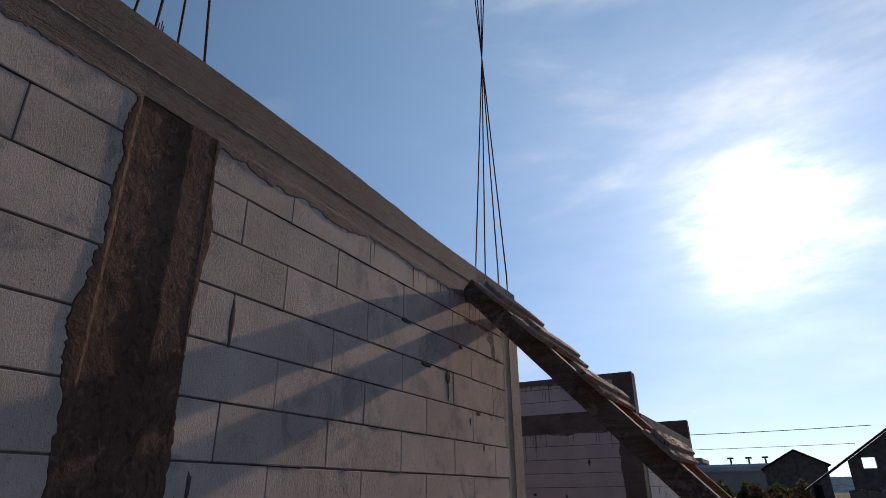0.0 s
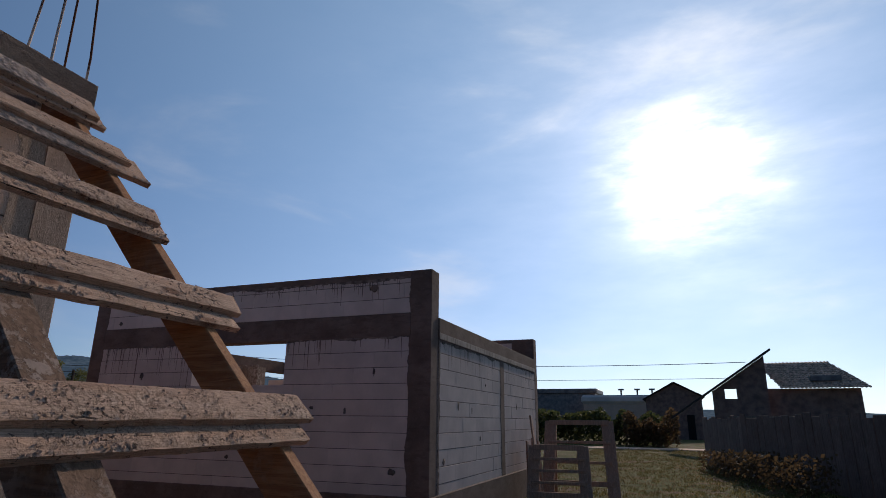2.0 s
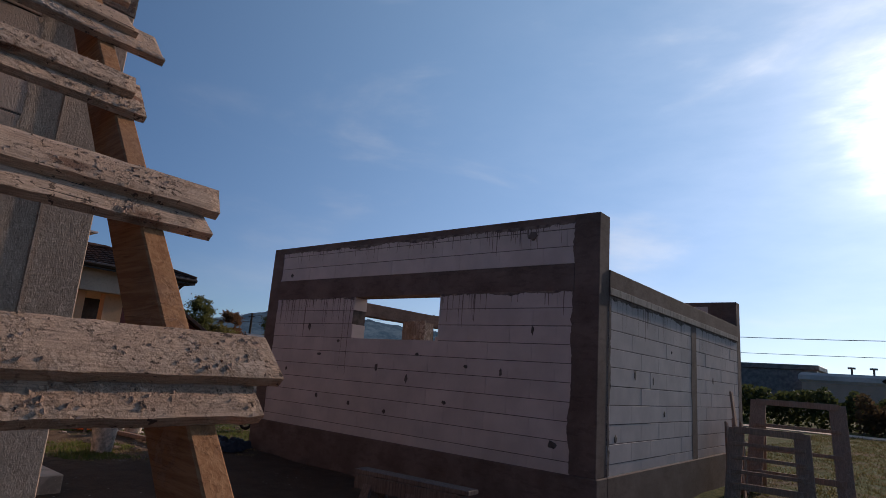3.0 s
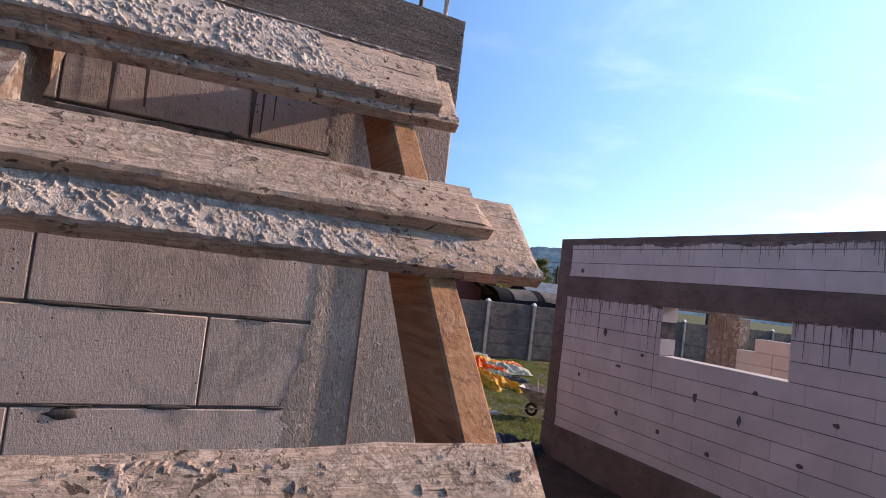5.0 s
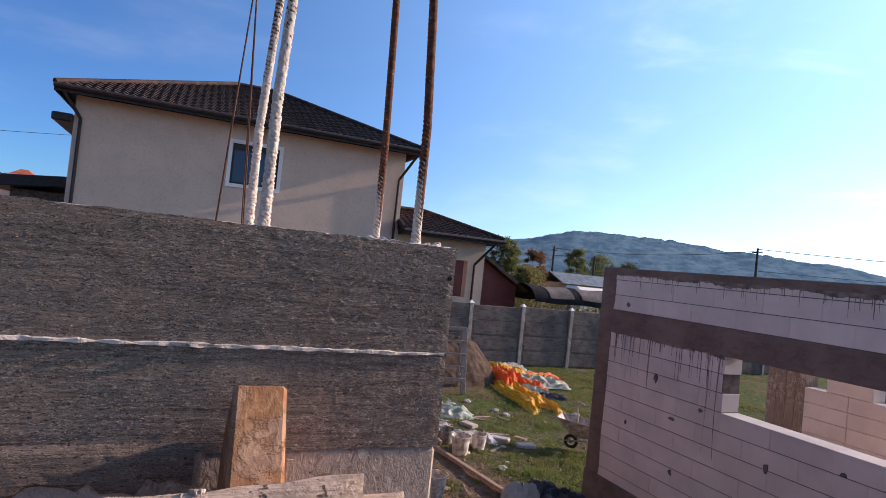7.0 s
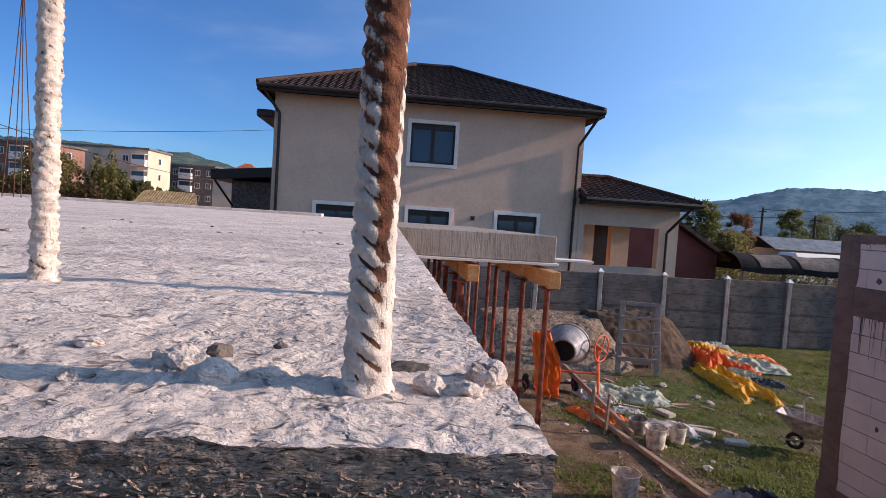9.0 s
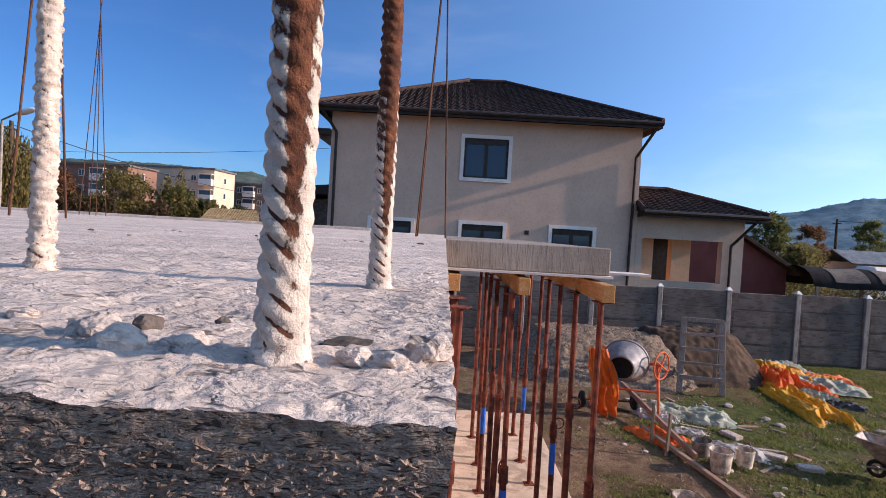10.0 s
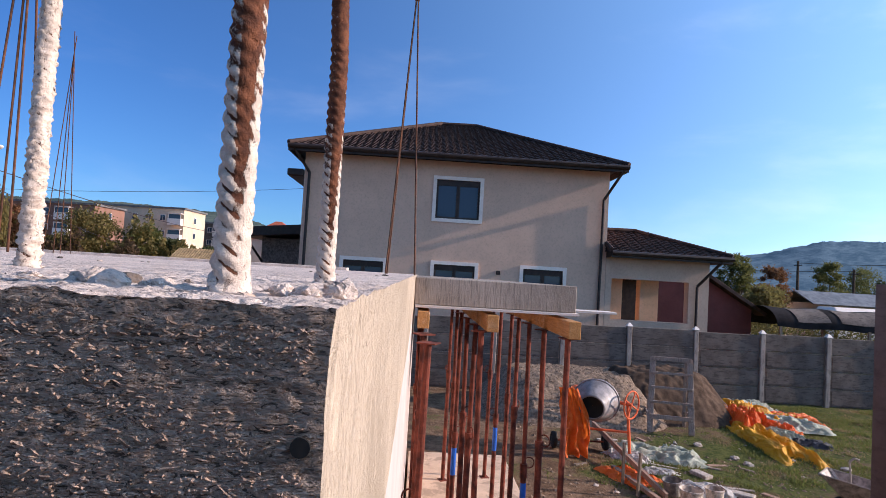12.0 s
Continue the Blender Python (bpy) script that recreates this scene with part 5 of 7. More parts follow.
    lay_blocks(e, "y", y1, 12.48, x0, x1, 0.40, 2.37, 0.2, 0.6, (9.9, 10.2), "annex", joint=0.007)
    lay_blocks(e, "y", 12.72, 15.25, x0, x1, 0.40, 2.37, 0.2, 0.6, (12.9, 13.2), "annex", joint=0.007)
    part("column", boxes((x1 - 0.01, x1 + 0.003, y1 + 0.002, y1 + 0.04, 0.481, 2.369), bev=0.003), "annexcast", e, "concrete corner column's side", world=True)
    part("beam_ledge", boxes((x1 + 0.0122, x1 + 0.020, y1 + 0.002, 15.248, 2.372, 2.455), bev=0.004), "post", e, "paler ledge along the beam's foot", world=True)
    bm = bmesh.new()
    drips(bm, rng, "y", y1 + 0.05, 15.2, x1, 2.37, 110, 0.42, 1)
    ragged(bm, "x", x1, 1, "y", y1 + 0.02, 15.2, 2.372, -1, 0.06, 51, 0.013)
    ragged(bm, "x", x1, 1, "z", 0.49, 2.36, 12.482, -1, 0.04, 52, 0.013)
    ragged(bm, "x", x1, 1, "z", 0.49, 2.36, 9.54, 1, 0.07, 53, 0.013)
    part("cement_drips", bm, "drip", e, "dark cement runs below the beam", kind="stuff", world=True)
    bm = bmesh.new()
    dabs(bm, rng, "y", [(9.75, 0.85, 0.04, 0.04), (10.3, 1.55, 0.03, 0.05), (10.9, 1.5, 0.02, 0.04), (11.6, 1.9, 0.03, 0.02), (13.6, 1.6, 0.03, 0.06), (11.3, 1.1, 0.03, 0.03)], x1, 1)
    part("mortar_dabs", bm, "mortar", e, "dark mortar dabs", kind="stuff", world=True, smooth=True)

    n = thing("annex_wall_north", "open concrete frame with a block parapet at the annex's back", "wall", (-4.6, AY1 - 0.1, 0), kind="structure")
    part("plinth", boxes((AX0, x0 - 0.001, 15.25, AY1, -0.3, 0.52)), "annexcast", n, world=True)
    for x in (-7.6, -4.75):
        part("column", boxes((x, x + 0.25, 15.25, AY1, 0.521, 2.37), bev=0.005), "annexcast", n, "concrete column", world=True)
    part("ring_beam", boxes((AX0, x0 - 0.001, 15.25, AY1, 2.371, 2.62), bev=0.005), "annexcast", n, "dark concrete ring beam", world=True)
    part("parapet", boxes((AX0, -2.2, 15.252, AY1 - 0.002, 2.621, 3.02)), "annex", n, "white block parapet", world=True)
    part("coping", boxes((AX0, x0 - 0.001, 15.25, AY1, 3.021, 3.10), (-2.199, x0 - 0.001, 15.25, AY1, 2.621, 3.02), bev=0.004), "annexcast", n, "dark concrete coping", world=True)
    w = thing("annex_wall_west", "open concrete frame at the annex's side", "wall", (AX0 + 0.1, 12.4, 0), kind="structure")
    part("plinth", boxes((AX0, AX0 + 0.25, y1 + 0.001, 15.249, -0.3, 0.52)), "annexcast", w, world=True)
    part("ring_beam", boxes((AX0, AX0 + 0.25, y1 + 0.001, 15.249, 2.37, 2.62), bev=0.005), "annexcast", w, "dark concrete ring beam", world=True)
    part("floor_slab", boxes((AX0 + 0.26, x0 - 0.01, y1 + 0.01, 15.24, -0.1, 0.45)), "strip", w, "pale concrete floor", world=True)


build_annex()


def build_annex_inside():
    c = thing("formwork_column", "grey board formwork round a half-built column", "formwork", (-6.95, 12.4, 0.45))
    for i in range(4):
        part("board", boxes((-0.3 + i * 0.15, -0.155 + i * 0.15, -0.16, -0.13, 0.0, 1.92 + 0.02 * (i % 2)), bev=0.003), "oldwood", c)
    part("core", boxes((-0.28, 0.28, -0.125, 0.12, 0.0, 1.9), bev=0.003), "oldwood", c)
    b = thing("block_stack", "low stack of white aerated blocks beside the formwork", "blocks", (-6.0, 12.2, 0.45))
    for r in range(8):
        for i in range(2 if r < 7 else 1):
            part("block", boxes((-0.55 + i * 0.6 + (0.3 if r == 7 else 0), 0.045 + i * 0.6 + (0.3 if r == 7 else 0), -0.12, 0.13, r * 0.203, r * 0.203 + 0.2), bev=0.006), "annex", b)


build_annex_inside()


# ---- precast fence ----
FX, PITCH = -17.8, 1.905


def build_fence():
    post = thing("fence_post", "grey precast concrete fence post with a pale cap", "fence post", (0, 0, 0), group="fence posts")
    part("shaft", boxes((-0.07, 0.07, -0.065, 0.065, -0.1, 1.96), bev=0.01), "post", post)
    bm = bmesh.new()
    r = bmesh.ops.create_cone(bm, cap_ends=True, segments=4, radius1=0.12, radius2=0.03, depth=0.09)
    bmesh.ops.transform(bm, matrix=pose(0, 0, 2.006, 0, 0, 45), verts=r["verts"])
    part("cap", bm, "white", post, "pale pointed cap")
    bay = thing("fence_bay", "dark grey precast concrete panels stacked between posts", "fence", (0, 0, 0), group="fence bays")
    w = PITCH - 0.16
    for k in range(4):
        bm = bmesh.new()
        box(bm, -0.025, 0.025, 0.0, w, 0.485 * k, 0.485 * k + 0.478, 0.012)
        if k != 3:
            box(bm, 0.0251, 0.034, 0.06, w - 0.06, 0.485 * k + 0.05, 0.485 * k + 0.42, 0.008)
        part("panel", bm, "fence", bay)
    rng = random.Random(5)
    y, first = 10.37 - 5 * PITCH, True
    for i in range(17):
        m = pose(FX, y, 0, rng.uniform(-0.6, 0.6), rng.uniform(-0.8, 0.8), 0)
        mb = pose(FX, y + 0.08, rng.uniform(-0.02, 0.02), 0, 0, rng.uniform(-0.3, 0.3))
        if first:
            post.matrix_basis, bay.matrix_basis = m, mb
            first = False
        else:
            copy_thing(post, m)
            if i < 16:
                copy_thing(bay, mb)
        y += PITCH


build_fence()


# ---- neighbour's house ----
def window(name, parent, y0, y1, z0, z1, x):
    """A window in a wall that faces +x, with white surround, dark frame and two panes set back in the opening."""
    w = part(name, boxes((x, x + 0.04, y0 - 0.12, y1 + 0.12, z1, z1 + 0.12), (x, x + 0.04, y0 - 0.12, y0, z0 - 0.12, z1), (x, x + 0.04, y1, y1 + 0.12, z0 - 0.12, z1),
                         (x, x + 0.05, y0, y1, z0 - 0.12, z0)), "white", parent, "white moulded surround", world=True)
    mid = (y0 + y1) / 2
    fr = []
    for a, b, c, d in ((y0, y1, z0, z0 + 0.07), (y0, y1, z1 - 0.2, z1), (y0, y0 + 0.07, z0 + 0.07, z1 - 0.2), (y1 - 0.07, y1, z0 + 0.07, z1 - 0.2), (mid - 0.06, mid + 0.06, z0 + 0.07, z1 - 0.2)):
        fr.append((x - 0.12, x - 0.05, a, b, c, d))
    part("frame", boxes(*fr), "brown", w, "dark window frame", world=True)
    for a, b in ((y0 + 0.07, mid - 0.06), (mid + 0.06, y1 - 0.07)):
        part("pane", boxes((x - 0.10, x - 0.08, a, b, z0 + 0.07, z1 - 0.2)), "glass", w, world=True)


def pierced(x0, x1, y0, y1, z0, z1, holes):
    """A wall between x0 and x1, one closed mesh, that leaves the holes (y0, y1, z0, z1) open."""
    ys = sorted({y0, y1, *[v for h in holes for v in h[:2]]})
    zs = sorted({z0, z1, *[v for h in holes for v in h[2:]]})
    full = {(i, j) for i in range(len(ys) - 1) for j in range(len(zs) - 1)
            if not any(h[0] < (ys[i] + ys[i + 1]) / 2 < h[1] and h[2] < (zs[j] + zs[j + 1]) / 2 < h[3] for h in holes)}
    bm = bmesh.new()
    at = {}

    def v(k, i, j):
        if (k, i, j) not in at:
            at[k, i, j] = bm.verts.new((x1 if k else x0, ys[i], zs[j]))
        return at[k, i, j]

    for i, j in full:
        bm.faces.new((v(1, i, j), v(1, i + 1, j), v(1, i + 1, j + 1), v(1, i, j + 1)))
        bm.faces.new((v(0, i, j), v(0, i, j + 1), v(0, i + 1, j + 1), v(0, i + 1, j)))
        for di, dj, p, q in ((-1, 0, (0, 0), (0, 1)), (1, 0, (1, 1), (1, 0)), (0, -1, (1, 0), (0, 0)), (0, 1, (0, 1), (1, 1))):
            if (i + di, j + dj) not in full:
                p, q = (i + p[0], j + p[1]), (i + q[0], j + q[1])
                bm.faces.new((v(1, *p), v(1, *q), v(0, *q), v(0, *p)))
    bmesh.ops.recalc_face_normals(bm, faces=bm.faces[:])
    return bm


HX = -21.5


def roof_rows(bm, a0, a1, b0, b1, rows, cols, thick=0.05):
    """Stepped rows of waved tiles on the plane from eave a0-a1 up to ridge b0-b1, the waves in line from row to row."""
    a0, a1, b0, b1 = map(Vector, (a0, a1, b0, b1))
    n = (a1 - a0).cross(b0 - a0).normalized()
    if n.z < 0:
        n = -n
    full = (a1 - a0).length
    e = (a1 - a0) / full
    step = full / cols / 4
    for r in range(rows):
        t0, t1 = r / rows, min(1, (r + 1.12) / rows)
        p0, p1, q0, q1 = a0.lerp(b0, t0), a1.lerp(b1, t0), a0.lerp(b0, t1), a1.lerp(b1, t1)
        c0, c1, d0, d1 = (p0 - a0).dot(e), (p1 - a0).dot(e), (q0 - a0).dot(e), (q1 - a0).dot(e)
        k0 = math.ceil(c0 / step)
        lo, hi, dn = [], [], []
        for k in range(k0, max(k0 + 2, math.floor(c1 / step) + 1)):
            c = k * step
            wave = 0.024 * math.cos(k * math.pi / 2)
            lo.append(bm.verts.new(p0 + e * (c - c0) + n * (thick + wave)))
            hi.append(bm.verts.new(q0 + e * (min(max(c, d0), d1) - d0) + n * (0.01 + wave)))
            dn.append(bm.verts.new(p0 + e * (c - c0) + n * (wave - 0.005)))
        for i in range(len(lo) - 1):
            bm.faces.new((lo[i], lo[i + 1], hi[i + 1], hi[i]))
            bm.faces.new((dn[i], dn[i + 1], lo[i + 1], lo[i]))


def hip_roof(parent, x0, x1, y0, y1, z, rise, ridge, rows=22, cols=36, name="roof"):
    """x1: the eave towards +x; ridge: (x, ya, yb)."""
    rx, ya, yb = ridge
    A, B, C, D = (x1, y0, z), (x1, y1, z), (x0, y1, z), (x0, y0, z)
    P, Q = (rx, ya, z + rise), (rx, yb, z + rise)
    bm = bmesh.new()
    v = [bm.verts.new(p) for p in (A, B, C, D, P, Q)]
    for f in ((0, 1, 5, 4), (1, 2, 5), (2, 3, 4, 5), (3, 0, 4), (3, 2, 1, 0)):
        bm.faces.new([v[i] for i in f])
    roof = part(name, bm, "brown", parent, "dark roof with brown eaves", world=True)
    bm = bmesh.new()
    roof_rows(bm, A, B, P, Q, rows, cols)
    roof_rows(bm, B, C, Q, Q, rows, cols)
    roof_rows(bm, D, A, P, P, rows, cols)
    part("roof_tiles", bm, "tile", roof, "dark waved roof tiles", kind="stuff", world=True)
    bm = bmesh.new()
    for a, b in ((P, Q), (B, Q), (A, P)):
        tube(bm, Vector(a) + Vector((0, 0, 0.05)), Vector(b) + Vector((0, 0, 0.07)), 0.09, seg=8)
    part("ridge_tiles", bm, "tile", roof, world=True)
    bm = bmesh.new()
    tube(bm, Vector(A) + Vector((0.06, 0, -0.05)), Vector(B) + Vector((0.06, 0, -0.05)), 0.075, seg=8)
    part("gutter", bm, "brown", roof, "dark brown gutter", world=True)
    bm = boxes((x1 - 0.04, x1, y0, y1, z - 0.2, z - 0.005), (x0, x1 - 0.041, y1 - 0.04, y1, z - 0.2, z - 0.005), (x0, x1 - 0.041, y0, y0 + 0.04, z - 0.2, z - 0.005))
    part("fascia", bm, "brown", roof, world=True)
    return roof


def downpipe(parent, pts):
    bm = bmesh.new()
    for a, b in zip(pts, pts[1:]):
        tube(bm, a, b, 0.05, seg=8)
    part("downpipe", bm, "brown", parent, "dark brown downpipe", world=True)


def build_neighbour():
    h = thing("neighbour_house", "two-storey beige rendered house with a dark hipped tile roof", "house", (-26, 5.5, 0))
    holes = ((4.80, 6.30, 5.02, 6.36), (1.77, 3.13, 2.3, 3.42), (4.86, 6.26, 2.3, 3.44), (7.93, 9.31, 2.3, 3.46))
    front = pierced(HX - 0.3, HX, 0.27, 10.79, -0.2, 7.0, holes)
    part("front_wall", front, "plaster", h, "beige rendered front wall", world=True)
    for a, b in ((0.27, 0.57), (10.49, 10.79)):
        part("side_wall", boxes((-31.3, HX - 0.301, a, b, -0.2, 7.0)), "plaster", h, "beige rendered wall", world=True)
    part("back_wall", boxes((-31.3, -31.0, 0.571, 10.489, -0.2, 7.0)), "plaster", h, "beige rendered wall", world=True)
    part("floor", boxes((-30.99, HX - 0.302, 0.572, 10.488, 4.0, 4.25)), "plaster2", h, "inner floor", world=True)
    hip_roof(h, -31.8, HX + 0.60, -0.20, 11.25, 7.12, 2.38, (-26.4, 4.95, 6.42), 24, 46)
    for hole in holes:
        window("window", h, *hole, HX)
    part("vent", boxes((HX, HX + 0.03, 7.0, 7.14, 3.2, 3.34)), "brown", h, world=True)
    downpipe(h, [(HX + 0.60, 0.0, 7.0), (HX + 0.08, 0.45, 6.3), (HX + 0.08, 0.45, 0)])
    downpipe(h, [(HX + 0.60, 11.1, 7.0), (HX + 0.08, 10.6, 6.0), (HX + 0.08, 10.55, 0)])
    w = thing("neighbour_porch", "single-storey beige wing with open porch and dark tiled roof", "house wing", (-24, 12.5, 0))
    # dark brown paints the shade deep inside the porch
    part("back_wall", boxes((HX - 4.5, HX - 4.3, 10.8, 13.6, -0.2, 4.1)), "brown", w, "inner wall, dark brown for the porch's shade", world=True)
    part("wall", pierced(HX - 0.35, HX, 10.8, 14.45, -0.2, 4.1, ((11.02, 13.74, 1.9, 3.32),)), "plaster2", w, "beige wall with a wide open bay", world=True)
    for a, b in ((11.2, 11.72), (12.38, 13.05)):
        part("pillar", boxes((HX - 1.3, HX - 0.9, a, b, -0.2, 3.355)), "ochre", w, "ochre rendered pillar, coloured brighter as if sunlit", world=True)
    part("ceiling", boxes((HX - 4.29, HX - 0.36, 10.82, 14.3, 3.36, 3.42)), "plaster2", w, world=True)
    hip_roof(w, HX - 5.0, HX + 0.6, 10.79, 14.95, 4.22, 0.88, (HX - 1.8, 10.8, 12.4), 11, 17)
    downpipe(w, [(HX + 0.6, 14.6, 4.1), (HX + 0.08, 14.0, 3.2), (HX + 0.08, 14.0, 0)])
    s = thing("neighbour_annex", "low dark-roofed outbuilding beside the neighbour's house", "outbuilding", (-28, -2.0, 0))
    # beige render coloured dark grey-brown, as if in shade
    part("wall", boxes((-30.5, -26.8, -2.4, 0.2, -0.2, 4.24)), "drip", s, "rendered wall, its shade put into a grey-brown colour", world=True)
    # a dark sheet before the wall stands for the opening's shade
    part("door", boxes((-26.79, -26.7, -1.7, -0.5, 0.0, 3.1)), "mortar", s, "dark sheet for the shade of a door opening", world=True)
    bm = bmesh.new()
    beam_between(bm, (-28.5, -3.05, 4.40), (-28.5, 0.22, 4.72), 5.0, 0.40, (0, 0, 1), 0.02)
    part("roof", bm, "brown", s, "dark brown roof edge", world=True)
    downpipe(s, [(-26.05, -2.9, 4.2), (-26.6, -2.3, 3.2), (-26.6, -2.3, 0)])
    e = thing("neighbour_eave", "lower dark tiled roof at the house's far side", "roof", (-23, -0.02, 6.15))
    part("roof", boxes((-24.6, -21.4, -0.30, 0.26, 6.15, 6.40), bev=0.04), "brown", e, world=True)


build_neighbour()


# ---- yard things ----
def build_mixer():
    th = thing("concrete_mixer", "grey drum concrete mixer with an orange hand wheel", "concrete mixer", (-12.2, 7.72, 0), rz=0)
    th.scale = (1.08, 1.08, 1.02)
    # drum opens towards the house corner and slightly down
    q = Vector((0.86, -0.44, -0.12)).normalized()
    m = Matrix.Translation((0.0, 0.02, 0.93)) @ q.to_track_quat("Z", "Y").to_matrix().to_4x4()
    bm = bmesh.new()
    lathe(bm, [(0.05, -0.42), (0.24, -0.42), (0.33, -0.24), (0.37, -0.05), (0.37, 0.02), (0.22, 0.36), (0.21, 0.40), (0.19, 0.40), (0.20, 0.35), (0.33, 0.02)], 32, m)
    drum = part("drum", bm, "drum", th, "grey painted steel drum", smooth=True)
    bm = bmesh.new()
    # a dark disc closes the mouth, painting the drum's inner shade
    lathe(bm, [(0.20, 0.36), (0.001, 0.30)], 32, m)
    part("drum_inside", bm, "dark", drum, "dark disc for the shade inside the drum")
    bm = bmesh.new()
    ring(bm, m @ Vector((0, 0, -0.02)), q, 0.375, 0.02, 36, 6)
    part("rim_gear", bm, "drum", drum, "toothed rim band")
    bm = bmesh.new()
    c = Vector((0.22, 0.55, 0.93))
    ring(bm, c, (0.75, 0.65, 0), 0.24, 0.014, 28, 6)
    for a in range(4):
        ang = a * math.pi / 2 + 0.5
        d = Vector((0.65, -0.75, 0)) * math.cos(ang) + Vector((0, 0, 1)) * math.sin(ang)
        tube(bm, c, c + d.normalized() * 0.24, 0.012, seg=6)
    tube(bm, c, (0.02, 0.25, 0.95), 0.03, seg=8)
    part("hand_wheel", bm, "orangep", th, "orange tilting hand wheel")
    part("stand", tubes(((0.18, 0.5, 0.93), (0.25, 0.55, 0.0), 0.025), ((0.0, -0.40, 0.9), (-0.05, -0.5, 0.08), 0.025), ((0.2, 0.52, 0.45), (0.0, -0.42, 0.45), 0.022)), "orangep", th, "orange tube stand")
    part("axle", tubes(((-0.2, -0.62, 0.15), (-0.2, 0.28, 0.15), 0.018)), "prop", th)
    for y in (-0.62, 0.28):
        bm = bmesh.new()
        ring(bm, (-0.2, y, 0.15), (0, 1, 0), 0.11, 0.045, 20, 8)
        tube(bm, (-0.2, y - 0.03, 0.15), (-0.2, y + 0.03, 0.15), 0.09, seg=14)
        part("wheel", bm, "rubber", th, "small dark wheel", smooth=True)
    part("motor_box", boxes((-0.55, -0.2, -0.25, 0.15, 0.75, 1.1), bev=0.03), "orangep", th, "orange motor housing")
    cl = thing("orange_cover", "orange plastic cover hanging over the mixer's frame", "cover", (-12.0, 7.35, 0))
    us, vs = span(0, 1, 26), span(0, 1, 30)

    def drape(u, v):
        z = 1.18 * (1 - v) + 0.03
        fold = 0.06 * math.sin(u * 15 + 5 * nz(u, v, 0, 3)) * (0.3 + v) + 0.05 * nz(u, v, 5, 9)
        return (-11.95 + fold + 0.1 * v + 0.08 * nz(u, v, 2, 3), 6.98 + u * (0.34 + 0.16 * math.sin(v * 2.6)) + 0.12 * v + 0.04 * nz(u, v, 8, 4), z + 0.05 * nz(u, 0, 3, 5))

    grid_mesh("sheet", us, vs, drape, "orange", cl)
    crumple("orange_sheet", "crumpled orange plastic sheet on the ground", "tarp", (-11.0, 7.98), (0.9, 0.7), 25, 0.16, "orange", 4)


def crumple(name, label, cat, at, size, rz, h, material, seed, n=84, group=""):
    """A crumpled sheet lying on the ground."""
    c, s = math.cos(radians(rz)), math.sin(radians(rz))
    gz = ground_z(*at)

    def fn(u, v):
        px, py = (u - 0.5) * size[0], (v - 0.5) * size[1]
        r = max(abs(u - 0.5), abs(v - 0.5)) * 2
        k = 1 + 0.28 * noise.noise(Vector((math.atan2(v - 0.5, u - 0.5) * 1.4, seed, 2)))
        px, py = px * k, py * k
        wu, wv = u + 0.10 * noise.noise(Vector((u * 5, v * 5, seed + 7))), v + 0.10 * noise.noise(Vector((u * 5, v * 5, seed + 8)))
        ridge = 1.05 - 2.6 * abs(noise.noise(Vector((wu * 4.8 + seed, wv * 4.0, 1)))) + 1.0 * (0.32 - abs(noise.noise(Vector((wu * 11, wv * 9.5 + seed, 2))))) + 0.3 * (0.25 - abs(noise.noise(Vector((wu * 23, wv * 21, seed)))))
        z = max(0.012, 0.85 * h * (0.36 * (1.0 - r ** 3) + 0.5 * ridge * (1.02 - r ** 6))) if r < 0.999 else 0.008
        px += 0.12 * noise.noise(Vector((u * 6, v * 6, seed + 4)))
        return (at[0] + px * c - py * s, at[1] + px * s + py * c, gz + z)

    ob = grid_mesh(name, span(0, 1, n), span(0, 1, n), fn, material, None)
    # rests at its own middle
    me = ob.data
    me.transform(Matrix.Translation((-at[0], -at[1], -gz)))
    ob.matrix_basis = pose(at[0], at[1], gz)
    return tagged(ob, label, cat, group)


build_mixer()
crumple("tarp", "crumpled yellow plastic tarp on the grass", "tarp", (-13.6, 11.85), (3.2, 0.95), -5, 0.26, "yellow", 11)
crumple("tarp", "crumpled yellow plastic tarp on the grass", "tarp", (-15.75, 12.3), (1.6, 1.1), 80, 0.50, "yellow", 17)
crumple("tarp", "crumpled orange plastic tarp heaped over others", "tarp", (-15.0, 12.05), (1.15, 0.9), 20, 0.52, "orange", 23)
crumple("tarp", "crumpled orange plastic tarp at the heap's end", "tarp", (-15.5, 13.45), (1.6, 0.8), 82, 0.30, "orange", 29)
crumple("tarp", "pale green plastic sheet crumpled with others", "tarp", (-15.0, 12.95), (2.1, 0.9), 80, 0.30, "green", 31)
crumple("tarp", "pale green plastic sheet crumpled with others", "tarp", (-16.4, 12.95), (1.5, 0.9), 90, 0.40, "green", 37)
crumple("tarp", "pale grey-green plastic sheet spread on the ground", "tarp", (-12.3, 8.95), (1.7, 0.9), 78, 0.24, "green", 41)
crumple("sack", "torn white sacking on the ground", "sack", (-12.1, 8.35), (0.7, 0.6), 20, 0.16, "sack", 43)
crumple("sack", "torn white sacking on the ground", "sack", (-11.3, 8.6), (0.5, 0.4), 60, 0.08, "sack", 47)
crumple("sack", "flattened white sacks beside the buckets", "sack", (-10.4, 8.9), (0.9, 0.6), 70, 0.14, "sack", 53)
crumple("plastic_bag", "heaped dark plastic bag by the annex", "bags", (-7.75, 8.8), (0.95, 0.7), 30, 0.20, "blacktarp", 59)
crumple("sack", "white sacking caught in dark bags", "sack", (-7.7, 8.35), (0.5, 0.4), 80, 0.3, "sack", 61)


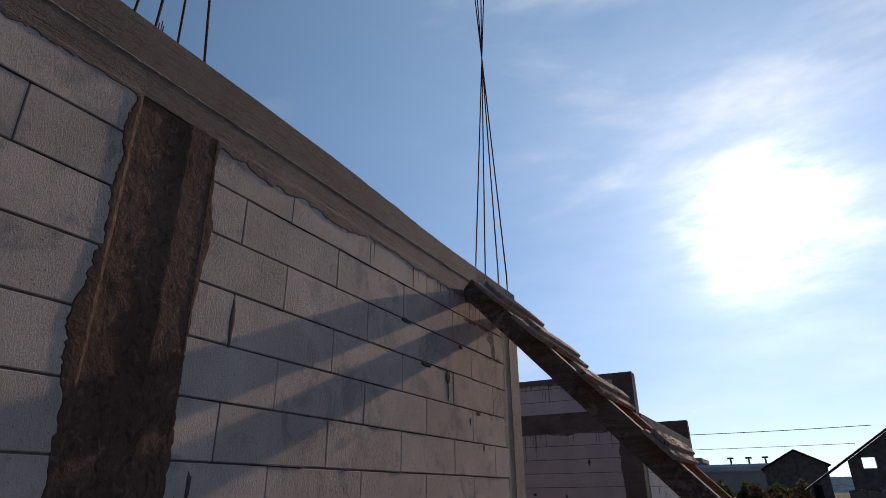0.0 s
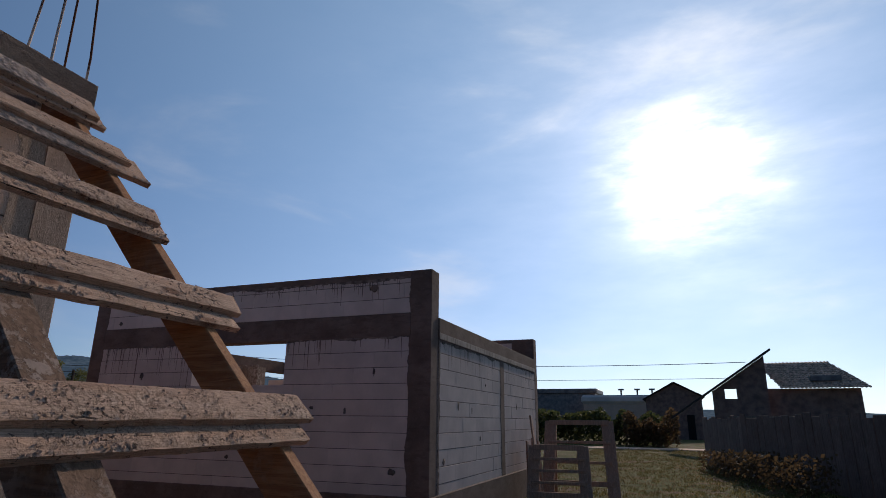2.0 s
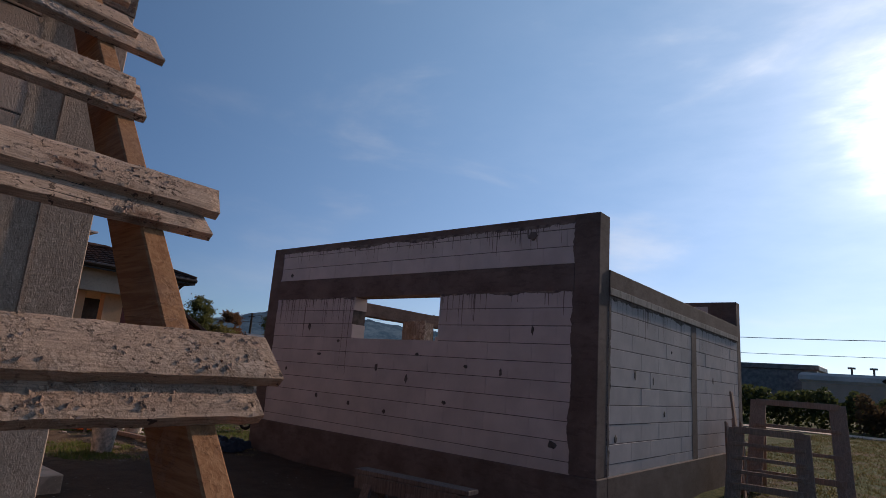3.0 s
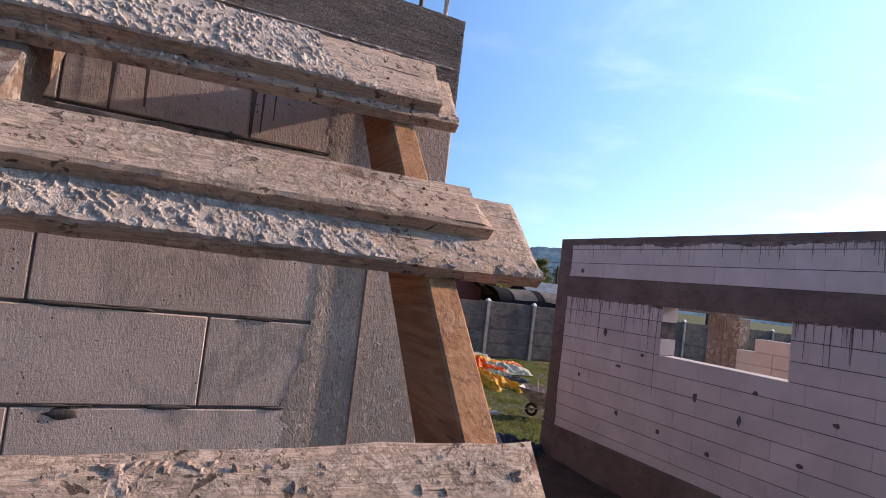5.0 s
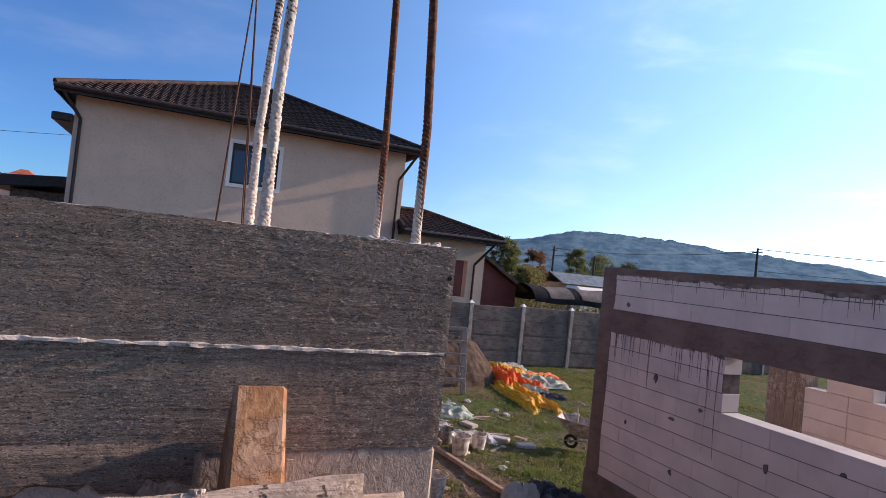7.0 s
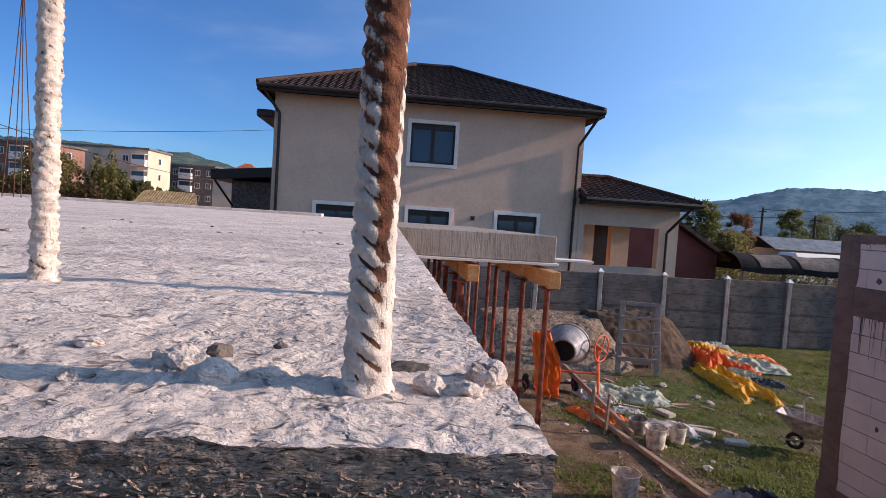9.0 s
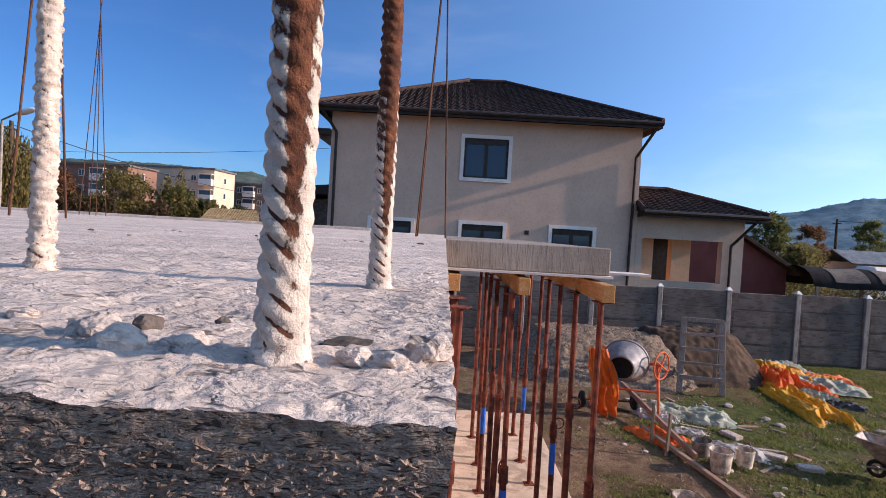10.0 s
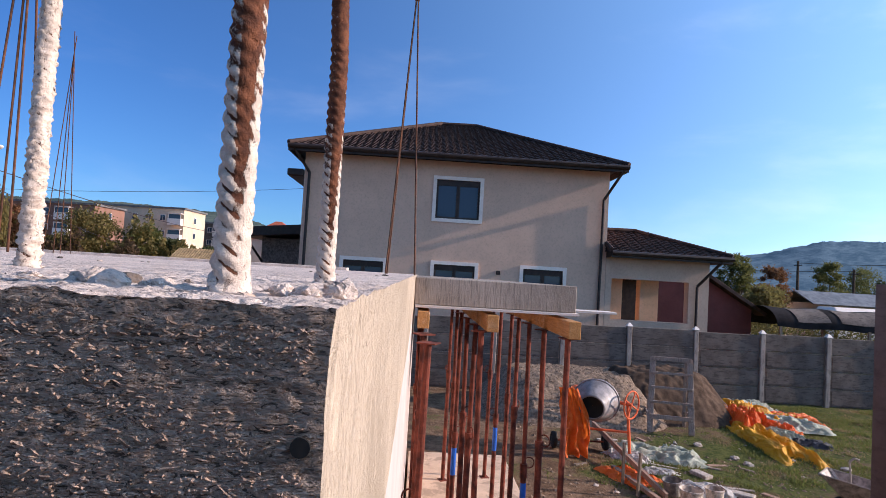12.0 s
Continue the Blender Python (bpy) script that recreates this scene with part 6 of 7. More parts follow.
M["darkboard"] = mat_wood("dark_board", (0.15, 0.12, 0.112), (0.085, 0.067, 0.062), 0.0, "z", 0.2)
M["greyboard"] = mat_wood("grey_board", (0.34, 0.30, 0.275), (0.22, 0.19, 0.17), 0.3, "z", 0.3)
M["trestle"] = mat_wood("brown_timber", (0.40, 0.285, 0.225), (0.26, 0.18, 0.14), 0.2, "z", 0.3)


def build_trestle(label, loc, rz, w, d, h, rungs, material, wide=0.155):
    """A timber trestle with a ladder of rungs."""
    th = thing("timber_trestle", label, "trestle", loc, rz)
    for y in (-w / 2, w / 2):
        bm = bmesh.new()
        beam_between(bm, (d / 2, y * 1.06, 0), (0.10, y * 0.94, h), wide, 0.05, (1, 0, 0))
        part("leg", bm, material, th)
        bm = bmesh.new()
        beam_between(bm, (-d / 2, y * 0.98, 0), (-0.10, y * 0.86, h - 0.02), 0.07, 0.045, (1, 0, 0))
        part("leg", bm, material, th)
        bm = bmesh.new()
        beam_between(bm, (d / 2 * 0.76, y * 1.10, h * 0.20), (-d / 2 * 0.76, y * 1.10, h * 0.22), 0.03, 0.06)
        part("brace", bm, material, th)
    for i in range(rungs):
        t = 0.22 + 0.78 * i / (rungs - 1)
        x = d / 2 * (1 - t) + 0.10 * t
        yy = w / 2 * (1.06 - 0.12 * t) + 0.03
        bm = bmesh.new()
        beam_between(bm, (x + 0.045, -yy, h * t - 0.02), (x + 0.045, yy, h * t - 0.02), 0.03, 0.09 if i in (0, rungs - 1) else 0.05)
        part("rung", bm, material, th)
    return th


build_trestle("weathered grey timber trestle ladder in front of the soil heap", (-14.25, 10.0, 0), -14, 0.80, 0.70, 1.56, 5, "greyboard", 0.12)
build_trestle("dark timber trestle standing by the annex's far end", (-0.68, 14.4, 0), -86, 1.12, 0.9, 1.36, 4, "trestle", 0.22)
build_trestle("low dark timber trestle with a plank", (-0.85, 13.1, 0), -86, 0.85, 0.6, 0.95, 5, "trestle", 0.20)


def build_sawhorse():
    """A low bench of rough planks; their dark colour holds the annex's shade."""
    th = thing("sawhorse", "low dark sawhorse of rough planks on bare soil", "sawhorse", (-2.38, 7.28, 0), 4.6)
    part("top_plank", boxes((-0.57, 0.57, -0.075, 0.075, 0.515, 0.55), bev=0.004), "darkboard", th)
    part("rail", boxes((-0.55, 0.55, -0.09, -0.0755, 0.40, 0.51), bev=0.003), "darkboard", th)
    for x in (-0.40, 0.05, 0.42):
        for sy in (-1, 1):
            bm = bmesh.new()
            beam_between(bm, (x + 0.03 * sy, 0.22 * sy, 0.0), (x, 0.05 * sy, 0.515), 0.035, 0.09, (1, 0, 0))
            part("leg", bm, "darkboard", th)


build_sawhorse()


def lean_planks():
    for i, (x, y, dx, h) in enumerate(((-1.42, 13.0, 0.26, 1.45), (-1.50, 13.15, 0.1, 1.0), (-1.46, 13.4, 0.12, 1.05), (-1.4, 13.6, 0.14, 1.0))):
        th = thing("plank", "dark rough plank leaning against the annex wall", "plank", (x + dx, y, 0), group="planks by the annex")
        bm = bmesh.new()
        beam_between(bm, (0, 0, 0), (-dx * 0.8, 0.25, h), 0.12, 0.03, (1, 0, 0))
        part("board", bm, "trestle", th)


lean_planks()


def build_bucket(label, loc, r, h, material, tilt=0):
    th = thing("bucket", label, "bucket", loc, group="mortar buckets")
    th.matrix_basis = pose(*loc, tilt, 0, 30)
    bm = bmesh.new()
    lathe(bm, [(0.001, 0.0), (r * 0.78, 0.0), (r * 0.98, h * 0.93), (r * 1.06, h * 0.93), (r * 1.06, h), (r * 0.97, h), (r * 0.76, 0.02), (0.001, 0.02)], 24)
    part("body", bm, material, th, smooth=False)
    bm = bmesh.new()
    lathe(bm, [(r * 0.9, h * 0.62), (0.001, h * 0.64)], 24)
    part("mortar", bm, "mortar", th, "dried mortar inside")
    bm = bmesh.new()
    prev = None
    for i in range(13):
        a = math.pi * i / 12
        p = Vector((r * 1.05 * math.cos(a), 0.25 * r + r * 0.9 * math.sin(a) * 0.5, h * 0.95 + r * 0.25 * math.sin(a)))
        if prev:
            tube(bm, prev, p, 0.004, seg=6)
        prev = p
    part("handle", bm, "barebar", th, "wire handle")


build_bucket("cement-stained white plastic bucket", (-9.62, 8.33, 0), 0.155, 0.31, "bucket")
build_bucket("cement-stained white plastic bucket", (-9.85, 8.78, 0), 0.13, 0.26, "bucket")
build_bucket("grey plastic tub for mortar", (-10.25, 8.35, 0), 0.14, 0.23, "bucketg", 6)
build_bucket("white plastic bucket with mortar, standing apart", (-8.0, 7.2, 0), 0.165, 0.33, "bucket")


def build_barrow():
    th = thing("wheelbarrow", "cement-grey metal wheelbarrow on the grass", "wheelbarrow", (-9.63, 10.71, 0), rz=-138)
    bm = bmesh.new()
    lo = [(-0.20, -0.13, 0.26), (0.14, -0.13, 0.24), (0.14, 0.13, 0.24), (-0.20, 0.13, 0.26)]
    hi = [(-0.36, -0.24, 0.50), (0.42, -0.24, 0.55), (0.42, 0.24, 0.55), (-0.36, 0.24, 0.50)]
    a, b = [bm.verts.new(p) for p in lo], [bm.verts.new(p) for p in hi]
    bm.faces.new(a)
    for i in range(4):
        bm.faces.new((a[i], a[(i + 1) % 4], b[(i + 1) % 4], b[i]))
    bmesh.ops.bevel(bm, geom=[e for e in bm.edges if not e.is_boundary], offset=0.04, segments=3, affect="EDGES")
    bmesh.ops.solidify(bm, geom=bm.faces[:], thickness=0.008)
    tray = part("tray", bm, "barrow", th, "cement-stained metal tray")
    part("rim", tubes(*[(hi[i], hi[(i + 1) % 4], 0.011) for i in range(4)], seg=8), "post", tray, "pale worn rolled rim")
    for s in (-1, 1):
        part("shaft", tubes(((0.28, s * 0.05, 0.13), (-0.20, s * 0.16, 0.23), 0.014), ((-0.20, s * 0.16, 0.23), (-0.72, s * 0.22, 0.46), 0.014)), "post", th, "pale tube shaft")
        part("leg", tubes(((-0.20, s * 0.16, 0.23), (-0.25, s * 0.18, 0.0), 0.012), ((-0.02, s * 0.13, 0.20), (-0.25, s * 0.18, 0.05), 0.010)), "barrow", th)
    bm = bmesh.new()
    ring(bm, (0.17, 0, 0.13), (0, 1, 0), 0.10, 0.03, 24, 8)
    wheel = part("wheel", bm, "rubber", th, "dark rubber tyre", smooth=True)
    part("hub", tubes(((0.17, -0.025, 0.13), (0.17, 0.025, 0.13), 0.035), seg=14), "barrow", wheel, "grey metal hub")
    rod = thing("hooked_rod", "pale bent metal rod standing in the wheelbarrow", "rod", (-9.78, 10.70, 0.28))
    part("rod", tubes(((0.06, 0.0, 0.0), (0, 0, 0.46), 0.014), ((0, 0, 0.46), (0.02, 0.05, 0.52), 0.016), ((0.02, 0.05, 0.52), (0.03, 0.12, 0.50), 0.016)), "post", rod)


build_barrow()


def build_pile():
    """Gravel heap against the fence."""
    def fn(u, v):
        x, y = -17.6 + 4.6 * u, 4.2 + 8.0 * v
        d1 = math.hypot((x + 16.0) / 2.0, max(0.0, abs(y - 8.2) - 1.0) / 1.5)
        h = min(0.98, 1.45 * max(0, 1 - d1) ** 0.9)
        h += (0.05 * nz(x, y, 1, 3) + 0.03 * nz(x, y, 2, 9) + 0.015 * nz(x, y, 2, 24)) * min(1, h * 3)
        return (x, y, max(-0.06, h - 0.05))
    ob = grid_mesh("gravel_heap", span(0, 1, 110), span(0, 1, 170), fn, "gravel", None, smooth=True)
    ob.data.transform(Matrix.Translation((15.5, -8.2, 0)))
    ob.matrix_basis = pose(-15.5, 8.2, 0)
    tagged(ob, "heap of brown gravel against the concrete fence", "gravel heap", kind="stuff")
    rng = random.Random(31)
    bm = bmesh.new()
    for _ in range(5200):
        u, v = rng.random(), rng.random()
        x, y, z = fn(u, v)
        if z < -0.03 and rng.random() > 0.08:
            continue
        s = rng.uniform(0.008, 0.02)
        c = Vector((x, y, max(z, ground_z(x, y)) + s * 0.3))
        vs = [bm.verts.new(c + Vector(d) * s * rng.uniform(0.7, 1.3)) for d in ((1, 0, 0), (-1, 0, 0), (0, 1, 0), (0, -1, 0), (0, 0, 1), (0, 0, -1))]
        for i, j, q in ((0, 2, 4), (2, 1, 4), (1, 3, 4), (3, 0, 4), (2, 0, 5), (1, 2, 5), (3, 1, 5), (0, 3, 5)):
            bm.faces.new((vs[i], vs[j], vs[q]))
    ob = part("gravel_stones", bm, "gravel")
    tagged(ob, "loose gravel stones over the heap", "gravel", kind="stuff")

    def soil(u, v):
        x, y = -17.7 + 3.6 * u, 8.2 + 4.5 * v
        d = math.hypot((x + 16.1) / 1.7, max(0.0, abs(y - 10.45) - 0.5) / 1.5)
        h = min(1.08 + 0.1 * nz(x, y, 8, 1.3), 1.75 * max(0.0, 1 - d))
        h += (0.07 * nz(x, y, 4, 2.5) + 0.045 * nz(x, y, 6, 8) + 0.025 * nz(x, y, 7, 19)) * min(1, h * 3)
        return (x, y, max(-0.06, h - 0.05))
    ob = grid_mesh("soil_heap", span(0, 1, 80), span(0, 1, 100), soil, "soil", None)
    ob.data.transform(Matrix.Translation((16.1, -10.6, 0)))
    ob.matrix_basis = pose(-16.1, 10.6, 0)
    tagged(ob, "dark heap of soil beside the gravel", "soil heap", kind="stuff")
    # clods of trodden soil over the yard
    bm = bmesh.new()
    rng = random.Random(17)
    for _ in range(5200):
        x, y = rng.uniform(-14, -3.5), rng.uniform(6.1, 13.5)
        if -7.9 < x or nz(x, y, 6, 0.8) + 0.5 * nz(x, y, 2, 3) < -0.1:
            continue
        s = 0.01 + 0.035 * rng.random() ** 3
        c = Vector((x, y, ground_z(x, y)))
        vs = [bm.verts.new(c + Vector((d[0] * s, d[1] * s, d[2] * s * 0.7)) * rng.uniform(0.6, 1.4)) for d in ((1, 0, 0), (-1, 0, 0), (0, 1, 0), (0, -1, 0), (0, 0, 1), (0, 0, -1))]
        for i, j, q in ((0, 2, 4), (2, 1, 4), (1, 3, 4), (3, 0, 4), (2, 0, 5), (1, 2, 5), (3, 1, 5), (0, 3, 5)):
            bm.faces.new((vs[i], vs[j], vs[q]))
    ob = part("soil_clods", bm, "gravel")
    tagged(ob, "small clods and stones on the trodden soil", "soil", kind="stuff")


build_pile()


def build_litter():
    rng = random.Random(77)
    th = thing("long_plank", "long dark plank lying across the yard", "plank", (-10.9, 8.05, 0))
    bm = bmesh.new()
    beam_between(bm, (-13.0, 7.95, 0.35), (-10.0, 8.15, 0.06), 0.05, 0.09)
    part("board", bm, "trestle", th, world=True)
    th = thing("long_plank", "long dark plank lying across the yard", "plank", (-9.6, 8.0, 0))
    bm = bmesh.new()
    beam_between(bm, (-11.3, 7.8, 0.05), (-7.9, 8.25, 0.05), 0.075, 0.06)
    part("board", bm, "trestle", th, world=True)
    st = thing("stake", "dark upright stake in the yard", "stake", (-10.7, 7.75, 0), group="stakes")
    part("post", boxes((-0.02, 0.02, -0.02, 0.02, -0.05, 0.62), bev=0.004), "oldwood", st)
    copy_thing(st, pose(-10.2, 7.8, 0, 0, 3, 20))
    for i in range(46):
        x, y = rng.uniform(-13.5, -8.0), rng.uniform(7.2, 12.5)
        if 10.2 < y < 11.4 and x > -10.4:
            continue
        s = 0.025 + 0.06 * rng.random() ** 2
        chunk("rubble_piece", "broken pale block piece lying in the grass", "rubble", (x, y, ground_z(x, y) - 0.005), (s, s * rng.uniform(0.6, 1.4), s * 0.5), rng.choice(("rubble", "gravel", "rubble", "annex")), i + 60, "rubble in the yard")
    for i, (x, y, rz) in enumerate(((-11.2, 9.25, 20), (-10.3, 9.45, 50), (-9.9, 9.75, 80))):
        th = thing("block_piece", "broken white aerated block lying on the ground", "block", (x, y, ground_z(x, y)), rz, group="broken blocks")
        part("block", boxes((-0.17, 0.17, -0.09, 0.09, -0.02, 0.06), bev=0.012), "rubble", th)


crumple("tarp", "small crumpled orange plastic piece in the heap", "tarp", (-14.6, 12.65), (0.95, 0.6), 40, 0.30, "orange", 67)
crumple("tarp", "small crumpled yellow plastic piece in the heap", "tarp", (-15.3, 13.25), (1.0, 0.6), 100, 0.32, "yellow", 71)
crumple("tarp", "pale green plastic piece crumpled in the heap", "tarp", (-14.15, 12.45), (1.0, 0.55), 15, 0.24, "green", 73)
crumple("sack", "torn grey sacking by the heap", "sack", (-13.6, 12.75), (0.8, 0.5), 60, 0.14, "blacktarp", 79)


def build_scraps():
    """Offcuts of boards strewn round the mixer."""
    rng = random.Random(91)
    for i in range(26):
        x, y = rng.uniform(-13.4, -9.6), rng.uniform(6.9, 10.3)
        if math.hypot(x + 12.2, y - 7.7) < 0.7:
            continue
        ln, w = rng.uniform(0.14, 0.5), rng.uniform(0.04, 0.10)
        th = thing("wood_scrap", "weathered board offcut lying on the soil", "wood scrap", (x, y, ground_z(x, y) + 0.005), rng.uniform(0, 180), group="board offcuts")
        part("board", boxes((-ln / 2, ln / 2, -w / 2, w / 2, -0.01, 0.018), bev=0.003), rng.choice(("oldwood", "trestle", "rubble", "oldwood")), th)


build_scraps()
build_litter()

scatter_blades("grass", "uneven green grass with dry patches", (-17.6, -4.5, 6.0, 19), 38000, 0.075, "grass", 2, grassy)
scatter_blades("dry_grass", "dry straw and weeds in the yard's grass", (-17.6, -4.5, 6.0, 19), 17000, 0.06, "straw", 12, lambda x, y: (grassy(x + 0.4, y + 0.3) or grassy(x - 0.5, y)) and nz(x, y, 9, 0.9) > -0.15)
scatter_blades("dry_grass", "dry straw in the short lawn", (-3, 9, 12, 36), 9000, 0.07, "straw", 13, lambda x, y: not (x < -1.4 and y < 15.8))
scatter_blades("grass_lawn", "short lawn grass behind the annex", (-3, 9, 12, 36), 16000, 0.09, "lawn", 3, lambda x, y: not (x < -1.4 and y < 15.8))


# ---- distance ----
def tree(name, label, loc, h, r, leaf, seed, trunk=0.3, clumps=80, per=80, size=0.09, group="", low=0.25, squash=1.0):
    rng = random.Random(seed)
    th = thing(name, label, "tree" if h > 2.6 else "shrub", loc, group=group)
    bm = bmesh.new()
    tube(bm, (0, 0, -0.1), (0.05 * h * 0.2, 0, h * 0.55), 0.035 * h * trunk + 0.03, 0.02 * h * trunk + 0.015, 8)
    ends = []
    for i in range(9):
        a, t = rng.uniform(0, 6.28), rng.uniform(0.25, 0.6)
        e = Vector((math.cos(a) * r * rng.uniform(0.4, 0.8), math.sin(a) * r * rng.uniform(0.4, 0.8), h * rng.uniform(0.5, 0.92)))
        tube(bm, (0, 0, h * t * 0.8), e, 0.015 * h * trunk + 0.015, 0.01, 6)
        ends.append(e)
    part("trunk", bm, "bark", th)
    bm = bmesh.new()
    for c in range(clumps):
        if c < len(ends):
            p = ends[c]
        else:
            a, q = rng.uniform(0, 6.28), rng.random() ** 0.5
            zz = rng.uniform(low, 1.0)
            wid = math.sin(min(1, (1.02 - zz) / (1 - low) + 0.12) * math.pi * 0.62) ** 0.8
            p = Vector((math.cos(a) * q * r * wid * squash, math.sin(a) * q * r * wid, zz * h))
        cr = rng.uniform(0.12, 0.28) * r
        for _ in range(per):
            d = Vector((rng.gauss(0, 1), rng.gauss(0, 1), rng.gauss(0, 0.8)))
            q = p + d * cr * 0.6
            n = Vector((rng.gauss(0, 1), rng.gauss(0, 1), rng.gauss(0, 1))).normalized()
            u = n.orthogonal().normalized() * size * rng.uniform(0.6, 1.3)
            v = n.cross(u).normalized() * size * rng.uniform(0.35, 0.8)
            bm.faces.new([bm.verts.new(q + u), bm.verts.new(q + v), bm.verts.new(q - u), bm.verts.new(q - v)])
    part("crown", bm, leaf, th)


def hedge_row(name, label, a, b, h, leaf, seed, depth=2.0, count=2600, size=0.2):
    rng = random.Random(seed)
    a, b = Vector(a), Vector(b)
    th = thing(name, label, "shrubs", tuple((a + b) / 2), kind="stuff")
    bm = bmesh.new()
    d = (b - a)
    side = Vector((-d.y, d.x, 0)).normalized()
    for _ in range(count):
        t = rng.random()
        top = h * (0.62 + 0.5 * noise.noise(Vector((t * d.length * 0.35, seed, 0))) + 0.25 * noise.noise(Vector((t * d.length * 1.3, seed, 3))))
        p = a + d * t + side * rng.uniform(-depth / 2, depth / 2) + Vector((0, 0, max(0.1, top) * rng.random() ** 0.7))
        n = Vector((rng.gauss(0, 1), rng.gauss(0, 1), rng.gauss(0, 1))).normalized()
        u = n.orthogonal().normalized() * size * rng.uniform(0.5, 1.3)
        v = n.cross(u).normalized() * size * rng.uniform(0.3, 0.8)
        bm.faces.new([bm.verts.new(p + u), bm.verts.new(p + v), bm.verts.new(p - u), bm.verts.new(p - v)])
    part("leaves", bm, leaf, th, kind="stuff", world=True)


def hills():
    def ridge(name, material, az0, az1, dist, prof, label, n=900):
        def fn(u, v):
            az = radians(az0 + (az1 - az0) * u)
            x = u * (len(prof) - 1)
            i = min(int(x), len(prof) - 2)
            f = x - i
            f = f * f * (3 - 2 * f)
            top = prof[i] * (1 - f) + prof[i + 1] * f
            top *= 1 + 0.03 * noise.noise(Vector((u * 40, 0, 1))) * v ** 3 + 0.022 * (v > 0.99) * noise.noise(Vector((u * 130, 0, 5))) + 0.03 * (v > 0.99) * abs(noise.noise(Vector((u * 420, 0, 8))))
            z = -4 + (top + 4) * v
            d = dist + (v - 0.3) * 260
            return (math.sin(az) * d, math.cos(az) * d, z)
        ob = grid_mesh(name, span(0, 1, n), span(0, 1, 10), fn, material, None)
        tagged(ob, label, "hills", kind="structure")
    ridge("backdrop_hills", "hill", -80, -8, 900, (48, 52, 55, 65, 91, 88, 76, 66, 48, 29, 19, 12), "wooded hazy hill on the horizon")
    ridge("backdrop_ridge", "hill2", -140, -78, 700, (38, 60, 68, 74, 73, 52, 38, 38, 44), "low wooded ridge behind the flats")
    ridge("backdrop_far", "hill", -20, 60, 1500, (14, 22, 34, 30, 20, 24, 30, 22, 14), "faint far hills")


hills()


def build_flats():
    """Blocks of flats beyond the neighbour's house."""
    def flat(name, label, loc, rz, ln, dp, h, material, storeys, bays, balcony=()):
        th = thing(name, label, "apartment block", loc, rz)
        part("wall", boxes((0, ln, 0, dp, 0, h)), material, th)
        part("roof", boxes((-0.3, ln + 0.3, -0.3, dp + 0.3, h, h + 0.35)), "grey", th)
        for s in range(storeys):
            z = 1.2 + s * (h - 0.6) / storeys
            for b in range(bays):
                x = (b + 0.5) * ln / bays
                if b in balcony:
                    bal = part("balcony", boxes((x - 1.3, x + 1.3, -1.1, -0.01, z - 0.7, z + 0.55), (x - 1.3, x + 1.3, -1.1, -0.01, z + 1.5, z + 1.62), (x - 1.25, x - 1.18, -1.05, -0.98, z + 0.35, z + 1.5), (x + 1.18, x + 1.25, -1.05, -0.98, z + 0.35, z + 1.5)), "white", th, "pale glazed balcony")
                    part("pane", boxes((x - 1.15, x + 1.15, -0.95, -0.92, z + 0.56, z + 1.4)), "glass", bal)
                else:
                    w = part("window", boxes((x - 0.55, x + 0.55, -0.06, -0.001, z + 0.1, z + 1.3)), "white", th)
                    part("pane", boxes((x - 0.47, x - 0.04, -0.09, -0.061, z + 0.18, z + 1.22), (x + 0.04, x + 0.47, -0.09, -0.061, z + 0.18, z + 1.22)), "glass", w)
        for s in range(storeys):
            z = 1.2 + s * (h - 0.6) / storeys
            w = part("window", boxes((ln + 0.001, ln + 0.06, dp * 0.5 - 0.5, dp * 0.5 + 0.5, z, z + 1.3)), "white", th)
            part("pane", boxes((ln + 0.061, ln + 0.09, dp * 0.5 - 0.4, dp * 0.5 + 0.4, z + 0.1, z + 1.2)), "glass", w)
    flat("apartment_block", "pale cream four-storey block of flats with glazed balconies", (-118.8, -58.75, 0), 85.8, 16.7, 9.4, 12.9, "apt", 4, 6, (0, 5))
    flat("apartment_block", "red-brown brick block of flats", (-106.8, -76.3, 0), 85.8, 24.0, 9, 11.6, "aptr", 4, 7, (5,))
    flat("apartment_block", "grey four-storey block of flats behind trees", (-133.1, -43.6, 0), 85.8, 9.4, 9, 11.4, "fence", 4, 4, (1,))


build_flats()


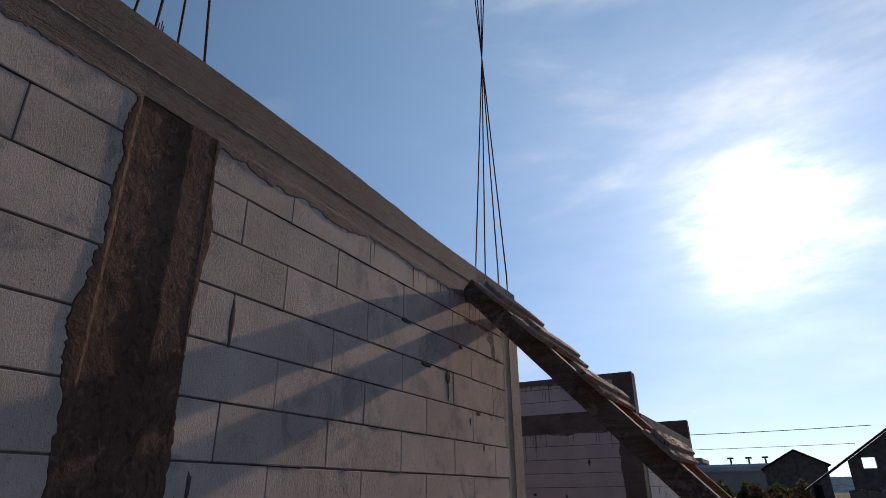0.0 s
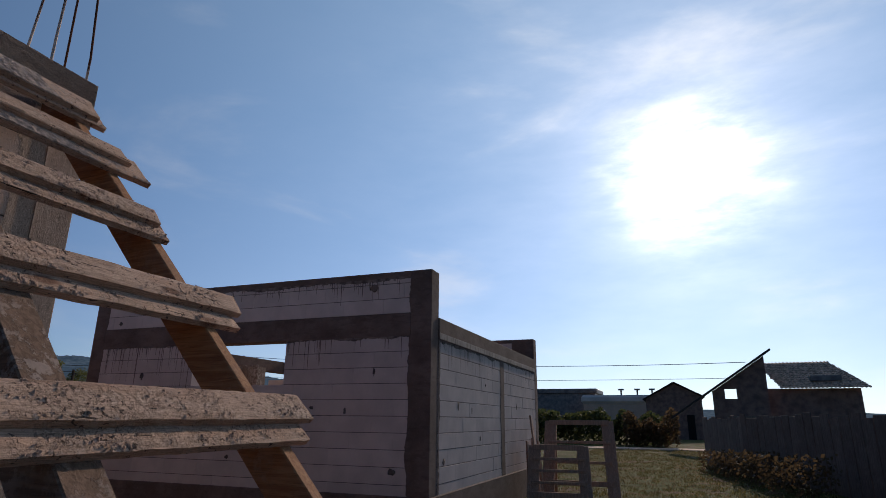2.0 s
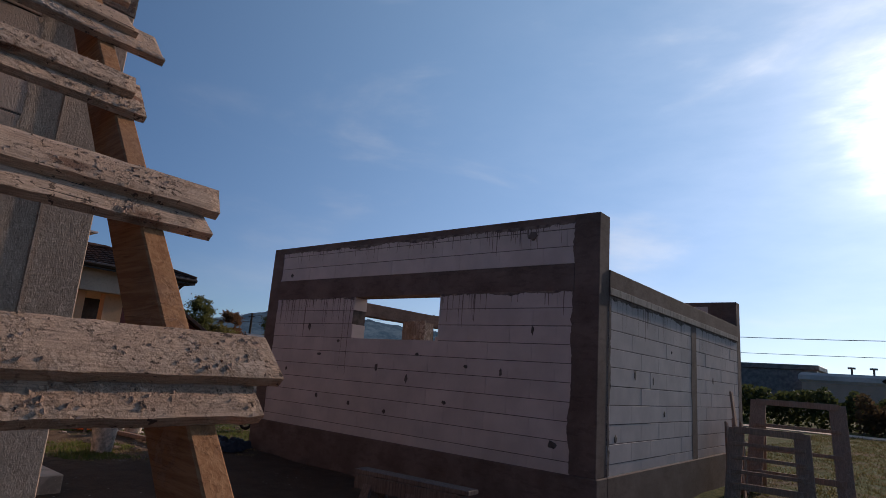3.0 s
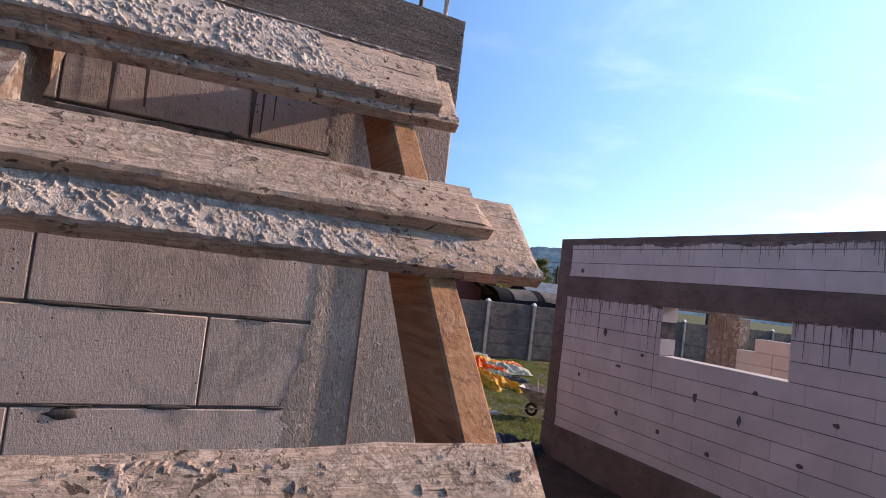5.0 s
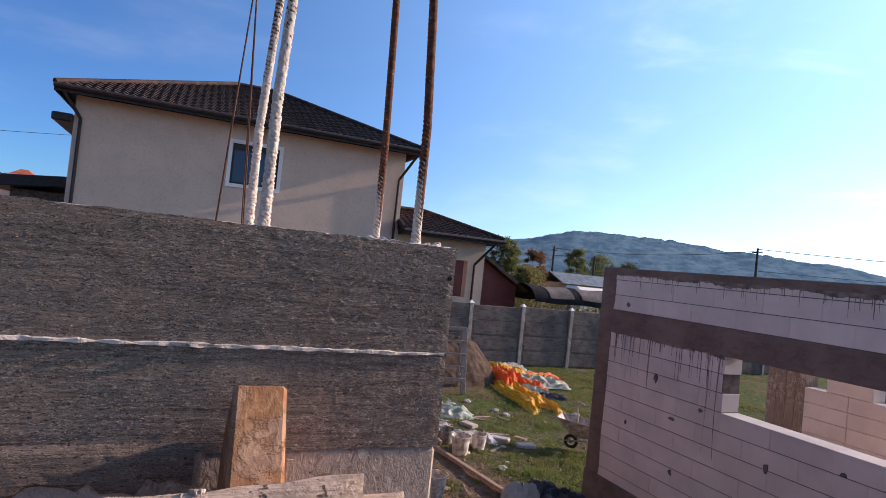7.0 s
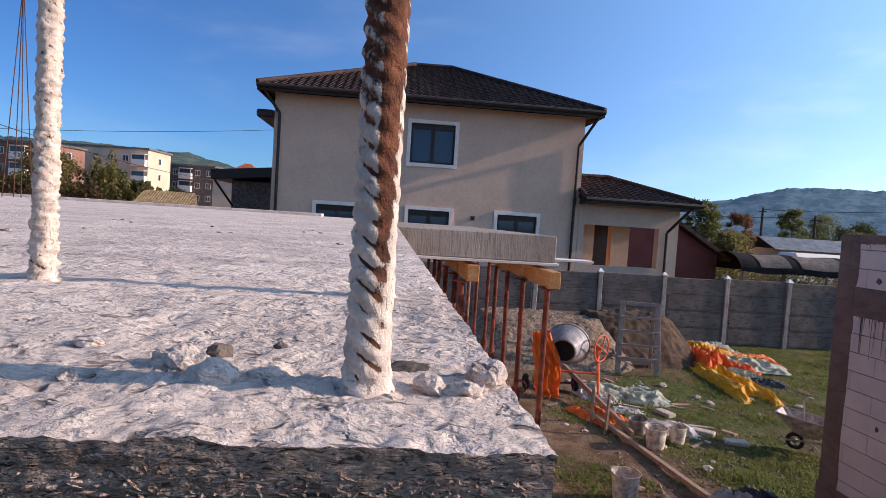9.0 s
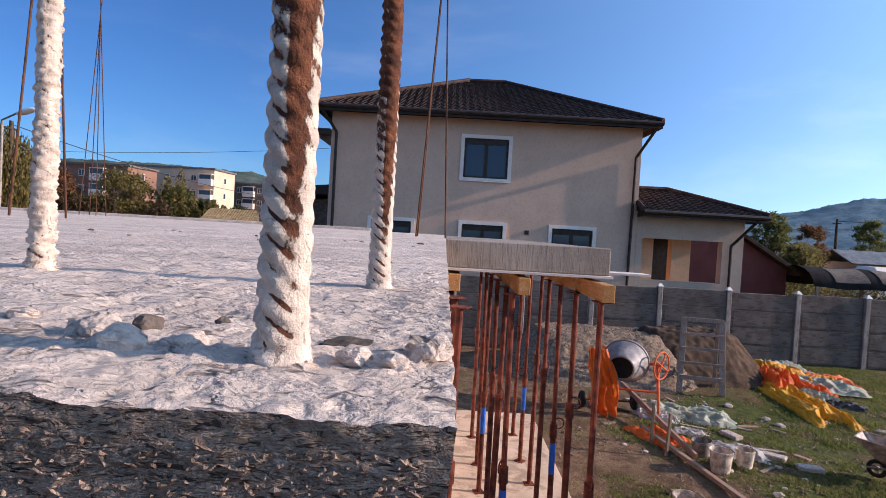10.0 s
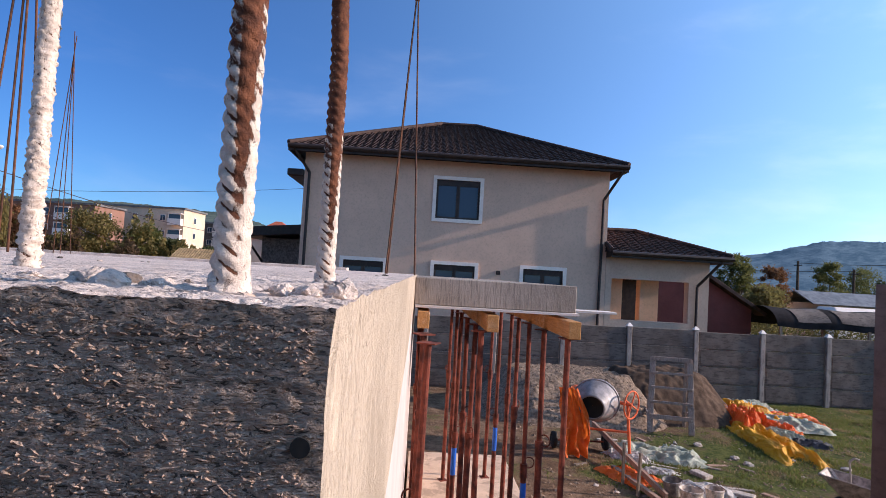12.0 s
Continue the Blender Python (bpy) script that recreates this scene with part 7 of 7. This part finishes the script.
def build_beyond_fence():
    r = thing("red_house", "dark red rendered gable house behind the fence", "house", (-30, 16.5, 0))
    bm = bmesh.new()
    pts = [(-28.4, 12.0, -0.2), (-28.4, 20.0, -0.2), (-28.4, 20.0, 2.3), (-28.4, 15.9, 4.75), (-28.4, 12.0, 2.3)]
    f = bm.faces.new([bm.verts.new(p) for p in pts])
    ext = bmesh.ops.extrude_face_region(bm, geom=[f])
    bmesh.ops.translate(bm, vec=(-8, 0, 0), verts=[v for v in ext["geom"] if isinstance(v, bmesh.types.BMVert)])
    bmesh.ops.recalc_face_normals(bm, faces=bm.faces[:])
    part("wall", bm, "redwall", r, world=True)
    bm = bmesh.new()
    for y0, y1 in ((20.5, 15.9), (11.5, 15.9)):
        beam_between(bm, (-32.3, y0, 2.02 + 0.1), (-32.3, y1, 4.90), 8.6, 0.16, (0, 0, 1), 0.01)
    part("roof", bm, "tile", r, "dark tiled gable roof", world=True)
    b = thing("barrel_roof_shed", "open shed with a dark curved sheet roof", "shed", (-30, 24, 0))

    def arch(u, v):
        a = math.pi * v
        return (-26.2 - 2.9 * (1 - math.cos(a)) / 2 + 1.2 * u, 19.9 + 7.2 * u, 1.72 + 0.82 * math.sin(a) + 0.03 * math.cos(u * 6 * math.pi))
    grid_mesh("roof", span(0, 1, 24), span(0, 1, 16), arch, "darksheet", b, label="dark curved sheet roof")
    for u0, u1 in ((0.12, 0.3), (0.36, 0.62), (0.68, 0.97)):
        grid_mesh("roof_panel", span(u0, u1, 6), span(0.10, 0.42, 8), lambda u, v: tuple(Vector(arch(u, v)) + Vector((0.02, 0, 0.02))), "fence", b, label="grey translucent roof panel")
    for x, y in ((-26.15, 20.0), (-25.6, 23.5), (-25.05, 27.0)):
        part("post", boxes((x - 0.05, x + 0.05, y - 0.05, y + 0.05, 0, 1.74)), "oldwood", b, world=True)
        part("post", boxes((x - 2.9, x - 2.8, y - 0.05, y + 0.05, 0, 1.74)), "oldwood", b, world=True)
    v = thing("white_van", "white van parked behind the shed", "van", (-36.5, 31, 0))
    part("body", boxes((-37.5, -35.5, 29.1, 33.5, 0.5, 2.55), bev=0.3), "white", v, world=True)
    part("window", boxes((-35.49, -35.46, 29.5, 31.7, 1.6, 2.2)), "glass", v, world=True)
    for y in (30.0, 32.5):
        part("wheel", tubes(((-35.7, y, 0.35), (-35.42, y, 0.35), 0.35), seg=16), "rubber", v, world=True)
    c = thing("small_house", "small pale house among the trees", "house", (-47, 29, 0))
    part("wall", boxes((-49, -45, 28.0, 30.0, -0.2, 3.1)), "white", c, world=True)
    bm = bmesh.new()
    for y0, y1 in ((30.4, 29.0), (27.6, 29.0)):
        beam_between(bm, (-47, y0, 3.0), (-47, y1, 4.0), 4.6, 0.12, (0, 0, 1), 0.01)
    part("roof", bm, "grey", c, world=True)
    c2 = thing("small_house", "low house with a weathered grey sheet roof", "house", (-44, 36, 0))
    part("wall", boxes((-46, -42.3, 33.0, 39.5, -0.2, 2.65)), "plaster2", c2, world=True)
    bm = bmesh.new()
    for x0, x1 in ((-41.9, -44.1), (-46.4, -44.1)):
        beam_between(bm, (x0, 36.0, 2.6), (x1, 36.0, 3.5), 7.4, 0.08, (0, 0, 1), 0.01)
    part("roof", bm, "grey", c2, "weathered grey sheet roof", world=True)
    rr = thing("red_roof_house", "house with a red tiled roof far behind", "house", (-62, -11, 0))
    part("wall", boxes((-65.5, -60, -13, -7.8, -0.2, 5.6)), "plaster2", rr, world=True)
    bm = bmesh.new()
    q = bmesh.ops.create_cone(bm, cap_ends=True, segments=4, radius1=4.1, radius2=0.4, depth=2.0)
    bmesh.ops.transform(bm, matrix=pose(-62.7, -10.4, 6.6, 0, 0, 45), verts=q["verts"])
    part("roof", bm, "redroof", rr, world=True)
    for i, (x, y, h) in enumerate(((-59.9, 43.0, 6.7), (-56.6, 46.4, 6.0), (-45.0, 58.3, 8.3), (-36, -21.5, 8.2))):
        p = thing("utility_pole", "grey concrete utility pole with a cross arm", "utility pole", (x, y, 0), group="utility poles")
        part("mast", tubes(((0, 0, -0.1), (0, 0, h), 0.17, 0.11)), "bark", p)
        part("cross_arm", boxes((-0.6, 0.6, -0.05, 0.05, h - 0.5, h - 0.4)), "brown", p)
    lamp = thing("street_lamp", "street lamp with a pale curved head", "street lamp", (-33.9, -19.3, 0))
    part("mast", tubes(((-0.6, -1.6, 0), (-0.6, -1.6, 8.0), 0.1, 0.07), ((-0.6, -1.6, 8.0), (0.0, 0.0, 8.5), 0.05)), "post", lamp)
    bm = bmesh.new()
    bmesh.ops.create_icosphere(bm, subdivisions=3, radius=1.0)
    bmesh.ops.transform(bm, matrix=pose(0.05, 0.25, 8.45, 12, 0, -15) @ Matrix.Diagonal((0.22, 0.75, 0.16, 1)), verts=bm.verts)
    part("head", bm, "white", lamp, "pale lamp head", smooth=True)


M["darksheet"] = mat_plain("dark_sheet_roof", (0.024, 0.024, 0.027), 0.95, 0, 0.2, 2, 0.2, 0.05)
build_beyond_fence()


def wire(a, b, sag, r=0.012):
    a, b = Vector(a), Vector(b)
    bm = bmesh.new()
    prev = a
    for i in range(1, 25):
        t = i / 24
        p = a.lerp(b, t) - Vector((0, 0, sag * 4 * t * (1 - t)))
        tube(bm, prev, p, r, seg=5)
        prev = p
    ob = part("overhead_wire", bm, "brown")
    mid = (a + b) / 2
    ob.data.transform(Matrix.Translation(-mid))
    ob.matrix_basis = pose(*mid)
    tagged(ob, "thin dark overhead cable", "cable", "overhead cables")


wire((-45, 58.3, 8.2), (7.5, 62.7, 6.7), 0.7, 0.03)
wire((-45, 58.3, 5.9), (6, 62.8, 5.3), 0.3, 0.022)
wire((-59.9, 43, 6.5), (-45, 58.3, 8.0), 0.6, 0.025)
wire((-56.6, 46.4, 5.8), (-75, 20, 6.2), 0.5, 0.025)
wire((-36, -21.5, 8.0), (-75, -15, 6.2), 0.8, 0.025)
wire((-36, -21.5, 6.5), (-38, 2, 8.55), 0.35, 0.012)
wire((-36, -21.5, 7.2), (-80, -30, 4.0), 0.8, 0.025)

for i, (x, y, h, r, leaf, lab) in enumerate((
        (-41.0, 26.2, 5.7, 1.3, "leaf", "green tree behind the fence"), (-44.0, 30.6, 5.0, 1.3, "leafr", "autumn-brown tree behind the fence"),
        (-50.2, 39.4, 6.0, 1.4, "leaf", "green tree with sunlit crown"), (-47.5, 43.5, 4.2, 1.6, "leafy", "olive-green tree beyond the fence"), (-60, 50, 6.0, 2.6, "leaf", "green tree far beyond the fence"),
        (-42, 29.0, 3.6, 1.4, "leafy", "olive-green bush beyond the fence"), (-36.5, 25.2, 3.4, 1.2, "leafy", "yellowing bush beyond the fence"), (-52, 47, 5.2, 2.2, "leafd", "dark green tree beyond the fence"), (-40, 41, 3.6, 1.4, "leafd", "dark green tree beyond the fence"),
        (-60.5, -35.0, 7.2, 2.2, "leafr", "autumn-brown tree before the flats"), (-63, -29.3, 7.4, 3.2, "leafy", "large olive tree before the flats"), (-65, -25, 6.2, 2.6, "leaf", "green tree before the flats"),
        (-66, -22.2, 5.2, 1.8, "leafd", "dark bush before the flats"), (-58, -38, 7.0, 2.4, "leafd", "dark tree before the flats"), (-70, -20, 4.6, 1.4, "leafd", "small conifer before the flats"))):
    tree("tree", lab, (x, y, 0), h, r, leaf, i + 3, size=0.09 if y > 0 else 0.15, group="far trees")
# a willow by the street
def willow():
    rng = random.Random(90)
    th = thing("willow_tree", "hanging green willow by the street", "tree", (-36.8, -23.4, 0))
    part("trunk", tubes(((0, 0, -0.1), (0.2, 0, 5.5), 0.35, 0.2), ((0.2, 0, 5.0), (1.4, 1.2, 7.4), 0.12, 0.04), ((0.2, 0, 5.2), (-1.2, 0.9, 7.6), 0.12, 0.04), ((0.2, 0, 5.0), (0.6, -1.4, 7.3), 0.12, 0.04)), "bark", th)
    bm = bmesh.new()
    for _ in range(330):
        a, q = rng.uniform(0, 6.28), rng.random() ** 0.5 * 2.9
        x, y, z = math.cos(a) * q, math.sin(a) * q, 8.2 - 0.24 * q * q + rng.uniform(-0.5, 0.3)
        stop = rng.uniform(1.8, 4.6)
        while z > stop:
            z -= 0.11
            x += rng.gauss(0, 0.012)
            y += rng.gauss(0, 0.012)
            b = rng.uniform(0, 3.14)
            u = Vector((math.cos(b), math.sin(b), rng.uniform(-0.5, 0))) * 0.06
            v = Vector((0, 0, 0.13))
            c = Vector((x + rng.gauss(0, 0.05), y + rng.gauss(0, 0.05), z))
            bm.faces.new([bm.verts.new(c + u), bm.verts.new(c + v), bm.verts.new(c - u), bm.verts.new(c - v)])
    part("crown", bm, "leafy", th)


willow()
yr = thing("small_house", "low house with a yellow-brown tile roof", "house", (-55, -15, 0))
part("wall", boxes((-57, -53.6, -17.3, -12.5, -0.2, 2.9)), "plaster2", yr, world=True)
bm = bmesh.new()
roof_rows(bm, (-53.2, -17.7, 2.9), (-53.2, -12.1, 2.9), (-55.4, -17.4, 4.15), (-55.4, -13.1, 4.15), 12, 24, 0.03)
part("roof_tiles", bm, "yellowtile", yr, "yellow-brown tiles", kind="stuff", world=True)
hedge_row("shrub_row", "olive shrubs at the foot of the flats", (-60, -37, 0), (-66, -19.5, 0), 8.2, "leafy", 5, 3, 9000, 0.22)
hedge_row("shrub_row", "brown autumn shrubs at the foot of the flats", (-58, -37, 0), (-62, -24, 0), 6.6, "leafb", 15, 2.5, 4000, 0.20)
hedge_row("shrub_row", "green bushes behind the shed", (-33.5, 21.5, 0), (-31, 31, 0), 3.0, "leafy", 16, 1.6, 5000, 0.08)
hedge_row("shrub_row", "low weeds along the fence", (-18.6, 13, 0), (-18.6, 26, 0), 2.5, "leafd", 6, 0.5, 1200, 0.07)
hedge_row("shrub_row", "dark hedge across the meadow", (-8.5, 43, 0), (0.6, 43, 0), 3.0, "leafd", 7, 2.5, 4200, 0.17)
hedge_row("shrub_row", "reddish bush in the hedge", (-1.8, 40, 0), (1.2, 40, 0), 2.8, "leafb", 8, 1.6, 1500, 0.14)
hedge_row("shrub_row", "reddish brambles before the dark fence", (2.0, 22.5, 0), (3.4, 15.5, 0), 1.0, "leafb", 9, 0.9, 2600, 0.05)


def build_meadow_side():
    i = thing("industrial_hall", "long dark grey hall at the meadow's end", "hall", (-14, 93, 0))
    part("wall", boxes((-26, -9.5, 92, 100, -0.2, 5.3)), "grey", i, world=True)
    part("roof", boxes((-26.3, -9.2, 91.7, 100.3, 5.3, 6.0), bev=0.1), "grey", i, world=True)
    w = thing("pale_hall", "low hall with a pale sheet roof and vents", "hall", (-5, 84, 0))
    part("wall", boxes((-10, -1, 83, 90, -0.2, 3.6)), "plaster2", w, world=True)
    part("roof", boxes((-10.3, -0.7, 82.7, 90.3, 3.6, 4.7), bev=0.3), "pale", w, "pale sheet roof", world=True)
    for x in (-5.2, -3.2, -1.4):
        part("vent", boxes((x - 0.1, x + 0.1, 83.5, 83.7, 4.7, 5.3), (x - 0.35, x + 0.35, 83.4, 83.8, 5.3, 5.5)), "grey", w, world=True)
    b = thing("barn", "dark gabled barn beyond the hedge", "barn", (1, 60, 0))
    bm = bmesh.new()
    pts = [(-1.2, 58, -0.2), (3.3, 58, -0.2), (3.3, 58, 3.5), (1.17, 58, 4.6), (-1.2, 58, 3.3)]
    f = bm.faces.new([bm.verts.new(p) for p in pts])
    ext = bmesh.ops.extrude_face_region(bm, geom=[f])
    bmesh.ops.translate(bm, vec=(0, 8, 0), verts=[v for v in ext["geom"] if isinstance(v, bmesh.types.BMVert)])
    bmesh.ops.recalc_face_normals(bm, faces=bm.faces[:])
    part("wall", bm, "brick", b, world=True)
    bm = bmesh.new()
    beam_between(bm, (3.55, 62, 3.45), (1.17, 62, 4.7), 8.6, 0.1, (0, 0, 1), 0.01)
    beam_between(bm, (-1.45, 62, 3.25), (1.17, 62, 4.7), 8.6, 0.1, (0, 0, 1), 0.01)
    part("roof", bm, "tile", b, "dark tiled roof", world=True)
    part("door", boxes((2.0, 2.6, 57.95, 58.01, 0, 2.0)), "dark", b, world=True)
    h = thing("unfinished_house", "dark unfinished house with a long sloping roof edge and old tiles", "house", (6.5, 37, 0))
    def under_roof(x):
        return 1.5 + (x - 0.9) * 0.682

    bm = bmesh.new()
    for xa, xb, z0, z1 in ((2.9, 3.45, -0.2, None), (3.45, 4.0, -0.2, 2.5), (3.45, 4.0, 2.98, None), (4.0, 5.35, -0.2, None)):
        za, zb = (z1, z1) if z1 else (under_roof(xa), under_roof(xb))
        lo = [bm.verts.new(p) for p in ((xa, 35.0, z0), (xb, 35.0, z0), (xb, 35.25, z0), (xa, 35.25, z0))]
        hi = [bm.verts.new(p) for p in ((xa, 35.0, za), (xb, 35.0, zb), (xb, 35.25, zb), (xa, 35.25, za))]
        bm.faces.new(hi)
        bm.faces.new(lo[::-1])
        for q in range(4):
            bm.faces.new((lo[q], lo[(q + 1) % 4], hi[(q + 1) % 4], hi[q]))
    part("wall", bm, "brick", h, "dark brick gable wall with an open window", world=True)
    part("wall", boxes((5.36, 9.3, 35.6, 41, -0.2, 3.0)), "brick", h, "dark brick walls", world=True)
    bm = bmesh.new()
    beam_between(bm, (0.9, 35.5, 1.58), (5.65, 35.5, 4.82), 1.6, 0.10, (0, 0, 1), 0.01)
    part("roof_slope", bm, "brown", h, "long dark sloping roof edge", world=True)
    part("beam", boxes((3.6, 7.5, 34.85, 35.0, 1.55, 1.7)), "oldwood", h, "dark timber beam", world=True)
    bm = bmesh.new()
    roof_rows(bm, (5.9, 35.2, 3.0), (9.6, 34.9, 3.0), (5.3, 38.2, 4.45), (8.6, 38.0, 4.35), 14, 22, 0.05)
    part("roof_tiles", bm, "tileold", h, "weathered brown tiles", kind="stuff", world=True)
    part("roof_hatch", boxes((7.3, 8.6, 35.55, 36.0, 3.35, 3.6), bev=0.02), "grey", h, "grey roof panel", world=True)
    f = thing("board_fence", "dark board fence overgrown with brambles", "fence", (3, 19, 0))
    rng = random.Random(12)
    pts = [Vector((1.95, 25.6, 0)), Vector((2.75, 21.0, 0)), Vector((4.1, 16.5, 0)), Vector((5.6, 12.5, 0))]
    for a, b2 in zip(pts, pts[1:]):
        d = b2 - a
        n = int(d.length / 0.32)
        for k in range(n):
            p = a + d * (k / n)
            q = a + d * ((k + 0.94) / n)
            bm = bmesh.new()
            hh = 1.52 + rng.uniform(-0.05, 0.08)
            beam_between(bm, (p.x, p.y, hh / 2), (q.x, q.y, hh / 2 + rng.uniform(-0.01, 0.01)), 0.03, hh, (0, 0, 1), 0.004)
            part("board", bm, "darkboard", f, world=True)
    r = thing("field_track", "pale strip of track at the lawn's end", "track", (2, 37, 0))
    r["kind"] = "structure"
    part("surface", boxes((-8, 14, 36.0, 38.0, -0.05, 0.03)), "strip", r, world=True)


build_meadow_side()
